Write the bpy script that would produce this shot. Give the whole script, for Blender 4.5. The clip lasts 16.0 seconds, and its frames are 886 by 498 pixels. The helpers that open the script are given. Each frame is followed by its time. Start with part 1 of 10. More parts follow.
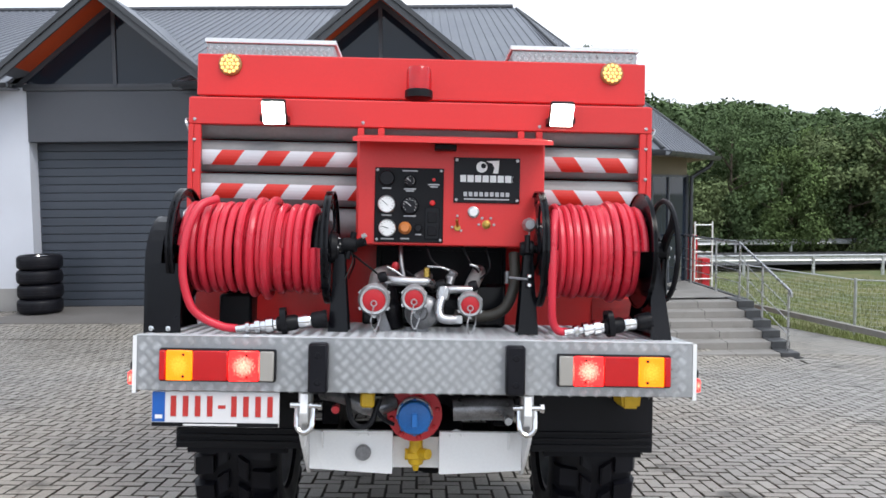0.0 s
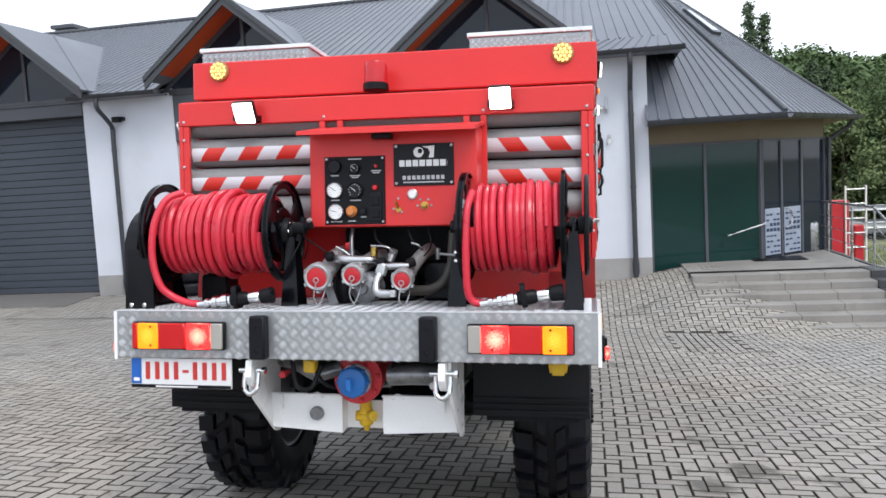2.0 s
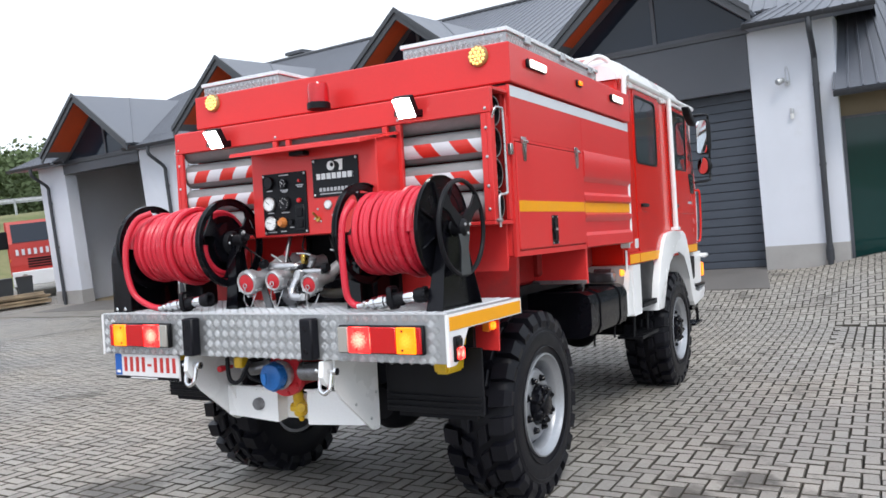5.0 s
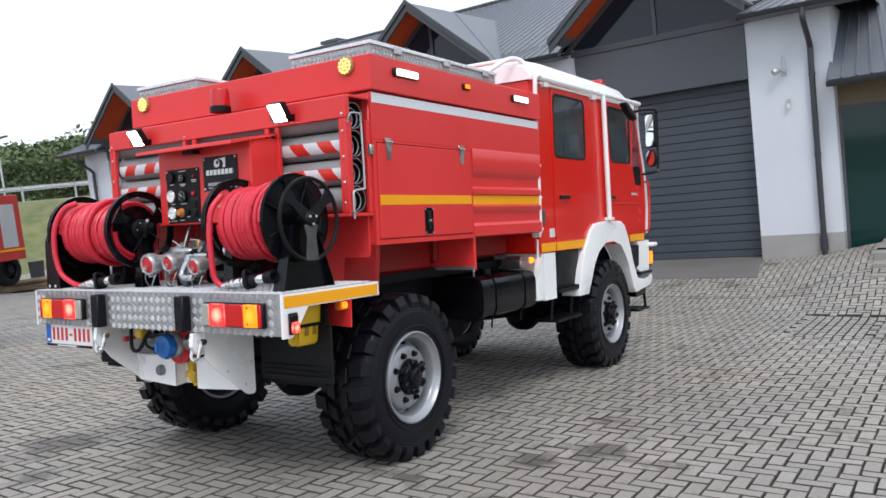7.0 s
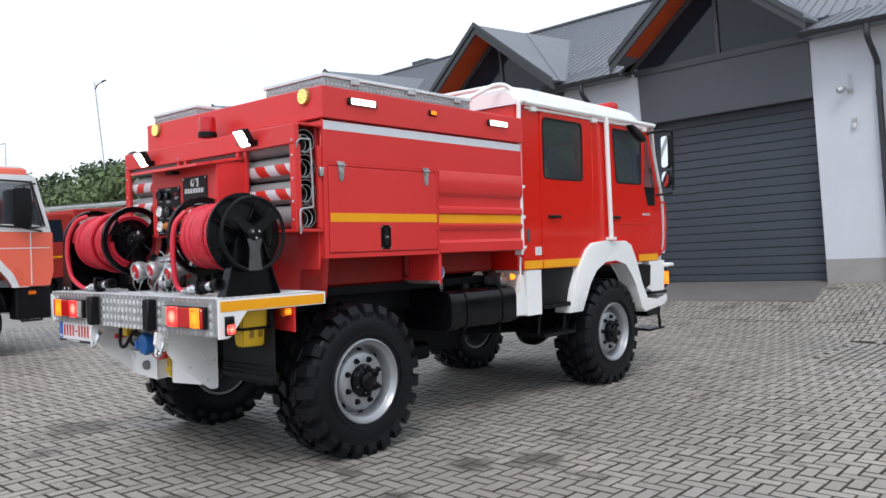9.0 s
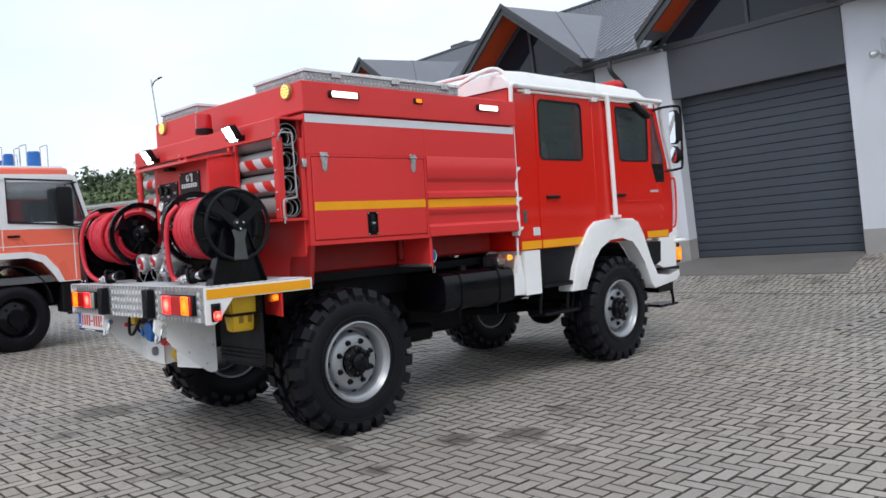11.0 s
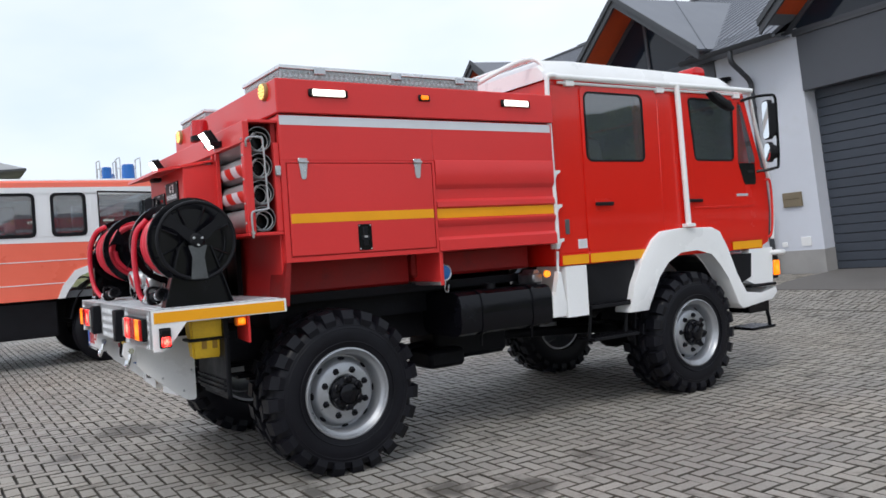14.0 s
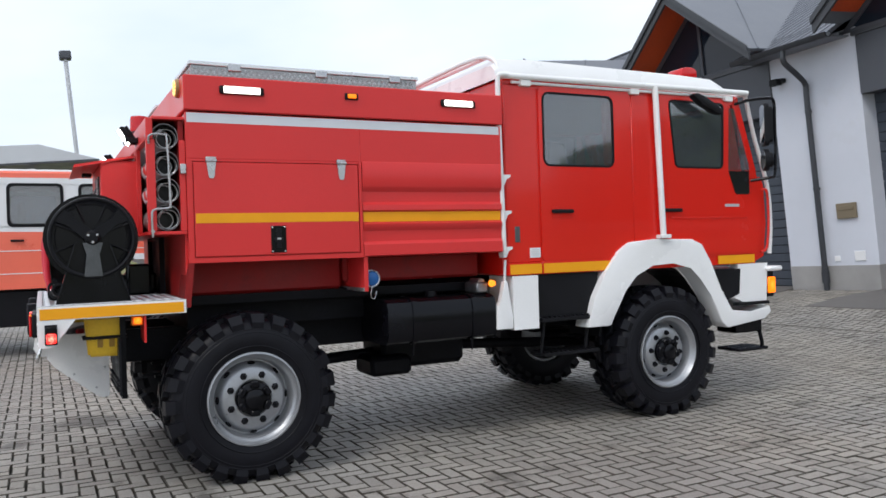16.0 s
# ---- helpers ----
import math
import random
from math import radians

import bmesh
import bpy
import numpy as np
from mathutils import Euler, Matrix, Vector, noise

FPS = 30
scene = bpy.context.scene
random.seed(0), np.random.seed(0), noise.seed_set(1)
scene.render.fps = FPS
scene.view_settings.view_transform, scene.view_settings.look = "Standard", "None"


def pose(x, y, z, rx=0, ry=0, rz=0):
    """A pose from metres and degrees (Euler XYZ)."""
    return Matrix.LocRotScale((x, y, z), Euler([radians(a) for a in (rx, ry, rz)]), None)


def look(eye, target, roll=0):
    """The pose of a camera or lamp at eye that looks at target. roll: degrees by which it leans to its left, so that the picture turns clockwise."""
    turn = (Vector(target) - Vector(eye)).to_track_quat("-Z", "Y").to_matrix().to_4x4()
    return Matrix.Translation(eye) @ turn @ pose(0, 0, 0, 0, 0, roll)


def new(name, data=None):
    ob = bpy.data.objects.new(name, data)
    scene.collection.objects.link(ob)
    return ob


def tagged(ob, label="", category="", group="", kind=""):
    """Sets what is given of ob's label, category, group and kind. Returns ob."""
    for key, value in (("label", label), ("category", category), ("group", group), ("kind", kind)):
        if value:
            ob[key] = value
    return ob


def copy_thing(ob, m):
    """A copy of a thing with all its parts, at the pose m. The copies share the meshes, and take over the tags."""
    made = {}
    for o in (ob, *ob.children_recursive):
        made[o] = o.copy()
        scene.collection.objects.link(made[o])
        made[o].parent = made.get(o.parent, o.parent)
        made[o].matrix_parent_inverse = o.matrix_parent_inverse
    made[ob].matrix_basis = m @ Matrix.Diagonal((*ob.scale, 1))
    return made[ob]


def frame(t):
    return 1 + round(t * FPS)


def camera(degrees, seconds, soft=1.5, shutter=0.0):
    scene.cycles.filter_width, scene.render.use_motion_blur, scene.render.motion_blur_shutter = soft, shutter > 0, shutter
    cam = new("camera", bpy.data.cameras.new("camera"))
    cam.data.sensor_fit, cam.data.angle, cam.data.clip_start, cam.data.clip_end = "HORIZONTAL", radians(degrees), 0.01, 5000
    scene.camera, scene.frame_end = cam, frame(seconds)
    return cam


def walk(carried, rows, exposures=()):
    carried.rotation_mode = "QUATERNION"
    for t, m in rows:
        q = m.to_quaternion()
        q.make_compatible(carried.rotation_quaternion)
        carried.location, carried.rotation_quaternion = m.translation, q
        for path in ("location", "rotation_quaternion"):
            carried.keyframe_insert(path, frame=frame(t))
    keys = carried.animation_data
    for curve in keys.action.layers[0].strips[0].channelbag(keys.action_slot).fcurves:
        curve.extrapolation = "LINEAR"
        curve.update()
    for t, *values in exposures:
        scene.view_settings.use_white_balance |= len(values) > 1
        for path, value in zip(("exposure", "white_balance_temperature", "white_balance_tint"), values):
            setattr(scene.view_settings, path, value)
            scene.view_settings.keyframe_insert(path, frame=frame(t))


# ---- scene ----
# ---------------- camera ----------------
cam = camera(58.34, 16.0, soft=1.6)
PATH = [
    (0, (0.058, -3.156, 1.796), (0.110, -1.161, 1.660), -0.49),
    (0.5, (0.301, -3.325, 1.810), (0.324, -1.338, 1.585), -0.59),
    (1, (0.644, -3.320, 1.800), (0.402, -1.345, 1.599), -2.45),
    (1.5, (0.886, -3.362, 1.774), (0.518, -1.403, 1.615), -3.26),
    (2, (1.171, -3.371, 1.790), (0.802, -1.414, 1.611), -3.22),
    (2.5, (1.483, -3.158, 1.772), (1.031, -1.219, 1.577), -3.52),
    (3, (1.780, -3.145, 1.767), (1.199, -1.241, 1.580), -4.14),
    (3.2, (1.885, -3.135, 1.773), (1.267, -1.242, 1.593), -4.17),
    (5.3, (3.150, -2.902, 1.691), (2.144, -1.180, 1.539), -6.68),
    (5.5, (3.299, -2.877, 1.681), (2.286, -1.161, 1.517), -6.51),
    (6, (3.638, -2.965, 1.679), (2.622, -1.251, 1.503), -6.44),
    (6.5, (3.909, -3.000, 1.705), (2.874, -1.297, 1.528), -6.41),
    (7, (4.194, -2.832, 1.643), (3.085, -1.176, 1.479), -6.50),
    (7.5, (4.495, -2.811, 1.634), (3.320, -1.201, 1.474), -6.70),
    (8, (4.807, -2.811, 1.632), (3.609, -1.216, 1.485), -6.64),
    (8.2, (4.899, -2.741, 1.613), (3.666, -1.171, 1.483), -6.73),
    (10.3, (5.770, -2.340, 1.490), (4.359, -0.926, 1.396), -5.48),
    (10.5, (5.777, -2.313, 1.479), (4.361, -0.905, 1.368), -6.93),
    (11, (5.827, -2.250, 1.502), (4.388, -0.867, 1.382), -7.86),
    (11.5, (5.827, -2.141, 1.492), (4.381, -0.763, 1.397), -7.93),
    (12, (5.718, -2.013, 1.510), (4.314, -0.591, 1.424), -8.27),
    (12.5, (5.727, -1.752, 1.470), (4.267, -0.388, 1.377), -8.35),
    (13, (5.743, -1.512, 1.437), (4.202, -0.239, 1.355), -8.38),
    (13.5, (5.730, -1.275, 1.440), (4.158, -0.042, 1.359), -8.50),
    (14, (5.878, -0.949, 1.390), (4.204, 0.145, 1.338), -8.36),
    (14.5, (5.957, -0.679, 1.365), (4.285, 0.418, 1.319), -8.30),
    (15, (5.972, -0.432, 1.352), (4.276, 0.627, 1.304), -7.73),
    (15.5, (6.172, -0.145, 1.315), (4.381, 0.743, 1.293), -6.87),
    (16, (6.229, 0.138, 1.295), (4.444, 1.041, 1.267), -6.53),
]
walk(cam, [(t, look(eye, target, roll)) for t, eye, target, roll in PATH],
     exposures=[(0.0, 0.6), (0.5, 0.64), (1.0, 0.77), (1.5, 0.67), (2.5, 0.72), (3.1, 0.9), (5.3, 0.6), (8.2, 0.42), (10.3, 0.25), (13.0, 0.17), (16.0, 0.2)])

# ---------------- daylight: thin bright overcast ----------------
SUN_AZ, SUN_EL = 140.0, 52.0
world = bpy.data.worlds.new("world")
scene.world = world
world.use_nodes = True
wn = world.node_tree
wn.nodes.clear()
w_out = wn.nodes.new("ShaderNodeOutputWorld")
w_bg = wn.nodes.new("ShaderNodeBackground")
w_sky = wn.nodes.new("ShaderNodeTexSky")
w_sky.sky_type, w_sky.sun_disc = "NISHITA", False
w_sky.sun_elevation, w_sky.sun_rotation = radians(SUN_EL), radians(SUN_AZ)
w_geo = wn.nodes.new("ShaderNodeTexCoord")
w_map = wn.nodes.new("ShaderNodeMapping")
w_map.inputs["Scale"].default_value = (1.0, 1.0, 2.6)
w_noise = wn.nodes.new("ShaderNodeTexNoise")
w_noise.inputs["Scale"].default_value = 1.6
w_noise.inputs["Detail"].default_value = 5
w_ramp = wn.nodes.new("ShaderNodeValToRGB")
w_ramp.color_ramp.elements[0].position, w_ramp.color_ramp.elements[0].color = 0.36, (7.2, 8.3, 9.9, 1)
w_ramp.color_ramp.elements[1].position, w_ramp.color_ramp.elements[1].color = 0.6, (9.25, 9.75, 10.55, 1)
w_mix = wn.nodes.new("ShaderNodeMixRGB")
w_mix.inputs["Fac"].default_value = 0.88
wn.links.new(w_geo.outputs["Generated"], w_map.inputs["Vector"])
wn.links.new(w_map.outputs["Vector"], w_noise.inputs["Vector"])
wn.links.new(w_noise.outputs["Fac"], w_ramp.inputs["Fac"])
wn.links.new(w_sky.outputs["Color"], w_mix.inputs[1])
wn.links.new(w_ramp.outputs["Color"], w_mix.inputs[2])
wn.links.new(w_mix.outputs["Color"], w_bg.inputs["Color"])
w_bg.inputs["Strength"].default_value = 0.105
wn.links.new(w_bg.outputs["Background"], w_out.inputs["Surface"])
sun = new("sun", bpy.data.lights.new("sun", "SUN"))
sun.data.energy, sun.data.angle, sun.data.color = 1.1, radians(20), (1.0, 0.97, 0.93)
_d = Vector((math.sin(radians(SUN_AZ)) * math.cos(radians(SUN_EL)), math.cos(radians(SUN_AZ)) * math.cos(radians(SUN_EL)), math.sin(radians(SUN_EL))))
sun.matrix_basis = look(_d * 60, (0, 0, 0))

# ---------------- mesh helpers ----------------
def link_mesh(name, bm, material, parent=None, smooth=False):
    bmesh.ops.recalc_face_normals(bm, faces=bm.faces[:])
    me = bpy.data.meshes.new(name)
    bm.to_mesh(me)
    bm.free()
    for m in material if isinstance(material, (list, tuple)) else [material]:
        me.materials.append(m)
    if smooth:
        for p in me.polygons:
            p.use_smooth = True
        me.set_sharp_from_angle(angle=radians(38))
    ob = new(name, me)
    ob.parent = parent
    return ob


def part(name, bm, material, parent, label="", smooth=True):
    ob = link_mesh(name, bm, material, parent, smooth)
    if label:
        tagged(ob, label)
    return ob


def thing(name, label, category, m=None, group="", kind=""):
    ob = new(name)
    ob.empty_display_size = 0.1
    if m is not None:
        ob.matrix_basis = m
    return tagged(ob, label, category, group, kind)


def solid(name, bm, material, label, category, m=None, group="", kind="", smooth=True):
    ob = link_mesh(name, bm, material, None, smooth)
    if m is not None:
        ob.matrix_basis = m
    return tagged(ob, label, category, group, kind)


def add_faces(bm, verts, faces, mi=0):
    vs = [bm.verts.new(v) for v in verts]
    for f in faces:
        face = bm.faces.new([vs[i] for i in f])
        face.material_index = mi
    return vs


def box(bm, x0, x1, y0, y1, z0, z1, bev=0.0, mi=0, m=None, seg=1):
    tmp = bmesh.new()
    bmesh.ops.create_cube(tmp, size=1.0)
    for v in tmp.verts:
        v.co = Vector(((x0 + x1) / 2 + v.co.x * (x1 - x0), (y0 + y1) / 2 + v.co.y * (y1 - y0), (z0 + z1) / 2 + v.co.z * (z1 - z0)))
    if bev:
        bmesh.ops.bevel(tmp, geom=tmp.edges[:], offset=bev, segments=seg, affect="EDGES", profile=0.6)
    merge(bm, tmp, m, mi)
    return bm


def merge(bm, tmp, m=None, mi=0):
    tmp.verts.index_update()
    vs = [bm.verts.new(m @ v.co if m is not None else v.co) for v in tmp.verts]
    for f in tmp.faces:
        g = bm.faces.new([vs[v.index] for v in f.verts])
        g.material_index = mi
    tmp.free()


def prism(bm, poly, axis, a0, a1, bev=0.0, mi=0):
    """A polygon of (p, q) pushed from a0 to a1 along an axis; p, q are the other two axes in xyz order."""
    tmp = bmesh.new()

    def at(p, q, a):
        return {"x": (a, p, q), "y": (p, a, q), "z": (p, q, a)}[axis]

    lo = [tmp.verts.new(at(p, q, a0)) for p, q in poly]
    hi = [tmp.verts.new(at(p, q, a1)) for p, q in poly]
    n = len(poly)
    tmp.faces.new(lo)
    tmp.faces.new(hi)
    for i in range(n):
        tmp.faces.new([lo[i], lo[(i + 1) % n], hi[(i + 1) % n], hi[i]])
    if bev:
        es = [e for e in tmp.edges if all(len(f.verts) == n for f in e.link_faces) is False]
        bmesh.ops.bevel(tmp, geom=es, offset=bev, segments=2, affect="EDGES", profile=0.6)
    merge(bm, tmp, None, mi)
    return bm


def frame_of(way):
    way = Vector(way).normalized()
    side = way.cross(Vector((0, 0, 1)))
    if side.length < 1e-4:
        side = Vector((1, 0, 0))
    side.normalize()
    return side, way.cross(side).normalized(), way


def cyl(bm, p0, p1, r, seg=20, r2=None, mi=0, caps=True):
    p0, p1 = Vector(p0), Vector(p1)
    a, b, _ = frame_of(p1 - p0)
    r2 = r if r2 is None else r2
    rings = []
    for p, q in ((p0, r), (p1, r2)):
        rings.append([bm.verts.new(p + (a * math.cos(2 * math.pi * i / seg) + b * math.sin(2 * math.pi * i / seg)) * q) for i in range(seg)])
    for i in range(seg):
        f = bm.faces.new([rings[0][i], rings[0][(i + 1) % seg], rings[1][(i + 1) % seg], rings[1][i]])
        f.material_index = mi
    if caps:
        for ring in rings:
            bm.faces.new(ring).material_index = mi
    return bm


def lathe(bm, profile, centre, axis, seg=32, mi=0, closed=False):
    """Turns a profile of (radius, height) round an axis through centre."""
    c = Vector(centre)
    a, b, w = frame_of(axis)
    rings = []
    for r, h in profile:
        if r < 1e-6:
            rings.append([bm.verts.new(c + w * h)] * seg)
        else:
            rings.append([bm.verts.new(c + w * h + (a * math.cos(2 * math.pi * i / seg) + b * math.sin(2 * math.pi * i / seg)) * r) for i in range(seg)])
    pairs = list(zip(rings, rings[1:]))
    if closed:
        pairs.append((rings[-1], rings[0]))
    for lo, hi in pairs:
        for i in range(seg):
            j = (i + 1) % seg
            vs = []
            for v in (lo[i], lo[j], hi[j], hi[i]):
                if v not in vs:
                    vs.append(v)
            if len(vs) > 2:
                bm.faces.new(vs).material_index = mi
    return bm


def tube(bm, pts, r, seg=10, mi=0, closed=False):
    """A round bar swept along points."""
    pts = [Vector(p) for p in pts]
    n = len(pts)
    rings, side = [], None
    for i, p in enumerate(pts):
        if closed:
            way = pts[(i + 1) % n] - pts[i - 1]
        else:
            way = pts[min(i + 1, n - 1)] - pts[max(i - 1, 0)]
        way.normalize()
        if side is None:
            side, up, _ = frame_of(way)
        else:
            side = (side - way * side.dot(way)).normalized()
            up = way.cross(side).normalized()
        rings.append([bm.verts.new(p + (side * math.cos(2 * math.pi * k / seg) + up * math.sin(2 * math.pi * k / seg)) * r) for k in range(seg)])
    for i in range(n if closed else n - 1):
        lo, hi = rings[i], rings[(i + 1) % n]
        for k in range(seg):
            bm.faces.new([lo[k], lo[(k + 1) % seg], hi[(k + 1) % seg], hi[k]]).material_index = mi
    if not closed:
        bm.faces.new(rings[0]).material_index = mi
        bm.faces.new(rings[-1]).material_index = mi
    return bm


def pieces(name, bm, material, parent, label="", smooth=False):
    """One part for each loose piece of the bmesh."""
    left = set(bm.verts)
    groups = []
    while left:
        todo, got = [left.pop()], []
        while todo:
            v = todo.pop()
            got.append(v)
            for e in v.link_edges:
                w = e.other_vert(v)
                if w in left:
                    left.remove(w)
                    todo.append(w)
        groups.append(got)
    groups.sort(key=lambda g: min(tuple(v.co) for v in g))
    out = []
    for got in groups:
        one = bmesh.new()
        m = {v: one.verts.new(v.co) for v in got}
        for f in {f for v in got for f in v.link_faces}:
            one.faces.new([m[v] for v in f.verts]).material_index = f.material_index
        bmesh.ops.recalc_face_normals(one, faces=one.faces)
        out.append(part(name, one, material, parent, label, smooth=smooth))
    bm.free()
    return out


def ring_pts(c, axis, r, n=28, a0=0.0, a1=360.0):
    a, b, _ = frame_of(axis)
    full = abs(a1 - a0) >= 359.9
    k = n if full else n + 1
    return [Vector(c) + (a * math.cos(radians(a0 + (a1 - a0) * i / n)) + b * math.sin(radians(a0 + (a1 - a0) * i / n))) * r for i in range(k)]


def smooth_pts(pts, sub=6):
    """A Catmull-Rom curve through points."""
    p = [Vector(q) for q in pts]
    p = [p[0] * 2 - p[1]] + p + [p[-1] * 2 - p[-2]]
    out = []
    for i in range(1, len(p) - 2):
        for k in range(sub):
            t = k / sub
            out.append(0.5 * ((2 * p[i]) + (p[i + 1] - p[i - 1]) * t + (2 * p[i - 1] - 5 * p[i] + 4 * p[i + 1] - p[i + 2]) * t * t + (3 * p[i] - p[i - 1] - 3 * p[i + 1] + p[i + 2]) * t ** 3))
    out.append(p[-2])
    return out


def arc2(cx, cy, r, a0, a1, n=10):
    return [(cx + r * math.cos(radians(a0 + (a1 - a0) * i / n)), cy + r * math.sin(radians(a0 + (a1 - a0) * i / n))) for i in range(n + 1)]


def rounded(x0, x1, y0, y1, r, n=4):
    return arc2(x1 - r, y1 - r, r, 0, 90, n) + arc2(x0 + r, y1 - r, r, 90, 180, n) + arc2(x0 + r, y0 + r, r, 180, 270, n) + arc2(x1 - r, y0 + r, r, 270, 360, n)


# ---------------- materials ----------------
def node_mat(name):
    m = bpy.data.materials.new(name)
    m.use_nodes = True
    nt = m.node_tree
    return m, nt, nt.nodes["Principled BSDF"]


def noise_node(nt, scale, detail=4.0, rough=0.55, coord="Object", stretch=None):
    tc = nt.nodes.new("ShaderNodeTexCoord")
    n = nt.nodes.new("ShaderNodeTexNoise")
    n.inputs["Scale"].default_value, n.inputs["Detail"].default_value, n.inputs["Roughness"].default_value = scale, detail, rough
    if stretch:
        mp = nt.nodes.new("ShaderNodeMapping")
        mp.inputs["Scale"].default_value = stretch
        nt.links.new(tc.outputs[coord], mp.inputs["Vector"])
        nt.links.new(mp.outputs["Vector"], n.inputs["Vector"])
    else:
        nt.links.new(tc.outputs[coord], n.inputs["Vector"])
    return n


def ramp(nt, src, lo, hi, a, b):
    r = nt.nodes.new("ShaderNodeMapRange")
    r.inputs["From Min"].default_value, r.inputs["From Max"].default_value = lo, hi
    r.inputs["To Min"].default_value, r.inputs["To Max"].default_value = a, b
    nt.links.new(src, r.inputs["Value"])
    return r.outputs["Result"]


def times(nt, a, b):
    n = nt.nodes.new("ShaderNodeMath")
    n.operation = "MULTIPLY"
    nt.links.new(a, n.inputs[0])
    nt.links.new(b, n.inputs[1])
    return n.outputs[0]


def tint(nt, colour, factor):
    """colour times a grey factor, as a socket."""
    n = nt.nodes.new("ShaderNodeVectorMath")
    n.operation = "SCALE"
    if isinstance(colour, tuple):
        n.inputs[0].default_value = colour[:3]
    else:
        nt.links.new(colour, n.inputs[0])
    nt.links.new(factor, n.inputs["Scale"])
    return n.outputs[0]


def mat(name, col, rough=0.5, metal=0.0, var=0.12, big=1.6, fine=45.0, bump=0.05, coat=0.0, rvar=0.12, rnd=0.0, dirt=None, spec=0.5):
    """A surface with stains at the scale big, grain at the scale fine, and uneven gloss."""
    m, nt, b = node_mat(name)
    n1, n2 = noise_node(nt, big, 5), noise_node(nt, fine, 3)
    f = times(nt, ramp(nt, n1.outputs["Fac"], 0.3, 0.7, 1 - var, 1 + var), ramp(nt, n2.outputs["Fac"], 0.3, 0.7, 1 - var * 0.5, 1 + var * 0.5))
    if rnd:
        oi = nt.nodes.new("ShaderNodeObjectInfo")
        f = times(nt, f, ramp(nt, oi.outputs["Random"], 0, 1, 1 - rnd, 1 + rnd))
    c = tint(nt, col, f)
    if dirt:
        n3 = noise_node(nt, dirt[1], 6, 0.65)
        mx = nt.nodes.new("ShaderNodeMixRGB")
        nt.links.new(ramp(nt, n3.outputs["Fac"], dirt[2], dirt[2] + 0.16, 0, dirt[3]), mx.inputs["Fac"])
        nt.links.new(c, mx.inputs[1])
        mx.inputs[2].default_value = (*dirt[0], 1)
        c = mx.outputs["Color"]
    nt.links.new(c, b.inputs["Base Color"])
    nt.links.new(ramp(nt, n1.outputs["Fac"], 0.3, 0.7, max(0.02, rough - rvar), min(1, rough + rvar)), b.inputs["Roughness"])
    b.inputs["Metallic"].default_value = metal
    b.inputs["Specular IOR Level"].default_value = spec
    b.inputs["Coat Weight"].default_value = coat
    b.inputs["Coat Roughness"].default_value = 0.06
    if bump:
        bp = nt.nodes.new("ShaderNodeBump")
        bp.inputs["Strength"].default_value, bp.inputs["Distance"].default_value = bump, 0.01
        nt.links.new(n2.outputs["Fac"], bp.inputs["Height"])
        nt.links.new(bp.outputs["Normal"], b.inputs["Normal"])
    return m


def glow(name, col, strength, base=None):
    m, nt, b = node_mat(name)
    b.inputs["Base Color"].default_value = (*(base or col), 1)
    b.inputs["Emission Color"].default_value = (*col, 1)
    b.inputs["Emission Strength"].default_value = strength
    b.inputs["Roughness"].default_value = 0.25
    return m


def glass(name, col, rough=0.03, spec=0.5):
    m, nt, b = node_mat(name)
    b.inputs["Base Color"].default_value = (*col, 1)
    b.inputs["Roughness"].default_value = rough
    b.inputs["Transmission Weight"].default_value = 1.0
    b.inputs["IOR"].default_value = 1.45
    b.inputs["Specular IOR Level"].default_value = spec
    return m


RED = mat("red_paint", (0.66, 0.036, 0.036), 0.36, var=0.05, big=0.9, fine=120, bump=0.012, coat=0.08, rvar=0.07, spec=0.3)
RED_CAB = mat("red_gloss_paint", (0.68, 0.015, 0.008), 0.25, var=0.04, big=0.8, fine=160, bump=0.006, coat=0.45, rvar=0.05, spec=0.3)
# the red paint darkened: shade of sheltered parts is put into its colour
RED_SHADE = mat("red_matt_paint", (0.25, 0.009, 0.009), 0.5, var=0.14, big=2.4, fine=60, bump=0.04, spec=0.3, dirt=((0.09, 0.02, 0.018), 3.0, 0.55, 0.5))
WHITE = mat("white_paint", (0.85, 0.85, 0.85), 0.3, var=0.04, big=1.3, fine=90, bump=0.01, coat=0.3, rvar=0.08, dirt=((0.5, 0.49, 0.46), 2.0, 0.64, 0.2))
YELLOW = mat("yellow_film", (0.85, 0.36, 0.008), 0.42, spec=0.3, var=0.05, big=3, fine=200, bump=0.02)
YELLOW_PL = mat("yellow_plastic", (0.68, 0.42, 0.015), 0.45, var=0.1, big=4, fine=70, bump=0.04, dirt=((0.25, 0.16, 0.02), 6.0, 0.56, 0.5))
BLACK = mat("black_paint", (0.004, 0.004, 0.006), 0.2, spec=0.22, var=0.3, big=3, fine=70, bump=0.03, rvar=0.12)
BLACK_PL = mat("black_plastic", (0.007, 0.007, 0.009), 0.46, var=0.2, big=5, fine=180, bump=0.06, spec=0.18)
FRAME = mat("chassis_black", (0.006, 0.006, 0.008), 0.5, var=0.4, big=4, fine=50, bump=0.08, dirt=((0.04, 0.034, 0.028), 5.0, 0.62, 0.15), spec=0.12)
RUBBER = mat("tyre_rubber", (0.006, 0.006, 0.009), 0.42, var=0.25, big=5, fine=90, bump=0.1, dirt=((0.02, 0.019, 0.018), 4.0, 0.62, 0.3), spec=0.2)
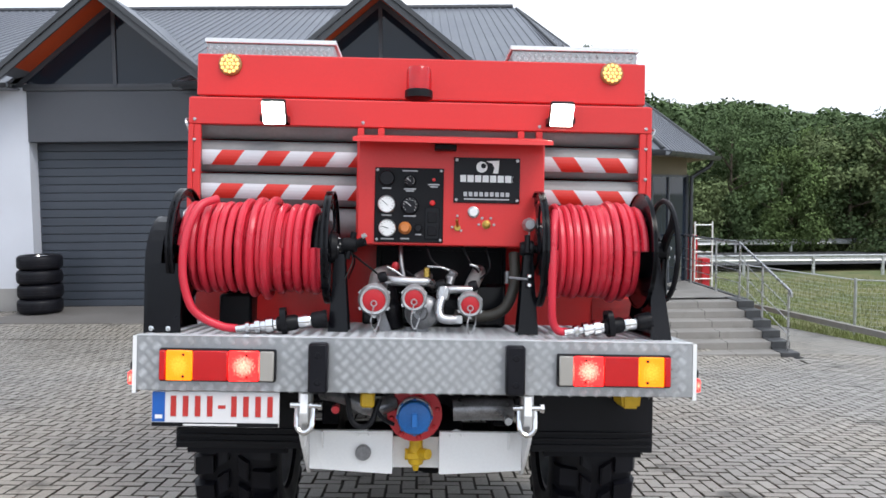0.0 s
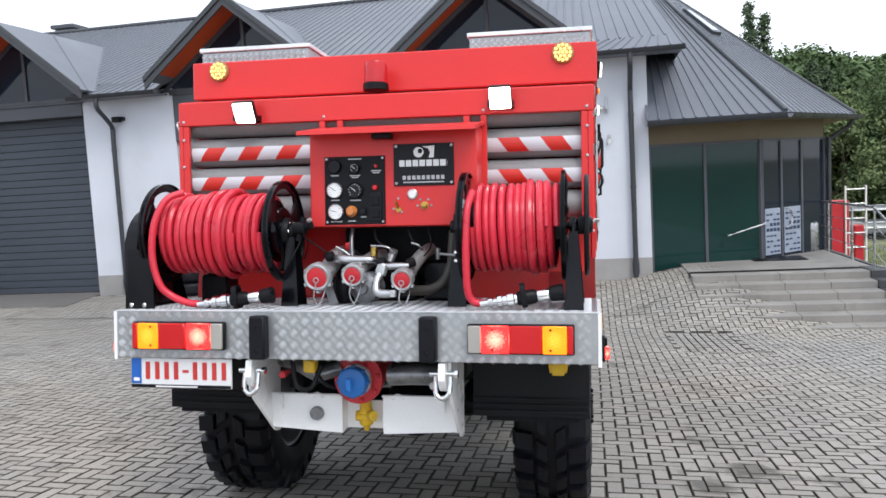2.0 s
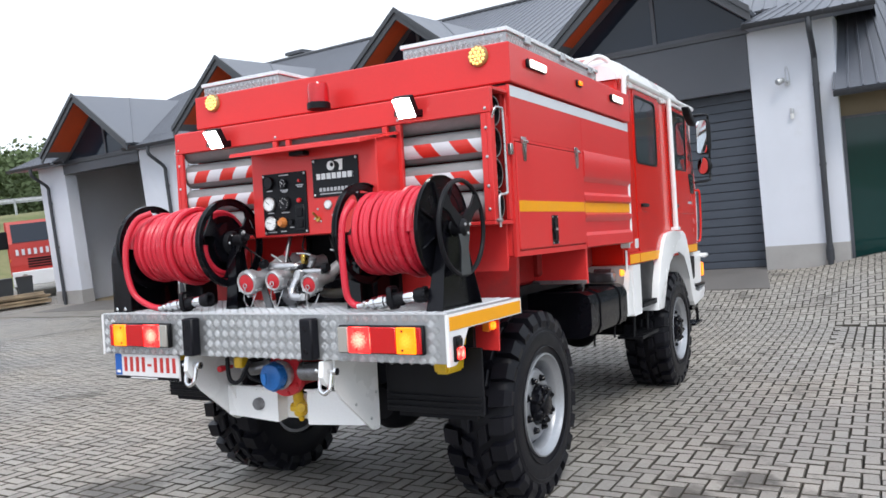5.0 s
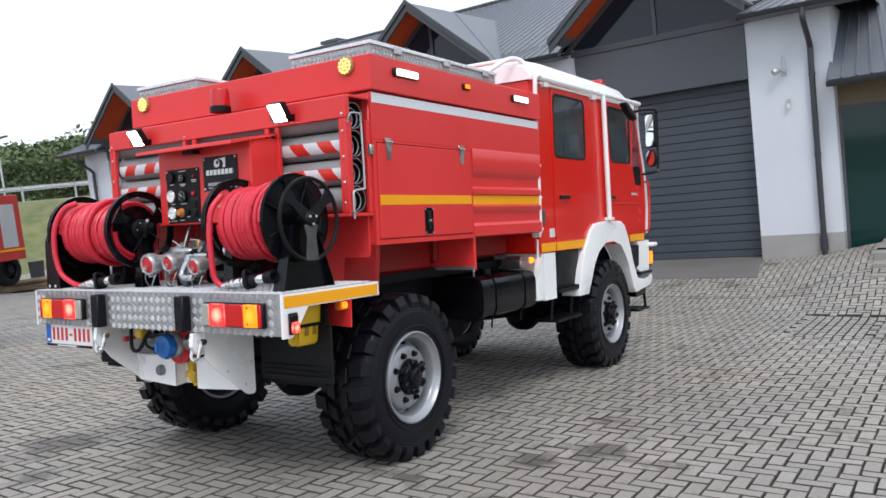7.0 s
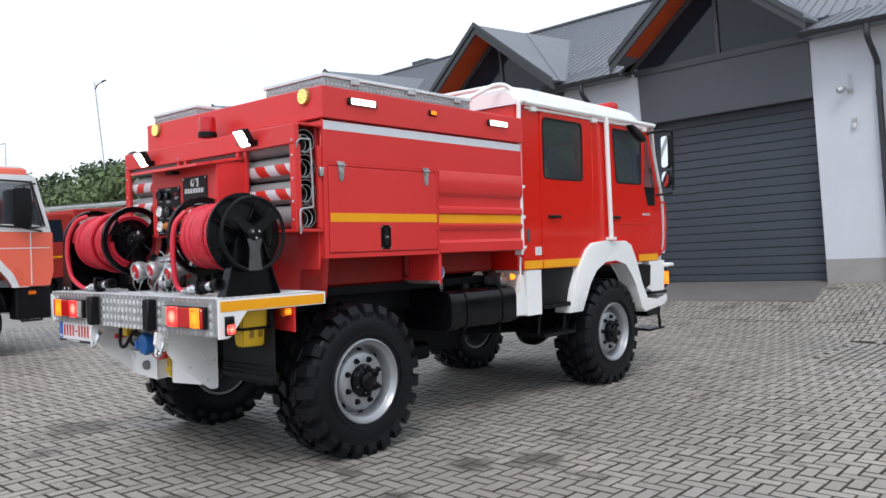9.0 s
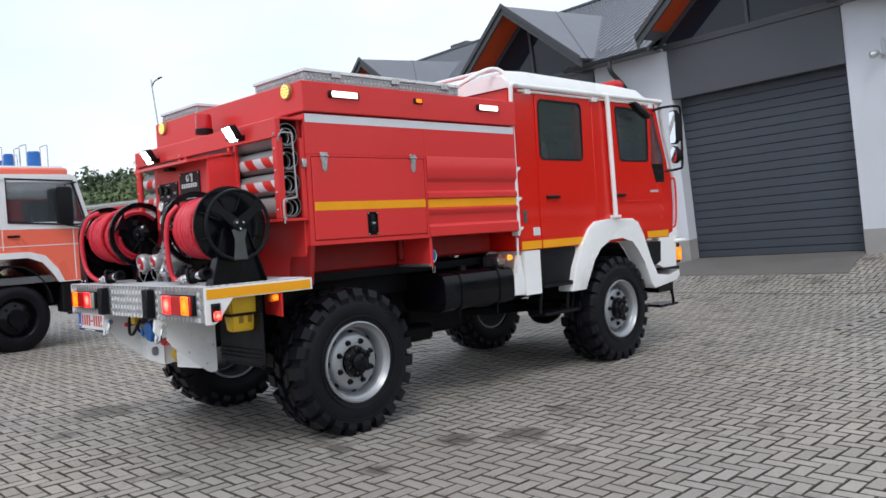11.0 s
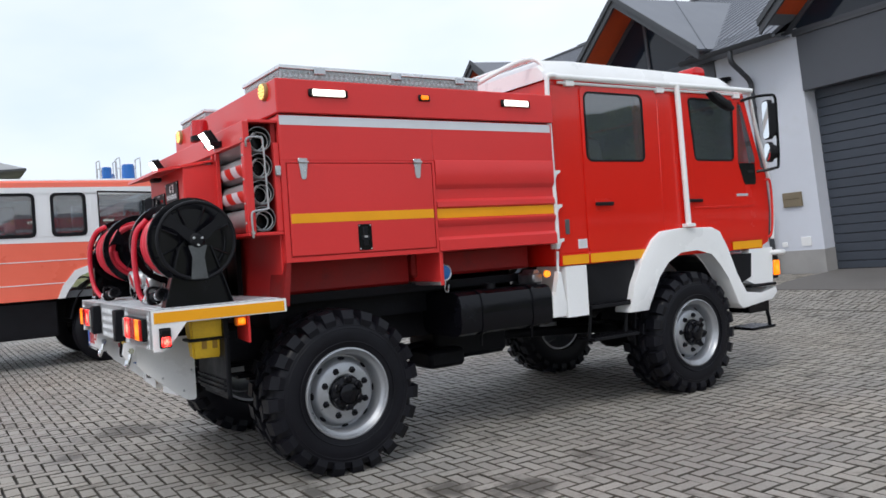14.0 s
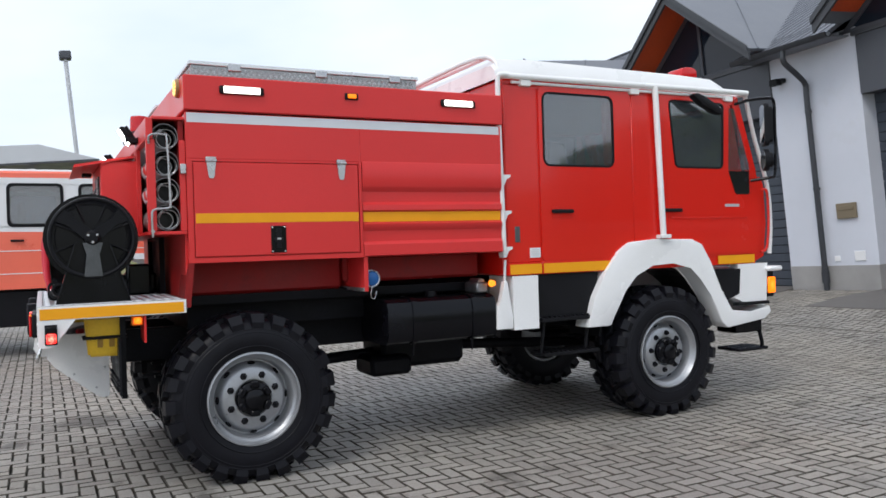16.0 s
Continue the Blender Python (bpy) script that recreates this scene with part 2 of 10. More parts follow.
SILVER = mat("silver_rim_paint", (0.36, 0.37, 0.39), 0.38, metal=0.6, var=0.1, big=5, fine=90, bump=0.03, dirt=((0.16, 0.15, 0.15), 9.0, 0.6, 0.5))
# one metal in two tones: plate darkened, bars paled for the sky they catch
ALU = mat("aluminium_plate", (0.38, 0.385, 0.395), 0.4, metal=0.7, var=0.12, big=2.5, fine=60, bump=0.04, rvar=0.1)
ALU_BAR = mat("aluminium_worn_tread", (0.74, 0.75, 0.76), 0.36, metal=0.6, var=0.1, big=3, fine=60, bump=0.03)
WORN_STEEL = mat("dull_steel", (0.22, 0.22, 0.23), 0.38, metal=0.8, var=0.3, big=14, fine=120, bump=0.06)
STEEL = mat("bare_steel", (0.5, 0.5, 0.51), 0.3, metal=0.9, var=0.15, big=8, fine=120, bump=0.04)
CHROME = mat("bright_chrome", (0.75, 0.75, 0.76), 0.12, metal=1.0, var=0.05, big=8, fine=120, bump=0.01, rvar=0.05)
GALV = mat("cast_alloy", (0.5, 0.51, 0.52), 0.4, metal=0.6, var=0.2, big=10, fine=120, bump=0.1)
BRASS = mat("brass", (0.5, 0.33, 0.08), 0.32, metal=0.9, var=0.15, big=12, fine=90, bump=0.03)
HOSE_OLIVE = mat("olive_rubber_hose", (0.045, 0.04, 0.032), 0.55, var=0.2, big=6, fine=120, bump=0.05)
HOSE = mat("red_rubber_hose", (0.62, 0.026, 0.05), 0.33, spec=0.5, var=0.1, big=6, fine=160, bump=0.05, rvar=0.08)
CAP_RED = mat("red_cap_plastic", (0.55, 0.02, 0.03), 0.4, var=0.1, big=10, fine=120, bump=0.03)
BLUE = mat("blue_cap_paint", (0.012, 0.13, 0.42), 0.42, var=0.15, big=9, fine=90, bump=0.05)
TUBE_GREY = mat("grey_hose_tube", (0.22, 0.22, 0.225), 0.42, var=0.12, big=3, fine=60, bump=0.03)
REFL_WHITE = mat("silver_reflective_film", (0.62, 0.64, 0.68), 0.4, var=0.06, big=4, fine=260, bump=0.04)
REFL_RED = mat("red_reflective_film", (0.62, 0.03, 0.02), 0.4, var=0.06, big=4, fine=260, bump=0.04)
LENS_RED = mat("red_lens", (0.55, 0.008, 0.01), 0.14, var=0.05, big=10, fine=300, bump=0.05)
LENS_ORANGE = mat("orange_lens", (0.75, 0.16, 0.008), 0.16, var=0.05, big=10, fine=300, bump=0.05)
LENS_CLEAR = mat("clear_lens", (0.36, 0.34, 0.31), 0.14, var=0.05, big=10, fine=300, bump=0.05)


def lamp_lens(name, rim, core, strength):
    """A lit lens, brightest over its bulb."""
    m, nt, b = node_mat(name)
    tc = nt.nodes.new("ShaderNodeTexCoord")
    sp = nt.nodes.new("ShaderNodeVectorMath")
    sp.operation = "DISTANCE"
    sp.inputs[1].default_value = (0.5, 0.5, 0.5)
    nt.links.new(tc.outputs["Generated"], sp.inputs[0])
    rp = nt.nodes.new("ShaderNodeValToRGB")
    rp.color_ramp.elements[0].position, rp.color_ramp.elements[0].color = 0.12, (*core, 1)
    rp.color_ramp.elements[1].position, rp.color_ramp.elements[1].color = 0.62, (*rim, 1)
    n = noise_node(nt, 160, 2)
    ad = nt.nodes.new("ShaderNodeMath")
    ad.operation = "ADD"
    nt.links.new(sp.outputs["Value"], ad.inputs[0])
    nt.links.new(ramp(nt, n.outputs["Fac"], 0.3, 0.7, -0.08, 0.08), ad.inputs[1])
    nt.links.new(ad.outputs[0], rp.inputs["Fac"])
    nt.links.new(rp.outputs["Color"], b.inputs["Emission Color"])
    b.inputs["Emission Strength"].default_value = strength
    b.inputs["Base Color"].default_value = (*[v * 0.5 for v in rim], 1)
    b.inputs["Roughness"].default_value = 0.2
    return m


LENS_BRAKE = lamp_lens("lit_brake_lens", (0.75, 0.012, 0.012), (1.0, 0.72, 0.5), 3.2)
LENS_AMBER = lamp_lens("lit_indicator_lens", (0.8, 0.16, 0.002), (1.0, 0.55, 0.08), 1.8)
LIT_AMBER = glow("lit_amber_lamp", (1.0, 0.22, 0.003), 0.85)
STROBE_BODY = mat("amber_strobe_body", (0.32, 0.19, 0.07), 0.3, var=0.1, big=10, fine=200, bump=0.02)
LIT_STROBE = glow("lit_strobe_led", (1.0, 0.62, 0.16), 1.0, (0.8, 0.5, 0.2))
LIT_STRIP = glow("lit_led_strip", (1.0, 0.97, 0.88), 1.5)
LIT_WHITE = glow("lit_white_led", (1.0, 0.98, 0.93), 9.0)
PAPER = mat("white_plate_film", (0.74, 0.74, 0.75), 0.4, var=0.03, big=6, fine=200, bump=0.01)
INK_RED = mat("red_print", (0.5, 0.03, 0.025), 0.45, var=0.04, bump=0)
INK_BLUE = mat("blue_print", (0.01, 0.11, 0.45), 0.45, var=0.04, bump=0)
INK_WHITE = mat("white_print", (0.82, 0.82, 0.82), 0.45, var=0.03, bump=0)
INK_DARK = mat("dark_print", (0.012, 0.012, 0.015), 0.45, spec=0.2, var=0.04, bump=0)
INK_GREY = mat("grey_print", (0.45, 0.45, 0.47), 0.45, var=0.04, bump=0)
GLASS_CAB = glass("cab_glass", (0.2, 0.23, 0.26), 0.02, 1.0)
GLASS_CAB.node_tree.nodes["Principled BSDF"].inputs["Transmission Weight"].default_value = 0.8
GLASS_CAB.node_tree.nodes["Principled BSDF"].inputs["IOR"].default_value = 1.95

# ---------------- lie of the land ----------------
SLOPE = Matrix(((0.99958, -0.00115, 0.02906, 0), (-0.00115, 0.99687, 0.07903, 0), (-0.02906, -0.07903, 0.99645, 0), (0, 0, 0, 1)))
BLD = pose(0.93, 12.67, -0.42, 0, 0, -1.15)


def ease(a, b, v):
    t = min(1.0, max(0.0, (v - a) / (b - a)))
    return t * t * (3 - 2 * t)


def height(x, y):
    """The yard slopes down to the building and levels out at its foot; a bank rises far to the west."""
    yy = min(y, 17.0)
    z = -0.0292 * max(min(x, 14.0), -26.0) - 0.0793 * max(yy, -14.0)
    if x < 6.05:
        z += (-0.44 - z) * ease(8.6, 12.2, y)
        z += 0.24 * ease(8.8, 11.0, y) * ease(1.4, 3.3, x) * (1 - ease(3.4, 5.0, x))
    far = max(abs(x + 6) - 30, abs(y - 3) - 22, 0)
    z += (-1.55 - z) * ease(0, 22, far) if x > -20 else 0
    bank = ease(0, 1, (math.hypot(x, y) - 42) / 12) if x < -8 and y > -60 else 0.0
    if x < -20 or y > 30:
        z += (3.7 - z) * bank * ease(-8, -26, x)
    return z


GRASS = mat("grass_ground", (0.105, 0.13, 0.045), 0.9, var=0.25, big=0.35, fine=18, bump=0.5, dirt=((0.23, 0.2, 0.095), 0.5, 0.42, 0.65))


def lane(n1, step0, grow):
    out, s = [0.0], step0
    while out[-1] < n1:
        out.append(out[-1] + s)
        s *= grow
    return out


def ground_sheet():
    pos = lane(2400, 1.0, 1.085)
    axis = [-v for v in reversed(pos[1:])] + pos
    bm = bmesh.new()
    grid = [[bm.verts.new((x, y + 4, height(x, y + 4) - 0.09 - (0.35 if (-24 < x < 3 and 13.4 < y + 4 < 26) or (0 < x < 7 and 7 < y + 4 < 15) else 0))) for x in axis] for y in axis]
    for r0, r1 in zip(grid, grid[1:]):
        for i in range(len(axis) - 1):
            bm.faces.new([r0[i], r0[i + 1], r1[i + 1], r1[i]])
    solid("ground", bm, GRASS, "rough grassy ground running out to the horizon", "ground", kind="structure")


ground_sheet()


def sheet(name, x0, x1, y0, y1, step, lift, material, label, cat):
    bm = bmesh.new()
    nx, ny = max(1, round((x1 - x0) / step)), max(1, round((y1 - y0) / step))
    grid = [[bm.verts.new((x0 + (x1 - x0) * i / nx, y0 + (y1 - y0) * j / ny, height(x0 + (x1 - x0) * i / nx, y0 + (y1 - y0) * j / ny) + lift)) for i in range(nx + 1)] for j in range(ny + 1)]
    for j in range(ny):
        for i in range(nx):
            bm.faces.new([grid[j][i], grid[j][i + 1], grid[j + 1][i + 1], grid[j + 1][i]])
    return solid(name, bm, material, label, cat, kind="structure")


def paver_material(name, joints):
    """Grey concrete blocks; joints: the far field, where the pattern is in the material alone."""
    m, nt, b = node_mat(name)
    tc = nt.nodes.new("ShaderNodeTexCoord")
    n1, n2, n3 = noise_node(nt, 0.45, 6, 0.6), noise_node(nt, 70, 3), noise_node(nt, 1.7, 6, 0.7)
    f = times(nt, ramp(nt, n1.outputs["Fac"], 0.3, 0.7, 0.84, 1.16), ramp(nt, n2.outputs["Fac"], 0.3, 0.7, 0.84, 1.14))
    f = times(nt, f, ramp(nt, n3.outputs["Fac"], 0.57, 0.67, 1.0, 0.45))
    if joints:
        br = nt.nodes.new("ShaderNodeTexBrick")
        br.inputs["Scale"].default_value = 1.0
        br.inputs["Brick Width"].default_value, br.inputs["Row Height"].default_value, br.inputs["Mortar Size"].default_value = 0.2, 0.1, 0.009
        br.inputs["Color1"].default_value, br.inputs["Color2"].default_value = (1.1, 1.1, 1.1, 1), (0.88, 0.88, 0.88, 1)
        br.inputs["Mortar"].default_value = (0.16, 0.16, 0.16, 1)
        nt.links.new(tc.outputs["Object"], br.inputs["Vector"])
        f = times(nt, f, br.outputs["Color"])
    else:
        g = nt.nodes.new("ShaderNodeNewGeometry")
        f = times(nt, f, ramp(nt, g.outputs["Random Per Island"], 0, 1, 0.87, 1.12))
        oi = nt.nodes.new("ShaderNodeObjectInfo")
        f = times(nt, f, ramp(nt, oi.outputs["Random"], 0, 1, 0.93, 1.07))
    if not joints:
        # old oil spots
        geo = nt.nodes.new("ShaderNodeNewGeometry")
        n5 = noise_node(nt, 5.0, 4, 0.6)
        for ox, oy, r in ((-1.58, 0.38, 0.34), (1.82, 1.48, 0.17), (2.12, 1.86, 0.2), (-0.94, -0.2, 0.16), (1.9, 0.7, 0.12)):
            ds = nt.nodes.new("ShaderNodeVectorMath")
            ds.operation = "DISTANCE"
            nt.links.new(geo.outputs["Position"], ds.inputs[0])
            ds.inputs[1].default_value = (ox, oy, height(ox, oy))
            wob = times(nt, ds.outputs["Value"], ramp(nt, n5.outputs["Fac"], 0.3, 0.7, 0.6, 1.5))
            f = times(nt, f, ramp(nt, wob, r * 0.55, r * 1.1, 0.4, 1.0))
    n4 = noise_node(nt, 0.22, 5, 0.6)
    mx = nt.nodes.new("ShaderNodeMixRGB")
    nt.links.new(ramp(nt, n4.outputs["Fac"], 0.38, 0.62, 0, 1), mx.inputs["Fac"])
    mx.inputs[1].default_value, mx.inputs[2].default_value = (0.308, 0.292, 0.27, 1), (0.298, 0.27, 0.23, 1)
    nt.links.new(tint(nt, mx.outputs["Color"], f), b.inputs["Base Color"])
    nt.links.new(ramp(nt, n1.outputs["Fac"], 0.3, 0.7, 0.5, 0.72), b.inputs["Roughness"])
    bp = nt.nodes.new("ShaderNodeBump")
    bp.inputs["Strength"].default_value, bp.inputs["Distance"].default_value = 0.25, 0.004
    nt.links.new(n2.outputs["Fac"], bp.inputs["Height"])
    nt.links.new(bp.outputs["Normal"], b.inputs["Normal"])
    return m


PAVE_FAR = paver_material("concrete_block_paving_far", True)
PAVE = paver_material("concrete_block_paving", False)
EDGE = mat("dirty_block_edge", (0.07, 0.062, 0.05), 0.9, var=0.3, big=3, fine=80, bump=0.2)
JOINT = mat("sand_joint", (0.02, 0.018, 0.016), 0.95, var=0.3, big=2, fine=120, bump=0.3)
APRON = mat("concrete_apron", (0.25, 0.232, 0.205), 0.75, var=0.14, big=0.9, fine=70, bump=0.15, dirt=((0.14, 0.13, 0.115), 0.8, 0.5, 0.6))
RAMP = mat("dark_ramp_concrete", (0.15, 0.14, 0.132), 0.7, var=0.14, big=1.2, fine=70, bump=0.15)
STONE = mat("grey_step_concrete", (0.27, 0.255, 0.235), 0.75, var=0.15, big=1.4, fine=60, bump=0.2, dirt=((0.15, 0.14, 0.125), 1.6, 0.52, 0.6))
KERB = mat("dark_step_edge", (0.05, 0.052, 0.055), 0.55, var=0.2, big=3, fine=60, bump=0.1)
FX0, FX1, FY0, FY1 = -12.0, 8.0, -5.0, 10.2
FY2 = 12.7

sheet("pavement_south", -34.0, 8.0, -30.0, FY0, 1.0, 0.0, PAVE_FAR, "grey block paving of the yard", "pavement")
sheet("pavement_west", -34.0, FX0, FY0, 10.2, 1.2, 0.0, PAVE_FAR, "grey block paving of the yard", "pavement")
sheet("pavement_east", FX1, 9.0, FY0, 26.0, 0.5, 0.0, PAVE_FAR, "grey block paving beside the grass", "pavement")
sheet("pavement_path", 6.05, FX1, 10.2, 26.0, 0.5, 0.0, PAVE_FAR, "grey block path leading past the steps", "pavement")
paving = sheet("pavement", FX0, FX1, FY0, FY1, 0.5, -0.02, JOINT, "grey concrete blocks laid in herringbone", "pavement")
sheet("pavement_bed", FX0, 6.05, FY1, 13.0, 0.25, -0.02, JOINT, "dark sand bed under the blocks before the garage", "pavement")
sheet("apron", -20.6, FX0, 10.2, 13.2, 0.25, 0.012, APRON, "worn concrete apron along the garage doors", "pavement")
sheet("pavement_seam", FX0, 2.2, 10.06, 10.095, 0.25, 0.011, EDGE, "dark open seam across the block paving", "pavement")
sheet("kerb_edging_east", FX1 - 0.12, FX1 + 0.05, FY0 + 0.12, 10.06, 0.5, 0.013, STONE, "row of grey edging stones", "pavement")
sheet("kerb_edging_south", FX0 - 0.05, FX1 + 0.05, FY0 - 0.05, FY0 + 0.12, 0.5, 0.013, STONE, "row of grey edging stones", "pavement")
sheet("kerb_edging_west", FX0 - 0.05, FX0 + 0.12, FY0 + 0.12, 10.06, 0.5, 0.013, STONE, "row of grey edging stones", "pavement")
sheet("pavement_side", -34.0, -20.6, 10.2, 22.0, 1.2, 0.0, PAVE_FAR, "grey paving beside the garages", "pavement")

# ---------------- garage building ----------------
PLASTER = mat("white_plaster", (0.61, 0.63, 0.69), 0.85, var=0.05, big=0.8, fine=120, bump=0.12, dirt=((0.5, 0.5, 0.5), 0.9, 0.58, 0.4))
PLINTH = mat("grey_plinth_render", (0.33, 0.32, 0.31), 0.85, var=0.12, big=1.5, fine=150, bump=0.25)
BAND = mat("anthracite_panel", (0.068, 0.073, 0.087), 0.5, var=0.08, big=0.8, fine=60, bump=0.02)
ROOF = mat("anthracite_sheet_roof", (0.14, 0.15, 0.175), 0.42, var=0.1, big=0.5, fine=40, bump=0.03, rvar=0.1)
TRIM = mat("dark_verge_trim", (0.05, 0.053, 0.06), 0.42, var=0.1, big=1, fine=60, bump=0.02)
SOFFIT = mat("orange_stained_soffit", (0.62, 0.085, 0.022), 0.55, var=0.14, big=1.2, fine=40, bump=0.05)
DOOR = mat("grey_sectional_door", (0.05, 0.06, 0.078), 0.5, var=0.08, big=0.6, fine=90, bump=0.05)
PIPE = mat("dark_downpipe", (0.035, 0.038, 0.045), 0.4, var=0.1, big=3, fine=60, bump=0.02)
BEIGE = mat("beige_render", (0.2, 0.16, 0.105), 0.85, var=0.1, big=1, fine=90, bump=0.1)
DARK_IN = mat("dim_interior", (0.06, 0.06, 0.065), 0.9, var=0.2, big=0.6, fine=20, bump=0)
INSIDE_DARK = mat("garage_inside", (0.22, 0.18, 0.12), 0.9, var=0.25, big=0.8, fine=20, bump=0)


def gable_pane():
    m, nt, b = node_mat("dark_window_glass")
    b.inputs["Base Color"].default_value = (0.016, 0.022, 0.034, 1)
    b.inputs["Roughness"].default_value = 0.04
    b.inputs["Specular IOR Level"].default_value = 0.36
    return m


PANE = gable_pane()
garage = thing("garage_building", "long white fire station with dark sheet roof and four gabled bays", "building", BLD)
GABLES = (-1.65, -6.88, -12.25, -18.0)
DOORS = ((-3.38, 0.0), (-8.62, -5.2), (-13.95, -10.85), (-20.1, -16.6))
DOOR_TOPS = (3.32, 3.32, 4.04, 4.04)
EAVE, LINTEL, APEX, DEEP = 4.42, 4.32, 6.12, 0.32
LEFT_END, RIGHT_END = -21.4, 1.4


def front_wall():
    xs = [LEFT_END] + [v for d in reversed(DOORS) for v in d] + [RIGHT_END]
    for i in range(0, len(xs), 2):
        bm, pl = bmesh.new(), bmesh.new()
        box(bm, xs[i], xs[i + 1], 0, 0.4, 0.42, EAVE + 0.05)
        box(pl, xs[i] - (0.0 if i else 0.02), xs[i + 1], -0.012, 0.41, -0.5, 0.42)
        part("wall", bm, PLASTER, garage, "white plastered pier wall between the garage doors", smooth=False)
        part("plinth", pl, PLINTH, garage, "grey rendered plinth", smooth=False)
    bm = bmesh.new()
    box(bm, LEFT_END, LEFT_END + 0.4, 0.4, 11, -0.5, EAVE)
    box(bm, LEFT_END, RIGHT_END, 10.6, 11, -0.5, EAVE)
    box(bm, RIGHT_END - 0.4, RIGHT_END, 0.4, 10.6, -0.5, EAVE)
    part("side_wall", bm, PLASTER, garage, smooth=False)
    bm = bmesh.new()
    box(bm, LEFT_END + 0.4, RIGHT_END - 0.4, 0.4, 10.6, -0.06, -0.02)
    box(bm, LEFT_END + 0.4, RIGHT_END - 0.4, 4.4, 4.5, -0.02, EAVE - 0.1)
    part("inside", bm, INSIDE_DARK, garage, "dim garage interior", smooth=False)


front_wall()


def garage_door(x0, x1, top, open_up):
    bm = bmesh.new()
    box(bm, x0, x1, -0.03, 0.4, top, LINTEL, 0.01)
    part("lintel_panel", bm, BAND, garage, "anthracite panel over a garage door", smooth=False)
    bm = bmesh.new()
    box(bm, x0 - 0.05, x1 + 0.05, -0.06, 0.0, LINTEL, LINTEL + 0.07)
    part("lintel_trim", bm, TRIM, garage, smooth=False)
    if open_up:
        return
    bm = bmesh.new()
    door = part("garage_door", box(bm, x0, x1, DEEP + 0.03, DEEP + 0.06, -0.02, top), DOOR, garage, "closed dark grey sectional door", smooth=False)
    n = round(20 * top / 3.32)
    h = (top + 0.02) / n
    me = None
    for i in range(n):
        if me is None:
            tmp = bmesh.new()
            prism(tmp, [(DEEP + 0.03, 0.002), (DEEP + 0.003, 0.008), (DEEP, 0.02), (DEEP, h - 0.008), (DEEP + 0.03, h - 0.002)], "x", 0, x1 - x0)
            slat = part("slat", tmp, DOOR, door, smooth=False)
            me = slat.data
        else:
            slat = new("slat", me)
            slat.parent = door
        slat.location = (x0, 0, -0.02 + i * h)
    bm = bmesh.new()
    box(bm, x0, x1, DEEP - 0.005, DEEP + 0.03, -0.03, 0.015)
    part("seal", bm, BLACK_PL, door, smooth=False)


for k, (a, b) in enumerate(DOORS):
    garage_door(a, b, DOOR_TOPS[k], k == 3)


def ribbed(bm, quad, spacing=0.21, rib=0.022, thick=0.05, ribs=None):
    """A roof sheet over the quad a, b (eave), c, d (ridge), with raised ribs that run up the slope."""
    a, b, c, d = [Vector(v) for v in quad]
    n = (b - a).cross(d - a).normalized()
    if n.z < 0:
        n = -n
    add_faces(bm, [a, b, c, d, a - n * thick, b - n * thick, c - n * thick, d - n * thick], [(0, 1, 2, 3), (7, 6, 5, 4), (0, 4, 5, 1), (1, 5, 6, 2), (2, 6, 7, 3), (3, 7, 4, 0)])
    count = max(1, int((b - a).length / spacing))
    for i in range(count + 1):
        t = i / count
        lo, hi = a.lerp(b, t), d.lerp(c, t)
        if (hi - lo).length < 0.05:
            continue
        w = (b - a).normalized() * 0.013
        add_faces(ribs if ribs is not None else bm, [lo - w * 1.6, lo + w * 1.6, hi + w * 1.6, hi - w * 1.6, lo - w + n * rib, lo + w + n * rib, hi + w + n * rib, hi - w + n * rib], [(4, 5, 6, 7), (0, 4, 7, 3), (1, 2, 6, 5), (0, 1, 5, 4), (3, 7, 6, 2)])


def roof_slope(name, parent, quad, spacing, label):
    bm, rb = bmesh.new(), bmesh.new()
    ribbed(bm, quad, spacing, ribs=rb)
    ob = part(name, bm, ROOF, parent, label, smooth=False)
    tagged(part("roof_ribs", rb, ROOF, ob, smooth=False), kind="stuff")
    return ob


RIDGE_W, RIDGE_Z, OUT = 5.0, 7.02, 0.5
RIDGE_R = 1.42
EAVES = ((LEFT_END - 0.7, -19.85), (-16.5, -14.1), (-10.8, -8.73), (-5.56, -3.49), (0.02, 2.05))


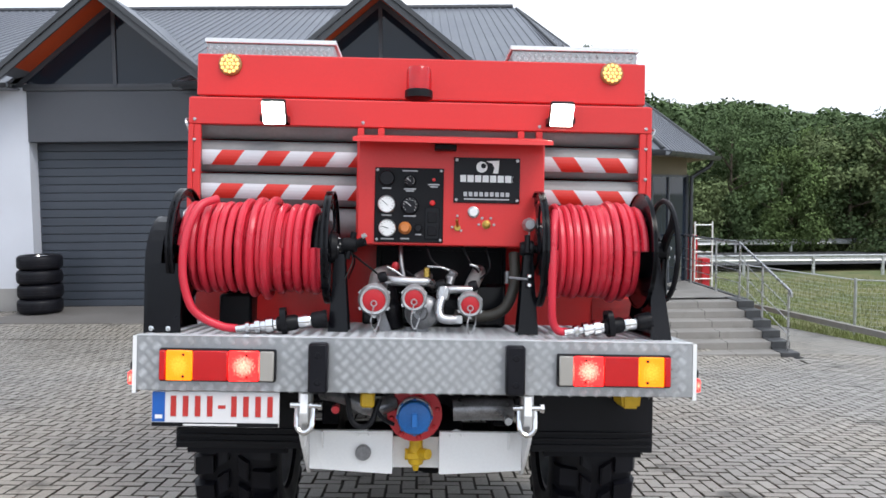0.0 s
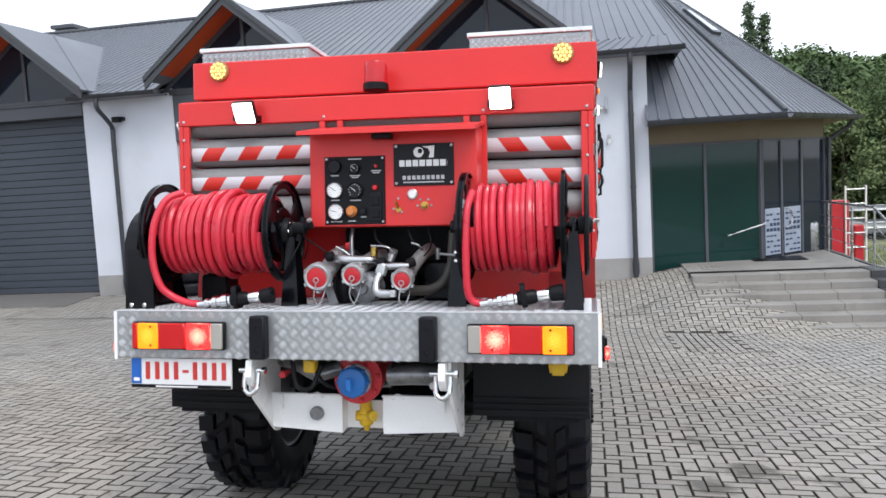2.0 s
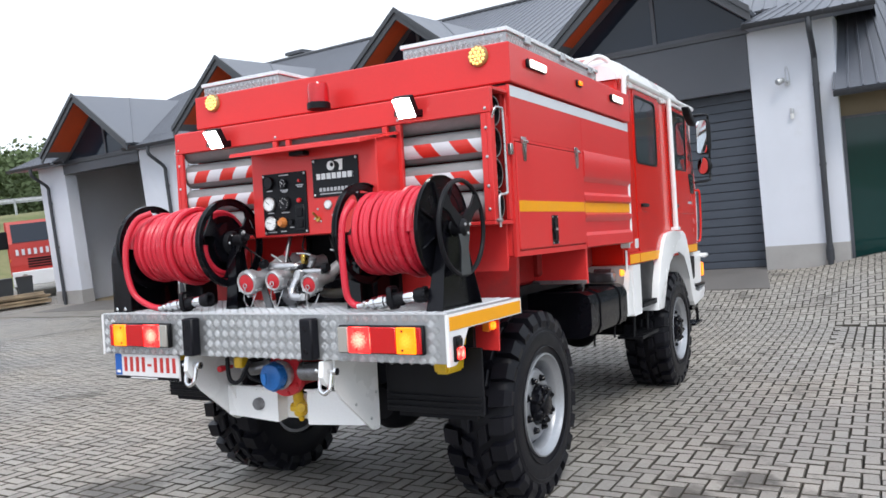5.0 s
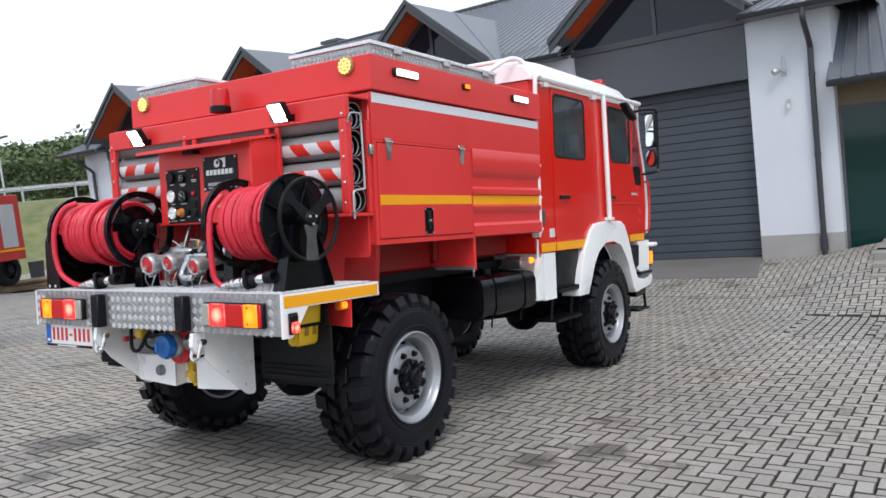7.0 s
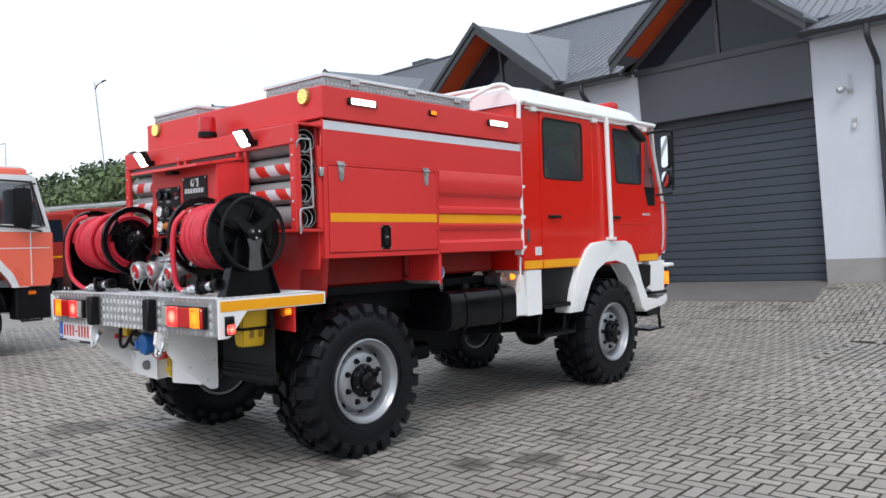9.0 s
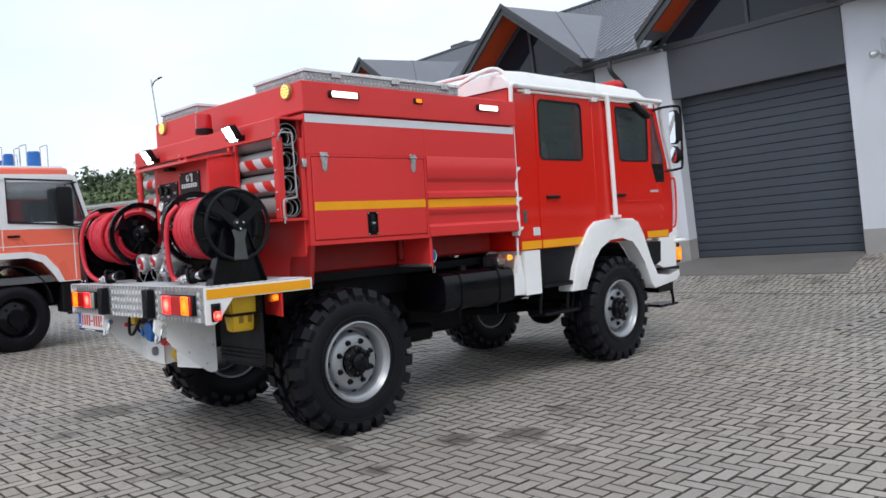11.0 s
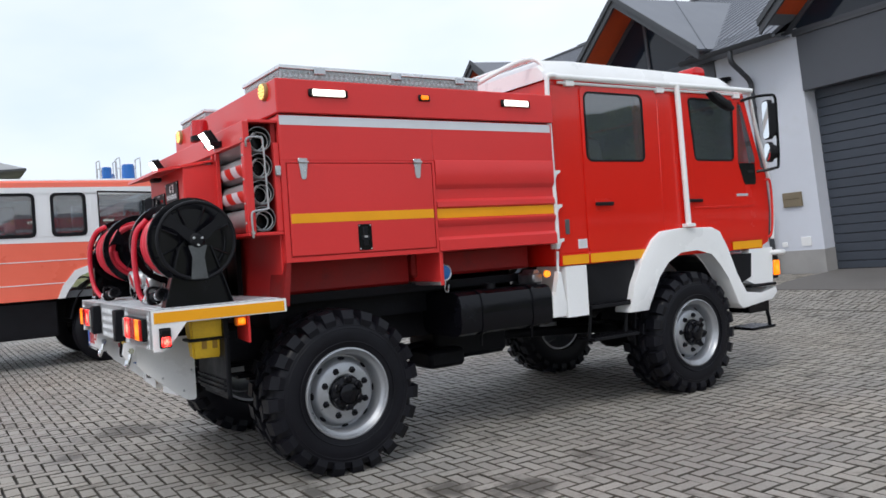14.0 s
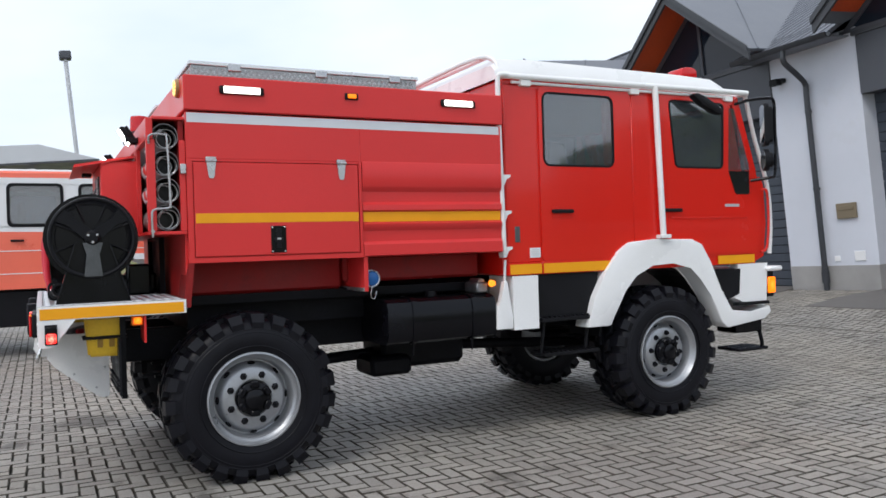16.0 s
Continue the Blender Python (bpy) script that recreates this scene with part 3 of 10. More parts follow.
def main_roof():
    lab = "anthracite ribbed sheet roof"
    zb = EAVE + (RIDGE_Z - EAVE) * (OUT + 0.1) / (OUT + RIDGE_W)
    roof = roof_slope("roof", garage, ((LEFT_END - 0.24, 0.1, zb), (1.98, 0.1, zb), (RIDGE_R, RIDGE_W, RIDGE_Z), (LEFT_END + 3.5, RIDGE_W, RIDGE_Z)), 0.21, lab)
    # the eaves run only between the gabled bays
    for k, (a, b) in enumerate(EAVES):
        ta, tb = (LEFT_END - 0.24 if k == 0 else a + 0.5), (1.98 if k == len(EAVES) - 1 else b - 0.05)
        roof_slope("eave_roof", garage, ((a, -OUT, EAVE), (b, -OUT, EAVE), (tb, 0.1, zb), (ta, 0.1, zb)), 0.21, "ribbed eave strip between the gables")
        bm = bmesh.new()
        box(bm, a + 0.02, b - 0.02, -OUT, 0.02, EAVE - 0.085, EAVE - 0.06)
        part("eave_board", bm, ROOF, garage, smooth=False)
    roof_slope("roof", garage, ((2.05, 11.2, EAVE), (LEFT_END - 0.7, 11.2, EAVE), (LEFT_END + 3.5, RIDGE_W, RIDGE_Z), (RIDGE_R, RIDGE_W, RIDGE_Z)), 0.4, lab)
    roof_slope("roof", garage, ((LEFT_END - 0.7, 11.2, EAVE), (LEFT_END - 0.7, -OUT, EAVE), (LEFT_END + 3.5, RIDGE_W, RIDGE_Z), (LEFT_END + 3.5, RIDGE_W + 0.01, RIDGE_Z)), 0.4, lab)
    bm = bmesh.new()
    add_faces(bm, [(2.05, -OUT, EAVE - 0.04), (2.05, 11.2, EAVE - 0.04), (RIDGE_R, RIDGE_W, RIDGE_Z - 0.04)], [(0, 1, 2)])
    part("end_gable", bm, ROOF, garage, smooth=False)
    bm = bmesh.new()
    tube(bm, [(LEFT_END + 3.4, RIDGE_W, RIDGE_Z + 0.02), (RIDGE_R, RIDGE_W, RIDGE_Z + 0.02)], 0.07, 8)
    part("ridge_cap", bm, TRIM, roof)
    bm = bmesh.new()
    box(bm, -17.4, -16.75, 8.15, 8.8, 5.4, 7.9)
    box(bm, -17.5, -16.65, 8.05, 8.9, 7.9, 8.02)
    part("chimney", bm, BAND, roof, "dark clad chimney", smooth=False)


main_roof()


def gable(u, half, apex, right):
    """Gable over a door bay; its right-hand slope runs down to u + right."""
    pitch = (RIDGE_Z - EAVE) / (RIDGE_W + OUT)
    fw, back = -0.85, (apex - EAVE) / pitch - OUT
    slope = (apex - EAVE) / half
    feet = ((-1, 1.88), (1, right))
    for s, f in feet:
        z = apex - slope * f
        roof = roof_slope("gable_roof", garage, ((u + s * f, fw, z), (u + s * f, max(-OUT, (z - EAVE) / pitch - OUT), z), (u, back, apex), (u, fw, apex)), 0.24, "small ribbed gable roof over a door bay")
    bm = bmesh.new()
    for s, f in feet:
        z = apex - slope * f
        prism(bm, [(u + s * f, z - 0.05), (u, apex - 0.05), (u, apex + 0.06), (u + s * f, z + 0.06)], "y", fw - 0.04, fw)
        prism(bm, [(u + s * f, z - 0.2), (u, apex - 0.2), (u, apex - 0.03), (u + s * f, z - 0.03)], "y", fw, fw + 0.05)
    part("verge", bm, TRIM, roof, "dark grey verge board", smooth=False)
    bm = bmesh.new()
    for s, f in feet:
        f -= 0.22
        z = apex - slope * f - 0.07
        add_faces(bm, [(u + s * f, fw + 0.05, z), (u + s * f, 0.02, z), (u, 0.02, apex - 0.07), (u, fw + 0.05, apex - 0.07)], [(0, 1, 2, 3)])
    part("soffit", bm, SOFFIT, roof, "orange stained timber soffit", smooth=False)
    base = LINTEL + 0.07
    hw = (apex - 0.08 - base) / slope
    win = part("gable_window", prism(bmesh.new(), [(u - hw, base), (u + hw, base), (u, apex - 0.08)], "y", 0.02, 0.05), PANE, garage, "dark triangular gable window", smooth=False)
    bm = bmesh.new()
    box(bm, u - 0.035, u + 0.035, -0.02, 0.06, base, apex - 0.1)
    for s in (-1, 1):
        prism(bm, [(u + s * hw, base), (u, apex - 0.08), (u, apex - 0.2), (u + s * (hw - 0.14), base)], "y", -0.01, 0.05)
    box(bm, u - hw, u + hw, -0.02, 0.06, base, base + 0.06)
    part("window_frame", bm, BAND, win, smooth=False)


for u in GABLES:
    gable(u, 2.08, APEX, 1.86 if u > -2 else 1.98)


def gutter(parent, a, b, r=0.07):
    bm = bmesh.new()
    a, b = Vector(a), Vector(b)
    way = (b - a).normalized()
    side = Vector((way.y, -way.x, 0))
    prof = [(-r, 0.0), (-r * 0.9, -r * 0.55), (-r * 0.4, -r), (r * 0.4, -r), (r * 0.9, -r * 0.55), (r, 0.0), (r * 0.86, 0.0), (r * 0.3, -r * 0.84), (-r * 0.3, -r * 0.84), (-r * 0.86, 0.0)]
    rings = [[bm.verts.new(p + side * q + Vector((0, 0, z))) for q, z in prof] for p in (a, b)]
    n = len(prof)
    for i in range(n):
        bm.faces.new([rings[0][i], rings[0][(i + 1) % n], rings[1][(i + 1) % n], rings[1][i]])
    bm.faces.new(rings[0])
    bm.faces.new(rings[1])
    k = int((b - a).length / 0.6)
    for i in range(k + 1):
        p = a.lerp(b, (i + 0.5) / (k + 1))
        tube(bm, [p + side * (r * 1.03 * math.cos(radians(a))) + Vector((0, 0, r * 1.03 * math.sin(radians(a)))) for a in range(180, 361, 30)], 0.006, 6)
    return part("gutter", bm, PIPE, parent, "dark half-round gutter")


def downpipe(u, top_w, z0=0.0):
    bm = bmesh.new()
    pts = [(u, top_w, EAVE - 0.1), (u, top_w, EAVE - 0.3), (u, top_w * 0.55, EAVE - 0.5), (u, -0.09, EAVE - 0.7), (u, -0.09, EAVE - 1.0), (u, -0.09, 2.0), (u, -0.09, z0 - 0.02)]
    tube(bm, smooth_pts(pts, 5), 0.05, 12)
    for z in (0.35, 1.8, 3.2):
        cyl(bm, (u, -0.09, z), (u, -0.09, z + 0.05), 0.06, 12)
        box(bm, u - 0.015, u + 0.015, -0.09, 0.0, z, z + 0.04)
    cyl(bm, (u, -0.09, 0.12), (u, -0.09, 0.34), 0.068, 12)
    part("downpipe", bm, PIPE, garage, "dark metal downpipe")


def gutters():
    for a, b in EAVES:
        gutter(garage, (a, -OUT - 0.07, EAVE - 0.02), (b + 0.03, -OUT - 0.07, EAVE - 0.02), 0.085)
    for u in (1.08, -4.39, -10.1, -15.5, -20.9):
        downpipe(u, -OUT - 0.07)


gutters()


def wall_fittings():
    bm = bmesh.new()
    box(bm, 0.57, 0.66, -0.03, 0.0, 3.28, 3.37, 0.006)
    tube(bm, smooth_pts([(0.62, -0.03, 3.33), (0.62, -0.12, 3.34), (0.58, -0.16, 3.37)], 4), 0.014, 8)
    lathe(bm, [(0, 0.09), (0.05, 0.085), (0.062, 0.05), (0.05, -0.02), (0.03, -0.06), (0, -0.065)], (0.53, -0.17, 3.37), (-0.75, -0.6, -0.25), 16)
    ob = part("wall_lamp", bm, GALV, garage, "small grey metal wall spotlight")
    bm = bmesh.new()
    tube(bm, smooth_pts([(0.6, -0.02, 3.37), (0.59, -0.03, 3.5), (0.6, -0.03, 3.6), (0.63, -0.03, 3.6), (0.65, -0.03, 3.48), (0.65, -0.02, 3.35)], 5), 0.006, 6)
    part("cable", bm, GALV, ob)
    bm = bmesh.new()
    box(bm, 0.62, 0.68, -0.05, 0.0, 2.78, 2.87, 0.006)
    sens = part("wall_sensor", bm, GALV, garage, "small grey and white wall sensor")
    bm = bmesh.new()
    lathe(bm, [(0.0, -0.075), (0.03, -0.06), (0.038, -0.02), (0.032, 0.03)], (0.65, -0.06, 2.75), (0, -0.2, 1), 14)
    part("lens", bm, WHITE, sens)
    for u in (-4.95, -9.9):
        bm = bmesh.new()
        box(bm, u - 0.09, u + 0.09, -0.12, 0.0, 3.86, 3.94, 0.008)
        box(bm, u - 0.12, u + 0.06, -0.22, -0.08, 3.82, 3.94, 0.01)
        part("flood_lamp", bm, BLACK_PL, garage, "small black floodlight on the wall")
    bm = bmesh.new()
    box(bm, -4.07, -3.69, -0.05, 0.0, 1.25, 1.52, 0.006)
    box(bm, -4.03, -3.73, -0.06, -0.05, 1.4, 1.48, 0.004)
    part("post_box", bm, BEIGE, garage, "small beige metal letter box on the wall")
    for u, w in ((-4.17, 0.055), (-3.72, 0.1)):
        bm = bmesh.new()
        box(bm, u - w, u + w, -0.02, 0.0, 0.5, 0.5 + 1.7 * w, 0.004)
        part("service_hatch", bm, WHITE, garage, "small white service hatch")


wall_fittings()


# glass wing with its hip roof
def wing():
    eave = [(1.36, -0.42), (3.82, -0.4), (5.75, 2.3), (6.1, 7.5), (1.4, 7.5)]
    z0, peak = 3.06, (1.5, 4.9, 6.95)
    wingo = thing("glass_wing", "low entrance wing with green glass front and dark hip roof", "building", BLD)
    for (a, b), sp in zip(zip(eave[:3], eave[1:4]), (0.21, 0.21, 0.3)):
        roof = roof_slope("roof", wingo, ((*a, z0), (*b, z0), (peak[0] + 0.01, peak[1], peak[2]), peak), sp, "anthracite ribbed hip roof")
    bm = bmesh.new()
    for a in eave[1:3]:
        tube(bm, [(*a, z0 + 0.02), (peak[0], peak[1], peak[2] + 0.02)], 0.045, 8)
    part("hip_cap", bm, TRIM, roof)
    # roof window on the second slope
    a, b, c = Vector((*eave[1], z0)), Vector((*eave[2], z0)), Vector(peak)
    n = (b - a).cross(c - a).normalized()
    if n.z < 0:
        n = -n
    p = [a.lerp(b, s).lerp(c, t) + n * 0.09 for s, t in ((0.3, 0.5), (0.52, 0.5), (0.5, 0.68), (0.27, 0.68))]
    bm = bmesh.new()
    add_faces(bm, p + [q - n * 0.1 for q in p], [(0, 1, 2, 3), (0, 1, 5, 4), (1, 2, 6, 5), (2, 3, 7, 6), (3, 0, 4, 7)])
    sk = part("roof_window", bm, TRIM, roof, "slim roof window in the hip roof", smooth=False)
    mid = sum(p, Vector()) / 4
    bm = bmesh.new()
    add_faces(bm, [mid + (q - mid) * 0.86 + n * 0.006 for q in p], [(0, 1, 2, 3)])
    part("pane", bm, PANE_SKY, sk, smooth=False)
    for (a, b) in zip(eave[:2], eave[1:3]):
        d = (Vector(b) - Vector(a)).normalized()
        nrm = Vector((d.y, -d.x))
        gutter(wingo, (a[0] + nrm.x * 0.085, a[1] + nrm.y * 0.085, z0 - 0.03), (b[0] + nrm.x * 0.085, b[1] + nrm.y * 0.085, z0 - 0.03), 0.09)
    bm = bmesh.new()
    add_faces(bm, [(*e, z0 - 0.07) for e in eave], [(0, 1, 2, 3, 4)])
    part("soffit", bm, BEIGE, wingo, smooth=False)
    # walls: glass front, entrance front
    g = [(1.4, 0.32), (3.58, 0.8), (5.1, 2.2), (5.2, 7.3)]
    bm = bmesh.new()
    for a, b in zip(g, g[1:]):
        d = (Vector(b) - Vector(a)).normalized()
        q = Vector((-d.y, d.x)) * 0.25
        prism(bm, [a, b, (b[0] + q.x, b[1] + q.y), (a[0] + q.x, a[1] + q.y)], "z", 2.62, z0 - 0.05)
    prism(bm, [g[2], g[3], (g[3][0] - 0.3, g[3][1]), (g[2][0] - 0.3, g[2][1])], "z", -0.6, 2.62)
    part("wall", bm, BEIGE, wingo, "beige rendered band over the glass", smooth=False)
    bm = bmesh.new()
    add_faces(bm, [(1.4, 0.4, 0.02), (3.58, 0.9, 0.02), (5.05, 2.25, 0.02), (5.15, 7.2, 0.02), (1.4, 7.2, 0.02)], [(0, 1, 2, 3, 4)])
    box(bm, 1.4, 5.1, 4.6, 4.7, 0.02, 2.7)
    part("inside", bm, DARK_IN, wingo, smooth=False)
    for i, (a, b, cuts) in enumerate(((g[0], g[1], (0.0, 0.5, 1.0)), (g[1], g[2], (0.0, 0.3, 0.62, 1.0)))):
        A, B = Vector((*a, 0)), Vector((*b, 0))
        d = (B - A).normalized()
        q = Vector((-d.y, d.x, 0))
        bm = bmesh.new()
        add_faces(bm, [A + Vector((0, 0, 0.03)), B + Vector((0, 0, 0.03)), B + Vector((0, 0, 2.62)), A + Vector((0, 0, 2.62))] + [v + q * 0.02 for v in (A + Vector((0, 0, 0.03)), B + Vector((0, 0, 0.03)), B + Vector((0, 0, 2.62)), A + Vector((0, 0, 2.62)))], [(0, 1, 2, 3), (4, 5, 6, 7), (0, 1, 5, 4), (2, 3, 7, 6), (1, 2, 6, 5), (0, 3, 7, 4)])
        gl = part("glazing", bm, PANE_GREEN if i == 0 else PANE, wingo, "tall green tinted glass front" if i == 0 else "dark glazed entrance", smooth=False)
        gl.visible_shadow = False
        bm = bmesh.new()
        for c in cuts:
            p = A.lerp(B, c)
            w = 0.03 if 0 < c < 1 else 0.05
            prism(bm, [tuple((p - d * w - q * 0.03).xy), tuple((p + d * w - q * 0.03).xy), tuple((p + d * w + q * 0.05).xy), tuple((p - d * w + q * 0.05).xy)], "z", 0.0, 2.62)
        for z in (0.0, 2.57):
            prism(bm, [tuple((A - q * 0.025).xy), tuple((B - q * 0.025).xy), tuple((B + q * 0.05).xy), tuple((A + q * 0.05).xy)], "z", z, z + 0.05)
        part("window_frame", bm, BAND, wingo, "anthracite window frame", smooth=False)
    # printed poster on the entrance glass
    A, B = Vector((*g[1], 0)), Vector((*g[2], 0))
    d, q = (B - A).normalized(), Vector((-(B - A).normalized().y, (B - A).normalized().x, 0))
    for s0, s1, rows in ((0.05, 0.28, 8), (0.34, 0.6, 8)):
        bm = bmesh.new()
        p, r = A.lerp(B, s0) - q * 0.012, A.lerp(B, s1) - q * 0.012
        add_faces(bm, [v + Vector((0, 0, h)) + q * o for o in (0.0, 0.006) for v, h in ((p, 0.28), (r, 0.28), (r, 1.22), (p, 1.22))], [(0, 1, 2, 3), (4, 5, 6, 7), (0, 1, 5, 4), (1, 2, 6, 5), (2, 3, 7, 6), (3, 0, 4, 7)])
        banner = part("poster", bm, POSTER, wingo, "pale printed film on the door glass", smooth=False)
        bm = bmesh.new()
        for k in range(rows):
            z = 0.32 + 0.108 * k
            w = 0.065 if k in (4, 5) else 0.036
            for j in range(4):
                if (k * 3 + j * 2) % 5 == 0:
                    continue
                e0, e1 = p.lerp(r, 0.06 + 0.23 * j) - q * 0.004, p.lerp(r, 0.06 + 0.23 * j + 0.18) - q * 0.004
                add_faces(bm, [e0 + Vector((0, 0, z)), e1 + Vector((0, 0, z)), e1 + Vector((0, 0, z + w)), e0 + Vector((0, 0, z + w))], [(0, 1, 2, 3)])
        pieces("print_bar", bm, INK_NAVY, banner)
    bm = bmesh.new()
    h = A.lerp(B, 0.36) - q * 0.03
    tube(bm, smooth_pts([h + Vector((0, 0, 0.8)), h - q * 0.07 + d * 0.06 + Vector((0, 0, 0.84)), h - q * 0.07 + d * 0.1 + Vector((0, 0, 1.0)), h - q * 0.07 + d * 0.06 + Vector((0, 0, 1.16)), h + Vector((0, 0, 1.2))], 4), 0.018, 8)
    part("door_pull", bm, STEEL, wingo, "bent steel door pull")
    # gutter outlet and downpipe at the corner
    bm = bmesh.new()
    tube(bm, smooth_pts([(5.68, 2.2, z0 - 0.1), (5.6, 2.2, z0 - 0.25), (5.25, 2.2, z0 - 0.48), (5.2, 2.18, z0 - 0.7), (5.2, 2.18, 0.1)], 5), 0.045, 10)
    part("downpipe", bm, PIPE, wingo, "dark metal downpipe")


INK_NAVY = mat("navy_print", (0.02, 0.035, 0.09), 0.5, var=0.05, bump=0)
# roof pane's pale grey holds the reflected sky as colour
PANE_SKY = mat("roof_window_glass", (0.5, 0.53, 0.56), 0.08, var=0.02, bump=0)
POSTER = mat("poster_film", (0.3, 0.34, 0.42), 0.5, var=0.1, big=5, bump=0)


def green_pane():
    m, nt, b = node_mat("green_tinted_glass")
    b.inputs["Base Color"].default_value = (0.008, 0.036, 0.034, 1)
    b.inputs["Roughness"].default_value = 0.05
    b.inputs["Specular IOR Level"].default_value = 0.35
    return m


PANE_GREEN = green_pane()
wing()

# ---------------- the fire truck: y runs from the tail to the nose ----------------
truck = thing("fire_truck", "red and white four-wheel-drive forest fire truck with crew cab", "truck", SLOPE)


def ring_plate(bm, outer, inner, axis, a0, a1, mi=0):
    """A plate with one hole; both outlines have the same number of points."""
    def at(p, a):
        return {"x": (a, *p), "y": (p[0], a, p[1]), "z": (*p, a)}[axis]

    n = len(outer)
    v = [[bm.verts.new(at(p, a)) for p in loop] for a in (a0, a1) for loop in (outer, inner)]
    for i in range(n):
        j = (i + 1) % n
        for q in ((v[0][i], v[0][j], v[1][j], v[1][i]), (v[2][i], v[2][j], v[3][j], v[3][i]), (v[0][i], v[0][j], v[2][j], v[2][i]), (v[1][i], v[1][j], v[3][j], v[3][i])):
            bm.faces.new(q).material_index = mi
    return bm


def tread(bm, origin, du, dv, nrm, w, h, pitch=0.055, skip=()):
    """Raised five-bar diamonds of tread plate over a w by h field."""
    o, du, dv, nrm = Vector(origin), Vector(du), Vector(dv), Vector(nrm)
    for i in range(int(w / pitch)):
        for j in range(int(h / pitch) + 1):
            for k in (0, 1):
                u, v = (i + 0.5 + 0.5 * k) * pitch, (j + 0.25 + 0.5 * k) * pitch
                if v > h - 0.012 or u > w - 0.015 or any(a < u < b and c < v < d for a, b, c, d in skip):
                    continue
                d = (du + dv) if k else (du - dv)
                d.normalize()
                e = nrm.cross(d)
                for s in (-2, -1, 0, 1, 2):
                    c = o + du * u + dv * v + e * s * pitch * 0.124
                    ln = pitch * (0.3 if abs(s) > 1 else 0.36)
                    pts = [c - d * ln, c + e * pitch * 0.036, c + d * ln, c - e * pitch * 0.036]
                    top = [p + (c - p) * 0.3 + nrm * 0.0034 for p in pts]
                    add_faces(bm, pts + top, [(4, 5, 6, 7), (0, 1, 5, 4), (1, 2, 6, 5), (2, 3, 7, 6), (3, 0, 4, 7)])


def bolts(parent, spots, axis, r=0.009, h=0.006, material=None, name="bolt"):
    bm = bmesh.new()
    lathe(bm, [(0, h), (r * 0.6, h), (r, h * 0.4), (r, 0)], (0, 0, 0), axis, 8)
    first = part(name, bm, material or STEEL, parent)
    first.location = spots[0]
    for p in spots[1:]:
        ob = new(name, first.data)
        ob.parent, ob.location = parent, p


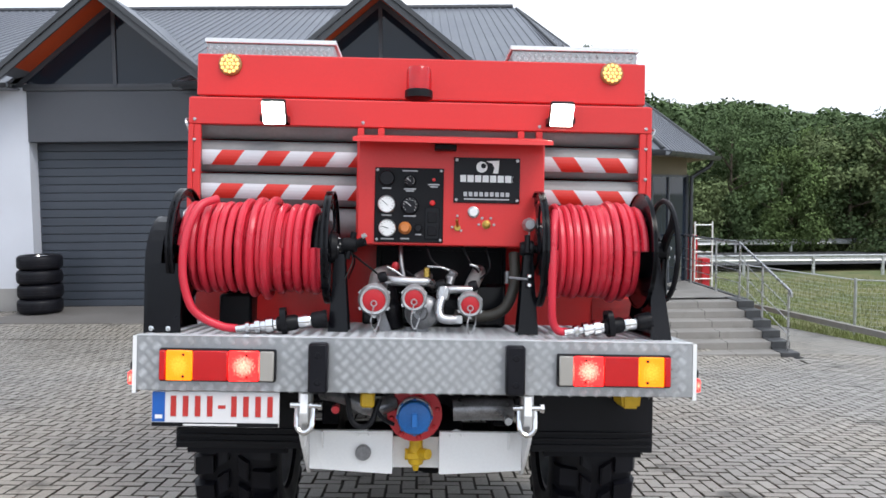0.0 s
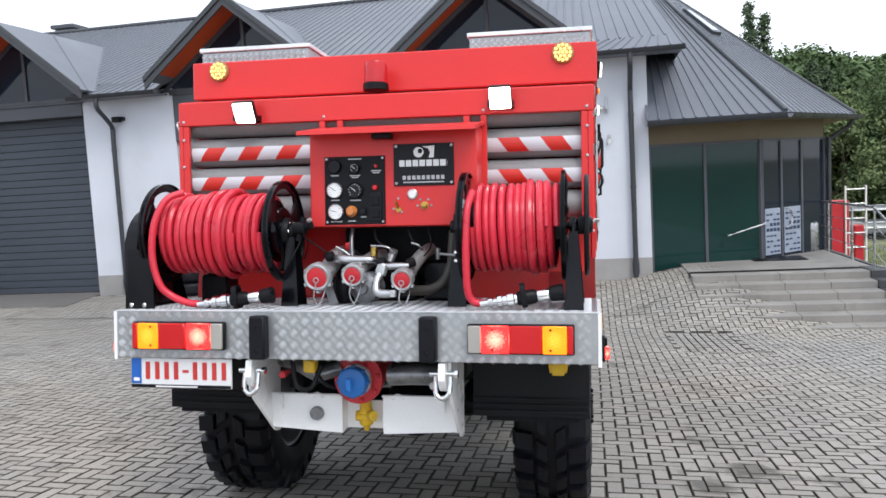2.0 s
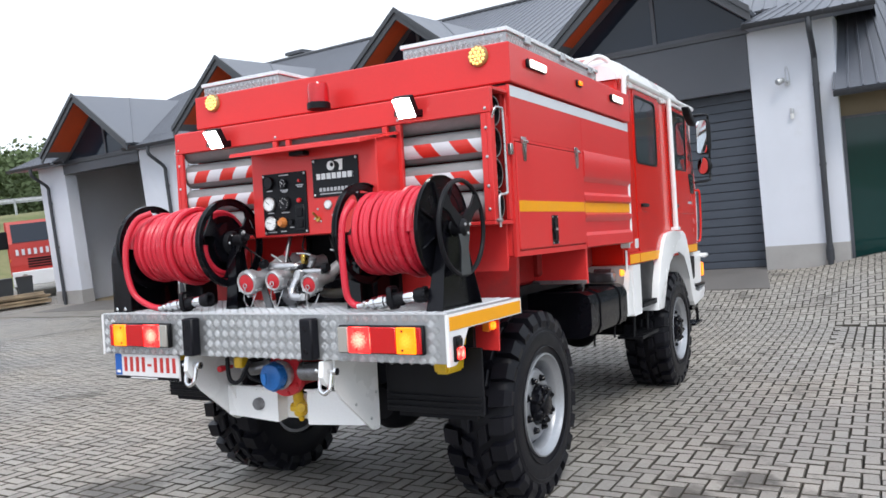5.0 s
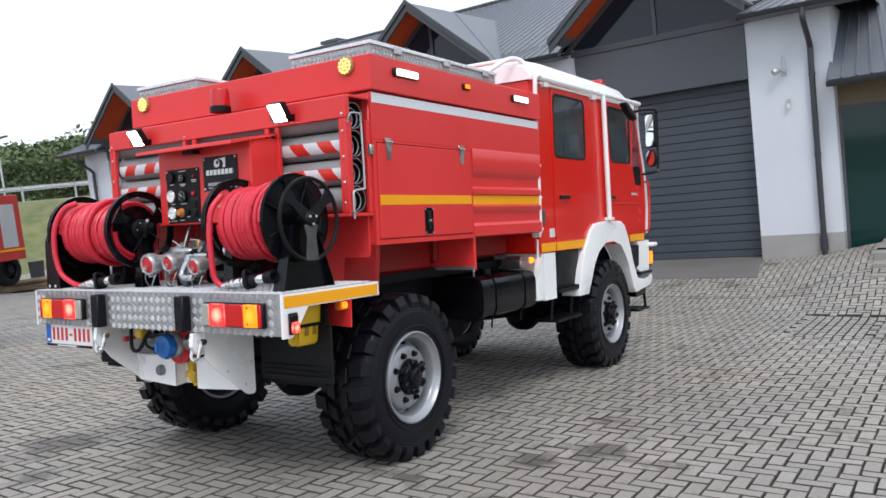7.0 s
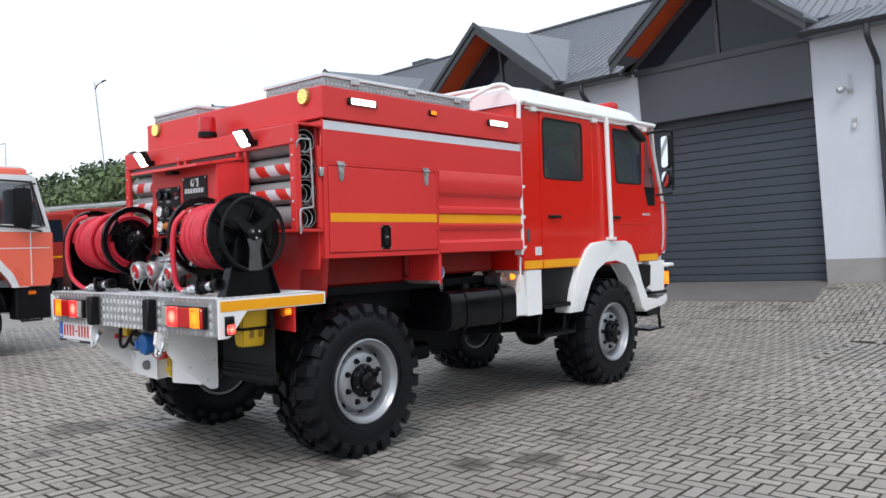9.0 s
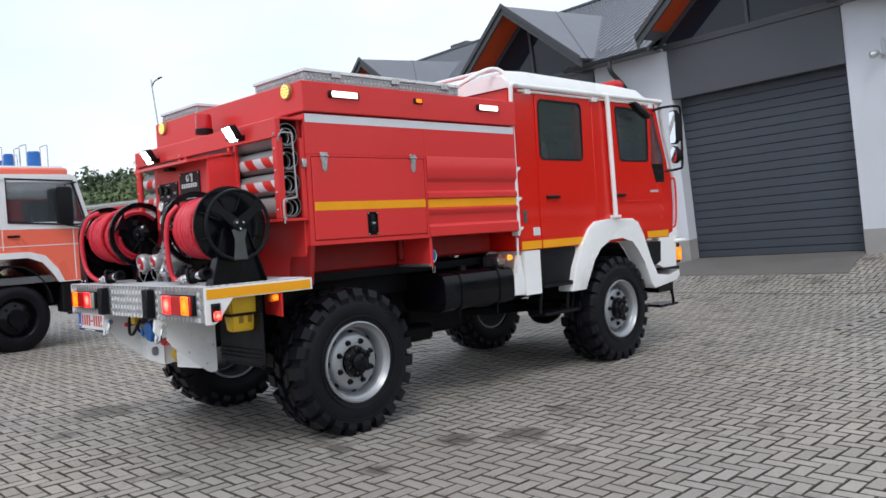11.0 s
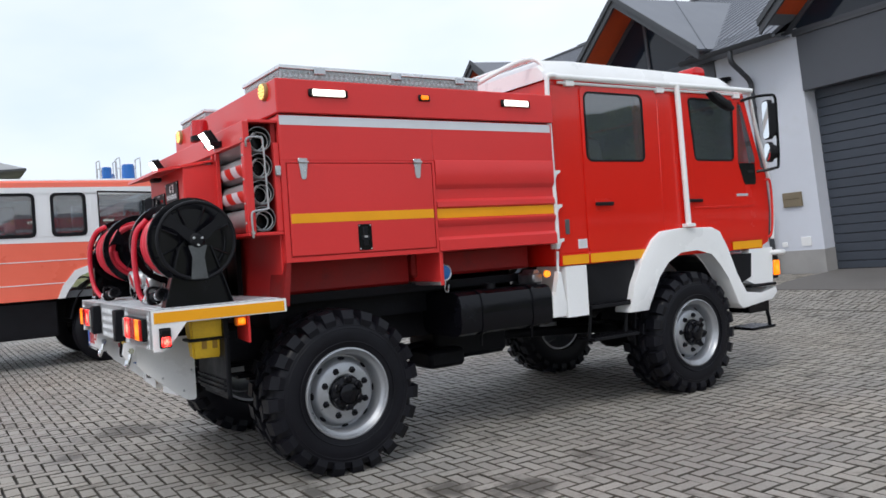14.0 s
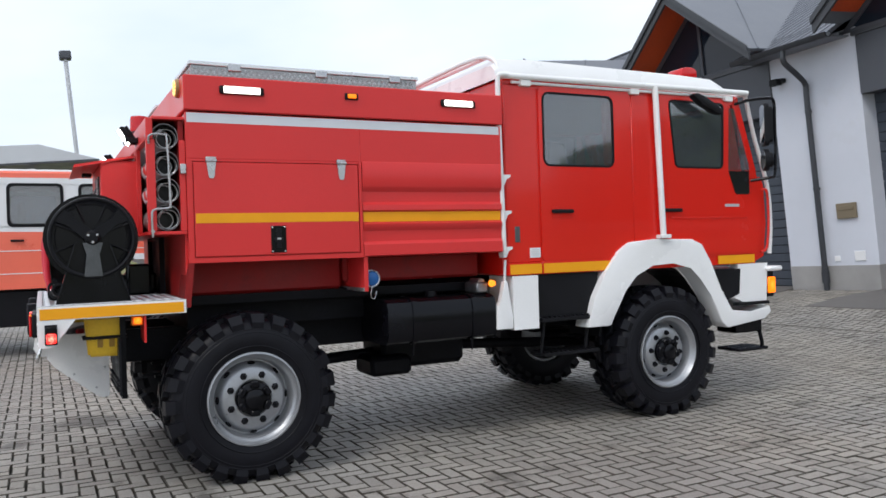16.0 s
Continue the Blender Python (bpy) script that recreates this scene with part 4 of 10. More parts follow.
# ---- rear platform
def platform():
    bm = bmesh.new()
    box(bm, -1.15, 1.15, 0.0, 0.012, 0.98, 1.205, 0.003)
    box(bm, -1.15, 1.15, 0.012, 0.81, 1.19, 1.205, 0.002)
    box(bm, -1.13, 1.13, 0.03, 0.78, 1.13, 1.19)
    plat = part("rear_platform", bm, ALU, truck, "aluminium tread plate tail platform", smooth=False)
    bm = bmesh.new()
    tread(bm, (-1.15, 0.0, 0.98), (1, 0, 0), (0, 0, 1), (0, -1, 0), 2.3, 0.225, skip=((0.085, 0.585, 0.03, 0.19), (1.715, 2.215, 0.03, 0.19), (0.69, 0.80, 0.0, 0.23), (1.5, 1.6, 0.0, 0.23)))
    tagged(part("tread_relief", bm, ALU_BAR, plat, smooth=False), kind="stuff")
    bm = bmesh.new()
    tread(bm, (-1.15, 0.01, 1.205), (1, 0, 0), (0, 1, 0), (0, 0, 1), 2.3, 0.79)
    tagged(part("tread_relief", bm, ALU_BAR, plat, smooth=False), kind="stuff")
    # thin pale strip added as the sky's highlight on the platform edge
    bm = bmesh.new()
    box(bm, -1.15, 1.15, -0.002, 0.028, 1.203, 1.2085, 0.002)
    part("folded_edge", bm, ALU_BAR, plat, "pale strip for the sky glint along the platform edge", smooth=False)
    for s in (-1, 1):
        bm = bmesh.new()
        prism(bm, [(0.0, 0.968), (0.0, 1.203), (0.81, 1.203), (0.81, 1.122), (0.195, 1.122), (0.085, 0.982), (0.06, 0.968)], "x", s * 1.15, s * 1.166)
        part("side_panel", bm, WHITE, truck, "white painted platform side", smooth=False)
        bm = bmesh.new()
        box(bm, *sorted((s * 1.1665, s * 1.169)), 0.012, 0.795, 1.128, 1.19)
        part("side_stripe", bm, YELLOW, truck, "yellow reflective stripe", smooth=False)
        bm = bmesh.new()
        box(bm, *sorted((s * 1.166, s * 1.18)), 0.035, 0.10, 0.985, 1.10, 0.004)
        lamp = part("side_marker", bm, BLACK_PL, truck, "black side marker housing")
        bm = bmesh.new()
        box(bm, *sorted((s * 1.18, s * 1.2)), 0.042, 0.093, 0.995, 1.05, 0.006)
        part("lens", bm, LENS_BRAKE, lamp, "glowing red lens")
        bm = bmesh.new()
        box(bm, *sorted((s * 1.18, s * 1.19)), 0.042, 0.093, 1.055, 1.09, 0.004)
        part("lens", bm, BLACK, lamp)
        # tail lamp: amber, red, lit brake lamp, reversing lamp
        x0, x1 = (-1.05, -0.578) if s < 0 else (0.578, 1.05)
        bm = bmesh.new()
        box(bm, x0, x1, -0.03, 0.0, 1.022, 1.156, 0.006)
        lamp = part("tail_lamp", bm, BLACK_PL, truck, "wide tail lamp with lit brake and indicator lights")
        out = x0 if s < 0 else x1
        w = (x1 - x0) - 0.008
        for a, b, mt, nm in ((0.0, 0.06, LENS_RED, "reflector"), (0.06, 0.29, LENS_AMBER, "indicator_lens"), (0.29, 0.6, LENS_RED, "red_lens"), (0.6, 0.87, LENS_BRAKE, "brake_lens"), (0.87, 1.0, LENS_CLEAR, "reversing_lens")):
            xa, xb = sorted((out - s * (0.004 + w * a), out - s * (0.004 + w * b)))
            bm = bmesh.new()
            box(bm, xa + 0.001, xb - 0.001, -0.044, -0.03, 1.028, 1.15, 0.004)
            part(nm, bm, mt, lamp)
        bolts(lamp, [(out - s * (0.01 + w * a), -0.045, z) for a in (0.2, 0.75) for z in (1.045, 1.133)], (0, -1, 0), 0.006, 0.003, BLACK_PL, "screw")
        # rubber buffer
        bm = bmesh.new()
        cx = 0.403 * s
        box(bm, cx - 0.039, cx + 0.039, -0.062, 0.0, 0.985, 1.188, 0.008)
        buf = part("rubber_buffer", bm, RUBBER, truck, "black rubber dock buffer")
        bm = bmesh.new()
        for z in (1.03, 1.14):
            lathe(bm, [(0.014, 0.001), (0.011, 0.002), (0.009, -0.004), (0.0, -0.004)], (cx, -0.062, z), (0, -1, 0), 12)
        pieces("bolt_hole", bm, BLACK, buf)


platform()


# ---- number plate, its writing as bars
def number_plate():
    bm = bmesh.new()
    box(bm, -1.09, -0.568, 0.02, 0.034, 0.828, 0.975, 0.003)
    pl = part("number_plate", bm, PAPER, truck, "white registration plate with red bars", smooth=False)
    bm = bmesh.new()
    box(bm, -1.087, -1.036, 0.0165, 0.02, 0.85, 0.972)
    part("country_band", bm, INK_BLUE, pl, smooth=False)
    bm = bmesh.new()
    box(bm, -1.088, -0.57, 0.0165, 0.02, 0.83, 0.846)
    part("holder_strip", bm, BLACK_PL, pl, smooth=False)
    bm = bmesh.new()
    for k in range(9):
        a = -1.02 + k * 0.0495
        if k == 4:
            box(bm, a + 0.004, a + 0.034, 0.0165, 0.02, 0.905, 0.918)
        else:
            box(bm, a + 0.008, a + 0.03, 0.0165, 0.02, 0.872, 0.956)
    pieces("red_bar", bm, INK_RED, pl)
    bm = bmesh.new()
    box(bm, -1.075, -1.045, 0.0155, 0.0165, 0.862, 0.878)
    box(bm, -0.96, -0.74, 0.0155, 0.0165, 0.834, 0.841)
    part("small_bars", bm, INK_WHITE, pl, smooth=False)


number_plate()


# ---- towing beam and flanges under the platform
def tow_beam():
    bm = bmesh.new()
    # two outer webs and a set-back middle web, with a rolled top lip
    for q in (-1, 1):
        prism(bm, [(q * 0.475, 0.592), (q * 0.13, 0.572), (q * 0.105, 0.572), (q * 0.105, 0.765), (q * 0.478, 0.765)], "y", 0.288, 0.302)
        box(bm, *sorted((q * 0.105, q * 0.45)), 0.262, 0.29, 0.758, 0.768, 0.002)
        prism(bm, [(0.29, 0.572), (0.29, 0.765), (0.38, 0.72), (0.38, 0.58)], "x", q * 0.105, q * 0.117)
        prism(bm, [(0.235, 0.768), (0.29, 0.768), (0.29, 0.68)], "x", q * 0.412, q * 0.42)
        prism(bm, [(0.3, 0.765), (0.3, 0.592), (0.4, 0.56), (0.4, 0.68)], "x", q * 0.452, q * 0.466)
    webs = bm
    bm = bmesh.new()
    box(bm, -0.106, 0.106, 0.37, 0.384, 0.58, 0.72)
    beam = part("tow_beam", bm, WHITE, truck, "white painted steel towing beam")
    pieces("web", webs, WHITE, beam)
    bm = bmesh.new()
    for x in (-0.235, 0.18):
        tube(bm, ring_pts((x, 0.285, 0.742), (0, 1, 0), 0.026, 12, 180, 360), 0.007, 6)
    pieces("lashing_eye", bm, WHITE, beam, smooth=True)
    for s in (-1, 1):
        bm = bmesh.new()
        prism(bm, [(0.045, 0.98), (0.045, 0.83), (0.09, 0.77), (0.335, 0.565), (0.36, 0.553), (0.4, 0.553), (0.41, 0.57), (0.41, 0.98)], "x", s * 0.478, s * 0.492)
        prism(bm, [(-0.02, 0.975), (-0.032, 0.9), (-0.01, 0.862), (0.02, 0.845), (0.055, 0.85), (0.08, 0.9), (0.08, 0.975)], "x", s * 0.445, s * 0.475)
        part("cheek_plate", bm, WHITE, beam)
        bolts(beam, [(s * 0.493, y, z) for y, z in ((0.33, 0.62), (0.385, 0.75), (0.2, 0.72))], (s, 0, 0), 0.008, 0.005, GALV)
        bm = bmesh.new()
        u = [(s * 0.46 + 0.033 * c, 0.01 - 0.02 * q, 0.9 - 0.08 * q) for c, q in ((-1, -0.2), (-1, 0.5), (-0.8, 0.85), (0, 1.05), (0.8, 0.85), (1, 0.5), (1, -0.2))]
        tube(bm, smooth_pts(u, 4), 0.011, 8)
        cyl(bm, (s * 0.46 - 0.06, 0.01, 0.925), (s * 0.46 + 0.06, 0.01, 0.925), 0.012, 10)
        lathe(bm, [(0, 0.0), (0.02, 0.0), (0.02, 0.015), (0, 0.015)], (s * 0.46 + 0.055, 0.01, 0.925), (1, 0, 0), 6)
        part("shackle", bm, CHROME, beam, "galvanised bow shackle")
    bm = bmesh.new()
    lathe(bm, [(0, 0.03), (0.03, 0.03), (0.035, 0.02), (0.035, 0)], (-0.235, 0.288, 0.668), (0, -1, 0), 18)
    lathe(bm, [(0, 0.032), (0.02, 0.032), (0.02, 0.026)], (-0.235, 0.288, 0.668), (0, -1, 0), 18)
    part("tow_plug", bm, WORN_STEEL, beam, "round steel plug")
    bm = bmesh.new()
    lathe(bm, [(0.06, 0.16), (0.085, 0.16), (0.122, 0.16), (0.122, 0.2), (0.085, 0.2), (0.085, 0.5), (0.06, 0.5)], (-0.008, 0.085, 0.85), (0, 1, 0), 32)
    fl = part("suction_flange", bm, CAP_RED, truck, "red painted suction flange")
    bolts(fl, [(-0.008 + 0.104 * math.cos(a), 0.245, 0.85 + 0.104 * math.sin(a)) for a in [k * math.pi / 4 + 0.2 for k in range(8)]], (0, -1, 0), 0.012, 0.012, CAP_RED)
    bm = bmesh.new()
    lathe(bm, [(0, 0.0), (0.05, 0.0), (0.068, 0.008), (0.074, 0.02), (0.074, 0.06), (0.066, 0.064), (0, 0.064)], (-0.008, 0.12, 0.852), (0, 1, 0), 28)
    cap = part("suction_cap", bm, BLUE, fl, "blue screw cap")
    bm = bmesh.new()
    for k in range(8):
        a = k * math.pi / 4
        box(bm, -0.006, 0.006, 0.025, 0.055, 0.066, 0.08, m=Matrix.Translation((-0.008, 0.12, 0.852)) @ Matrix.Rotation(a, 4, "Y"))
    box(bm, -0.02, 0.004, 0.078, 0.092, 0.822, 0.882, 0.003)
    pieces("grip_rib", bm, BLUE, cap)
    bm = bmesh.new()
    lathe(bm, [(0.062, 0.0), (0.078, 0.0), (0.08, 0.03), (0.068, 0.034), (0.068, 0.07), (0.0, 0.07)], (-0.008, 0.185, 0.852), (0, 1, 0), 28)
    part("collar", bm, GALV, fl, "bare metal screw collar")
    bm = bmesh.new()
    lathe(bm, [(0, -0.09), (0.012, -0.085), (0.018, -0.06), (0.034, -0.05), (0.04, -0.01), (0.034, 0.02), (0.022, 0.05), (0.022, 0.1), (0.0, 0.1)], (0.0, 0.35, 0.655), (0, -0.1, 1), 14)
    cyl(bm, (-0.05, 0.35, 0.645), (0.05, 0.35, 0.645), 0.026, 12)
    cyl(bm, (0.0, 0.35, 0.63), (0.0, 0.33, 0.78), 0.03, 12)
    box(bm, -0.04, 0.04, 0.31, 0.325, 0.63, 0.66, 0.004)
    cyl(bm, (0.02, 0.33, 0.655), (0.055, 0.29, 0.66), 0.024, 12)
    part("drain_valve", bm, YELLOW_PL, truck, "yellow brass drain valve")
    bm = bmesh.new()
    tube(bm, smooth_pts([(0.16, 0.2, 0.88), (0.3, 0.2, 0.885), (0.42, 0.22, 0.88)], 5), 0.05, 12)
    tube(bm, smooth_pts([(-0.1, 0.25, 0.9), (-0.2, 0.2, 0.88), (-0.3, 0.22, 0.92), (-0.42, 0.3, 0.93)], 5), 0.035, 10)
    pieces("hydraulic_pipe", bm, WORN_STEEL, truck, "grey pipe under the platform", True)
    bm = bmesh.new()
    tube(bm, smooth_pts([(-0.3, 0.12, 0.96), (-0.27, 0.1, 0.84), (-0.2, 0.1, 0.83), (-0.16, 0.14, 0.93)], 6), 0.012, 8)
    tube(bm, smooth_pts([(-0.22, 0.16, 0.95), (-0.15, 0.12, 0.86), (-0.1, 0.16, 0.82)], 6), 0.009, 8)
    part("cable", bm, BLACK_PL, truck)
    bm = bmesh.new()
    box(bm, -0.24, -0.18, 0.1, 0.16, 0.9, 0.965, 0.008)
    part("electric_socket", bm, YELLOW_PL, truck, "yellow electric socket")
    for x in (-0.345, 0.395):
        bm = bmesh.new()
        lathe(bm, [(0, 0.0), (0.016, 0.0), (0.019, 0.015), (0.015, 0.04), (0.01, 0.1)], (x, 0.1, 0.89 if x < 0 else 0.85), (0, 1, 0), 14)
        part("air_coupling", bm, CAP_RED if x < 0 else GALV, truck, "air line coupling")
    for s in (-1, 1):
        bm = bmesh.new()
        box(bm, *sorted((s * 0.535, s * 1.11)), 0.425, 0.44, 0.645, 0.99, 0.003)
        flap = part("mud_flap", bm, BLACK_PL, truck, "black rubber mud flap", smooth=False)
        for k in range(3):
            bm = bmesh.new()
            box(bm, *sorted((s * 0.545, s * 1.1)), 0.41, 0.426, 0.67 + 0.03 * k, 0.682 + 0.03 * k, 0.002)
            part("flap_rib", bm, BLACK_PL, flap, smooth=False)
        bm = bmesh.new()
        prism(bm, [(0.245, 1.118), (0.475, 1.118), (0.455, 0.875), (0.265, 0.88)], "x", s * 0.9, s * 1.03)
        for v in bm.verts:
            v.co.x = s * (0.965 + (abs(v.co.x) - 0.965) * (0.6 if v.co.z < 1.0 else 1.0))
        bmesh.ops.bevel(bm, geom=bm.edges[:], offset=0.012, segments=2, affect="EDGES")
        ch = part("wheel_chock", bm, YELLOW_PL, truck, "yellow plastic wheel chock")
        # slots are not cut: darker yellow pieces carry their shade
        for y in (0.315, 0.38):
            bm = bmesh.new()
            prism(bm, [(y, 0.935), (y + 0.03, 0.935), (y + 0.034, 1.04), (y + 0.002, 1.04)], "x", s * 1.0, s * 1.016, 0.003)
            part("chock_slot", bm, CHOCK_SLOT_SHADE, ch)
        bm = bmesh.new()
        box(bm, *sorted((s * 0.89, s * 1.03)), 0.235, 0.485, 0.985, 1.003, 0.004)
        box(bm, *sorted((s * 0.985, s * 1.036)), 0.24, 0.48, 0.988, 1.0, 0.003)
        part("rubber_strap", bm, BLACK_PL, ch)
        bm = bmesh.new()
        prism(bm, [(s * 0.93, 1.118), (s * 1.145, 1.118), (s * 1.14, 0.955), (s * 0.93, 0.965)], "y", 0.568, 0.58)
        part("corner_bracket", bm, RED, truck, "red painted corner bracket", smooth=False)
        bm = bmesh.new()
        box(bm, *sorted((s * 1.082, s * 1.122)), 0.5, 0.566, 1.06, 1.117, 0.005)
        mk = part("marker_lamp", bm, LENS_ORANGE, truck, "lit amber side marker lamp")
        bm = bmesh.new()
        box(bm, *sorted((s * 1.122, s * 1.14)), 0.512, 0.554, 1.07, 1.108, 0.006)
        part("lens", bm, LENS_AMBER, mk)


CHOCK_SLOT_SHADE = mat("chock_slot", (0.3, 0.16, 0.012), 0.6, var=0.2, big=8, bump=0.05)
tow_beam()


# ---- hose tube rack, control box and upper deck
TUBES = (2.2, 2.035, 1.87, 1.705)


def rack():
    bm = bmesh.new()
    box(bm, -1.14, 1.14, 0.61, 0.65, 2.178, 2.308, 0.004)
    box(bm, -1.14, 1.14, 0.645, 0.835, 2.3, 2.318, 0.003)
    frame_ob = part("hose_rack", bm, RED, truck, "red steel rack holding suction hose tubes", smooth=False)
    bm = bmesh.new()
    box(bm, -1.14, 1.14, 0.61, 0.835, 1.6, 1.62, 0.003)
    part("bottom_plate", bm, RED, frame_ob, smooth=False)
    for x0, x1, y0, y1 in ((1.08, 1.114, 0.612, 0.635), (1.115, 1.14, 0.61, 0.66), (1.115, 1.14, 0.8, 0.836)):
        for s in (-1, 1):
            bm = bmesh.new()
            box(bm, *sorted((s * x0, s * x1)), y0, y1, 1.622, 2.176, 0.003)
            part("rack_post", bm, RED, frame_ob, smooth=False)
    for x in (-0.30, -0.2, 0.49, 0.58):
        bm = bmesh.new()
        box(bm, x - 0.016, x + 0.016, 0.61, 0.635, 1.622, 2.176, 0.002)
        part("rack_post", bm, RED, frame_ob, smooth=False)
    bolts(frame_ob, [(s * x, 0.61, z) for s in (-1, 1) for x, z in ((1.11, 2.2), (1.11, 2.1), (1.11, 1.95), (1.11, 1.8), (1.11, 1.68))] + [(-0.29, 0.61, 2.2), (0.58, 0.61, 2.2)], (0, -1, 0))
    for i, z in enumerate(TUBES):
        bm = bmesh.new()
        lathe(bm, [(0.079, -1.108), (0.079, 1.108), (0.0745, 1.108), (0.0745, -1.108)], (0, 0.722, z), (1, 0, 0), 32, closed=True)
        tb = part("hose_tube", bm, TUBE_GREY, frame_ob, "grey suction hose storage tube")
        for s in (-1, 1):
            bm = bmesh.new()
            tube(bm, ring_pts((s * 1.075, 0.722 + 0.012, z - 0.01), (1, 0, 0), 0.058, 24), 0.0035, 6, closed=True)
            tube(bm, ring_pts((s * 1.06, 0.722 - 0.008, z - 0.016), (1, 0, 0), 0.05, 24), 0.003, 6, closed=True)
            tube(bm, ring_pts((s * 1.085, 0.722 + 0.012, z - 0.01), (1, 0, 0), 0.06, 10, 300, 350), 0.008, 6)
            pieces("coupling", bm, GALV if s > 0 else BLACK_PL, tb, "alloy hose coupling inside the tube", smooth=True)
            # black sleeve and disc added to paint the dark inside the tube
            bm = bmesh.new()
            lathe(bm, [(0.0742, 0.0), (0.0742, 0.1)], (s * 1.105, 0.722, z), (-s, 0, 0), 24)
            part("tube_liner", bm, BLACK_PL, tb)
            bm = bmesh.new()
            lathe(bm, [(0, 0.0), (0.073, 0.0)], (s * 0.98, 0.722, z), (1, 0, 0), 16)
            part("tube_cover", bm, BLACK, tb, "black disc for the dark inside the tube")
        if i in (1, 2):
            for mt, par in ((REFL_RED, 0), (REFL_WHITE, 1)):
                pitch, lean = 0.112, 0.055
                for side in (-1, 1):
                    x, k = 0.0, 0
                    while x < 1.08:
                        if k % 2 == par:
                            def at(xx, t):
                                a = radians(-38 + 54 * t) 
                                q = min(max(xx - lean * t + 0.03, 0.0), 1.08)
                                return (side * q, 0.722 - 0.0812 * math.cos(a), z + 0.0812 * math.sin(a))
                            n = 5
                            bm = bmesh.new()
                            for j in range(n):
                                t0, t1 = j / n, (j + 1) / n
                                add_faces(bm, [at(x, t0), at(x + pitch, t0), at(x + pitch, t1), at(x, t1)], [(0, 1, 2, 3)])
                            part("warning_bar", bm, mt, tb, "slanting red reflective bar" if par == 0 else "slanting silver reflective bar", smooth=False)
                        x += pitch
                        k += 1
    # back wall in the darkened red, shade behind the tubes painted in
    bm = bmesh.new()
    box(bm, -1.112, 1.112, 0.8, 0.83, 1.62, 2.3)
    part("rack_back", bm, RED_SHADE, frame_ob, smooth=False)
    for s in (-1, 1):
        bm = bmesh.new()
        x = s * 1.156
        tube(bm, smooth_pts([(s * 1.14, 0.625, 2.15), (x, 0.625, 2.19), (x, 0.65, 2.205), (x, 0.71, 2.203), (x, 0.728, 2.17), (x, 0.738, 1.8), (x, 0.732, 1.765), (x, 0.69, 1.757), (x, 0.645, 1.75), (x, 0.63, 1.72), (x, 0.632, 1.585)], 5), 0.007, 8)
        cyl(bm, (s * 1.14, 0.632, 1.62), (s * 1.168, 0.632, 1.62), 0.011, 10)
        part("retaining_bar", bm, STEEL, frame_ob, "bent steel retaining bar")
        bm = bmesh.new()
        box(bm, *sorted((s * 1.14, s * 1.162)), 0.8, 0.835, 1.97, 2.03, 0.003)
        part("catch", bm, STEEL, frame_ob)


rack()


def work_lamps():
    for x, z in ((-0.712, 2.236), (0.676, 2.256)):
        tip = Matrix.Translation((x, 0.545, z)) @ Matrix.Rotation(radians(33), 4, "X")
        bm = bmesh.new()
        box(bm, -0.058, 0.058, -0.02, 0.012, -0.062, 0.062, 0.008, m=tip)
        for k in range(6):
            box(bm, -0.05 + 0.018 * k, -0.042 + 0.018 * k, 0.01, 0.034, -0.05, 0.05, 0.002, m=tip)
        lamp = part("work_lamp", bm, BLACK_PL, truck, "square lit LED work lamp tilted down")
        bm = bmesh.new()
        box(bm, -0.053, 0.053, -0.026, -0.019, -0.057, 0.057, 0.004, m=tip)
        part("led_face", bm, LIT_WHITE, lamp)
        bm = bmesh.new()
        for q in (-0.063, 0.063):
            box(bm, x + q - 0.003, x + q + 0.003, 0.53, 0.62, z - 0.05, z - 0.02, 0.001)
        box(bm, x - 0.066, x + 0.066, 0.604, 0.61, z - 0.055, z - 0.015, 0.001)
        part("lamp_bracket", bm, BLACK, lamp, smooth=False)
    for x in (-0.995, 0.985):
        bm = bmesh.new()
        lathe(bm, [(0, 0.03), (0.05, 0.028), (0.058, 0.02), (0.06, 0.0)], (x, 0.835, 2.522), (0, -1, 0), 24)
        lamp = part("strobe_lamp", bm, STROBE_BODY, truck, "round amber LED strobe lamp, lit")
        bm = bmesh.new()
        for k in range(19):
            ring = 0 if k == 0 else 1 if k < 7 else 2
            a = 0 if k == 0 else (k - 1) * math.pi / 3 if k < 7 else (k - 7) * math.pi / 6
            r = ring * 0.0205
            lathe(bm, [(0, 0.037), (0.007, 0.034), (0.0098, 0.028)], (x + r * math.cos(a), 0.835, 2.522 + r * math.sin(a)), (0, -1, 0), 8)
        tagged(part("round_lamp_face", bm, LIT_STROBE, lamp, "lit amber LED cluster"), kind="stuff")
    bm = bmesh.new()
    lathe(bm, [(0, 0), (0.07, 0), (0.07, 0.035), (0.062, 0.04)], (-0.02, 0.7, 2.345), (0, 0, 1), 20)
    beacon = part("beacon", bm, BLACK_PL, truck, "red rotating beacon")
    bm = bmesh.new()
    lathe(bm, [(0.064, 0.04), (0.062, 0.13), (0.055, 0.152), (0, 0.158)], (-0.02, 0.7, 2.345), (0, 0, 1), 20)
    part("dome", bm, BEACON_RED, beacon, "translucent red dome")
    bm = bmesh.new()
    cyl(bm, (-0.02, 0.7, 2.385), (-0.02, 0.7, 2.45), 0.022, 10)
    part("bulb", bm, CHROME, beacon)


m_, nt_, b_ = node_mat("beacon_dome")
b_.inputs["Base Color"].default_value = (0.75, 0.02, 0.03, 1)
b_.inputs["Roughness"].default_value = 0.15
b_.inputs["Transmission Weight"].default_value = 0.55
BEACON_RED = m_
work_lamps()


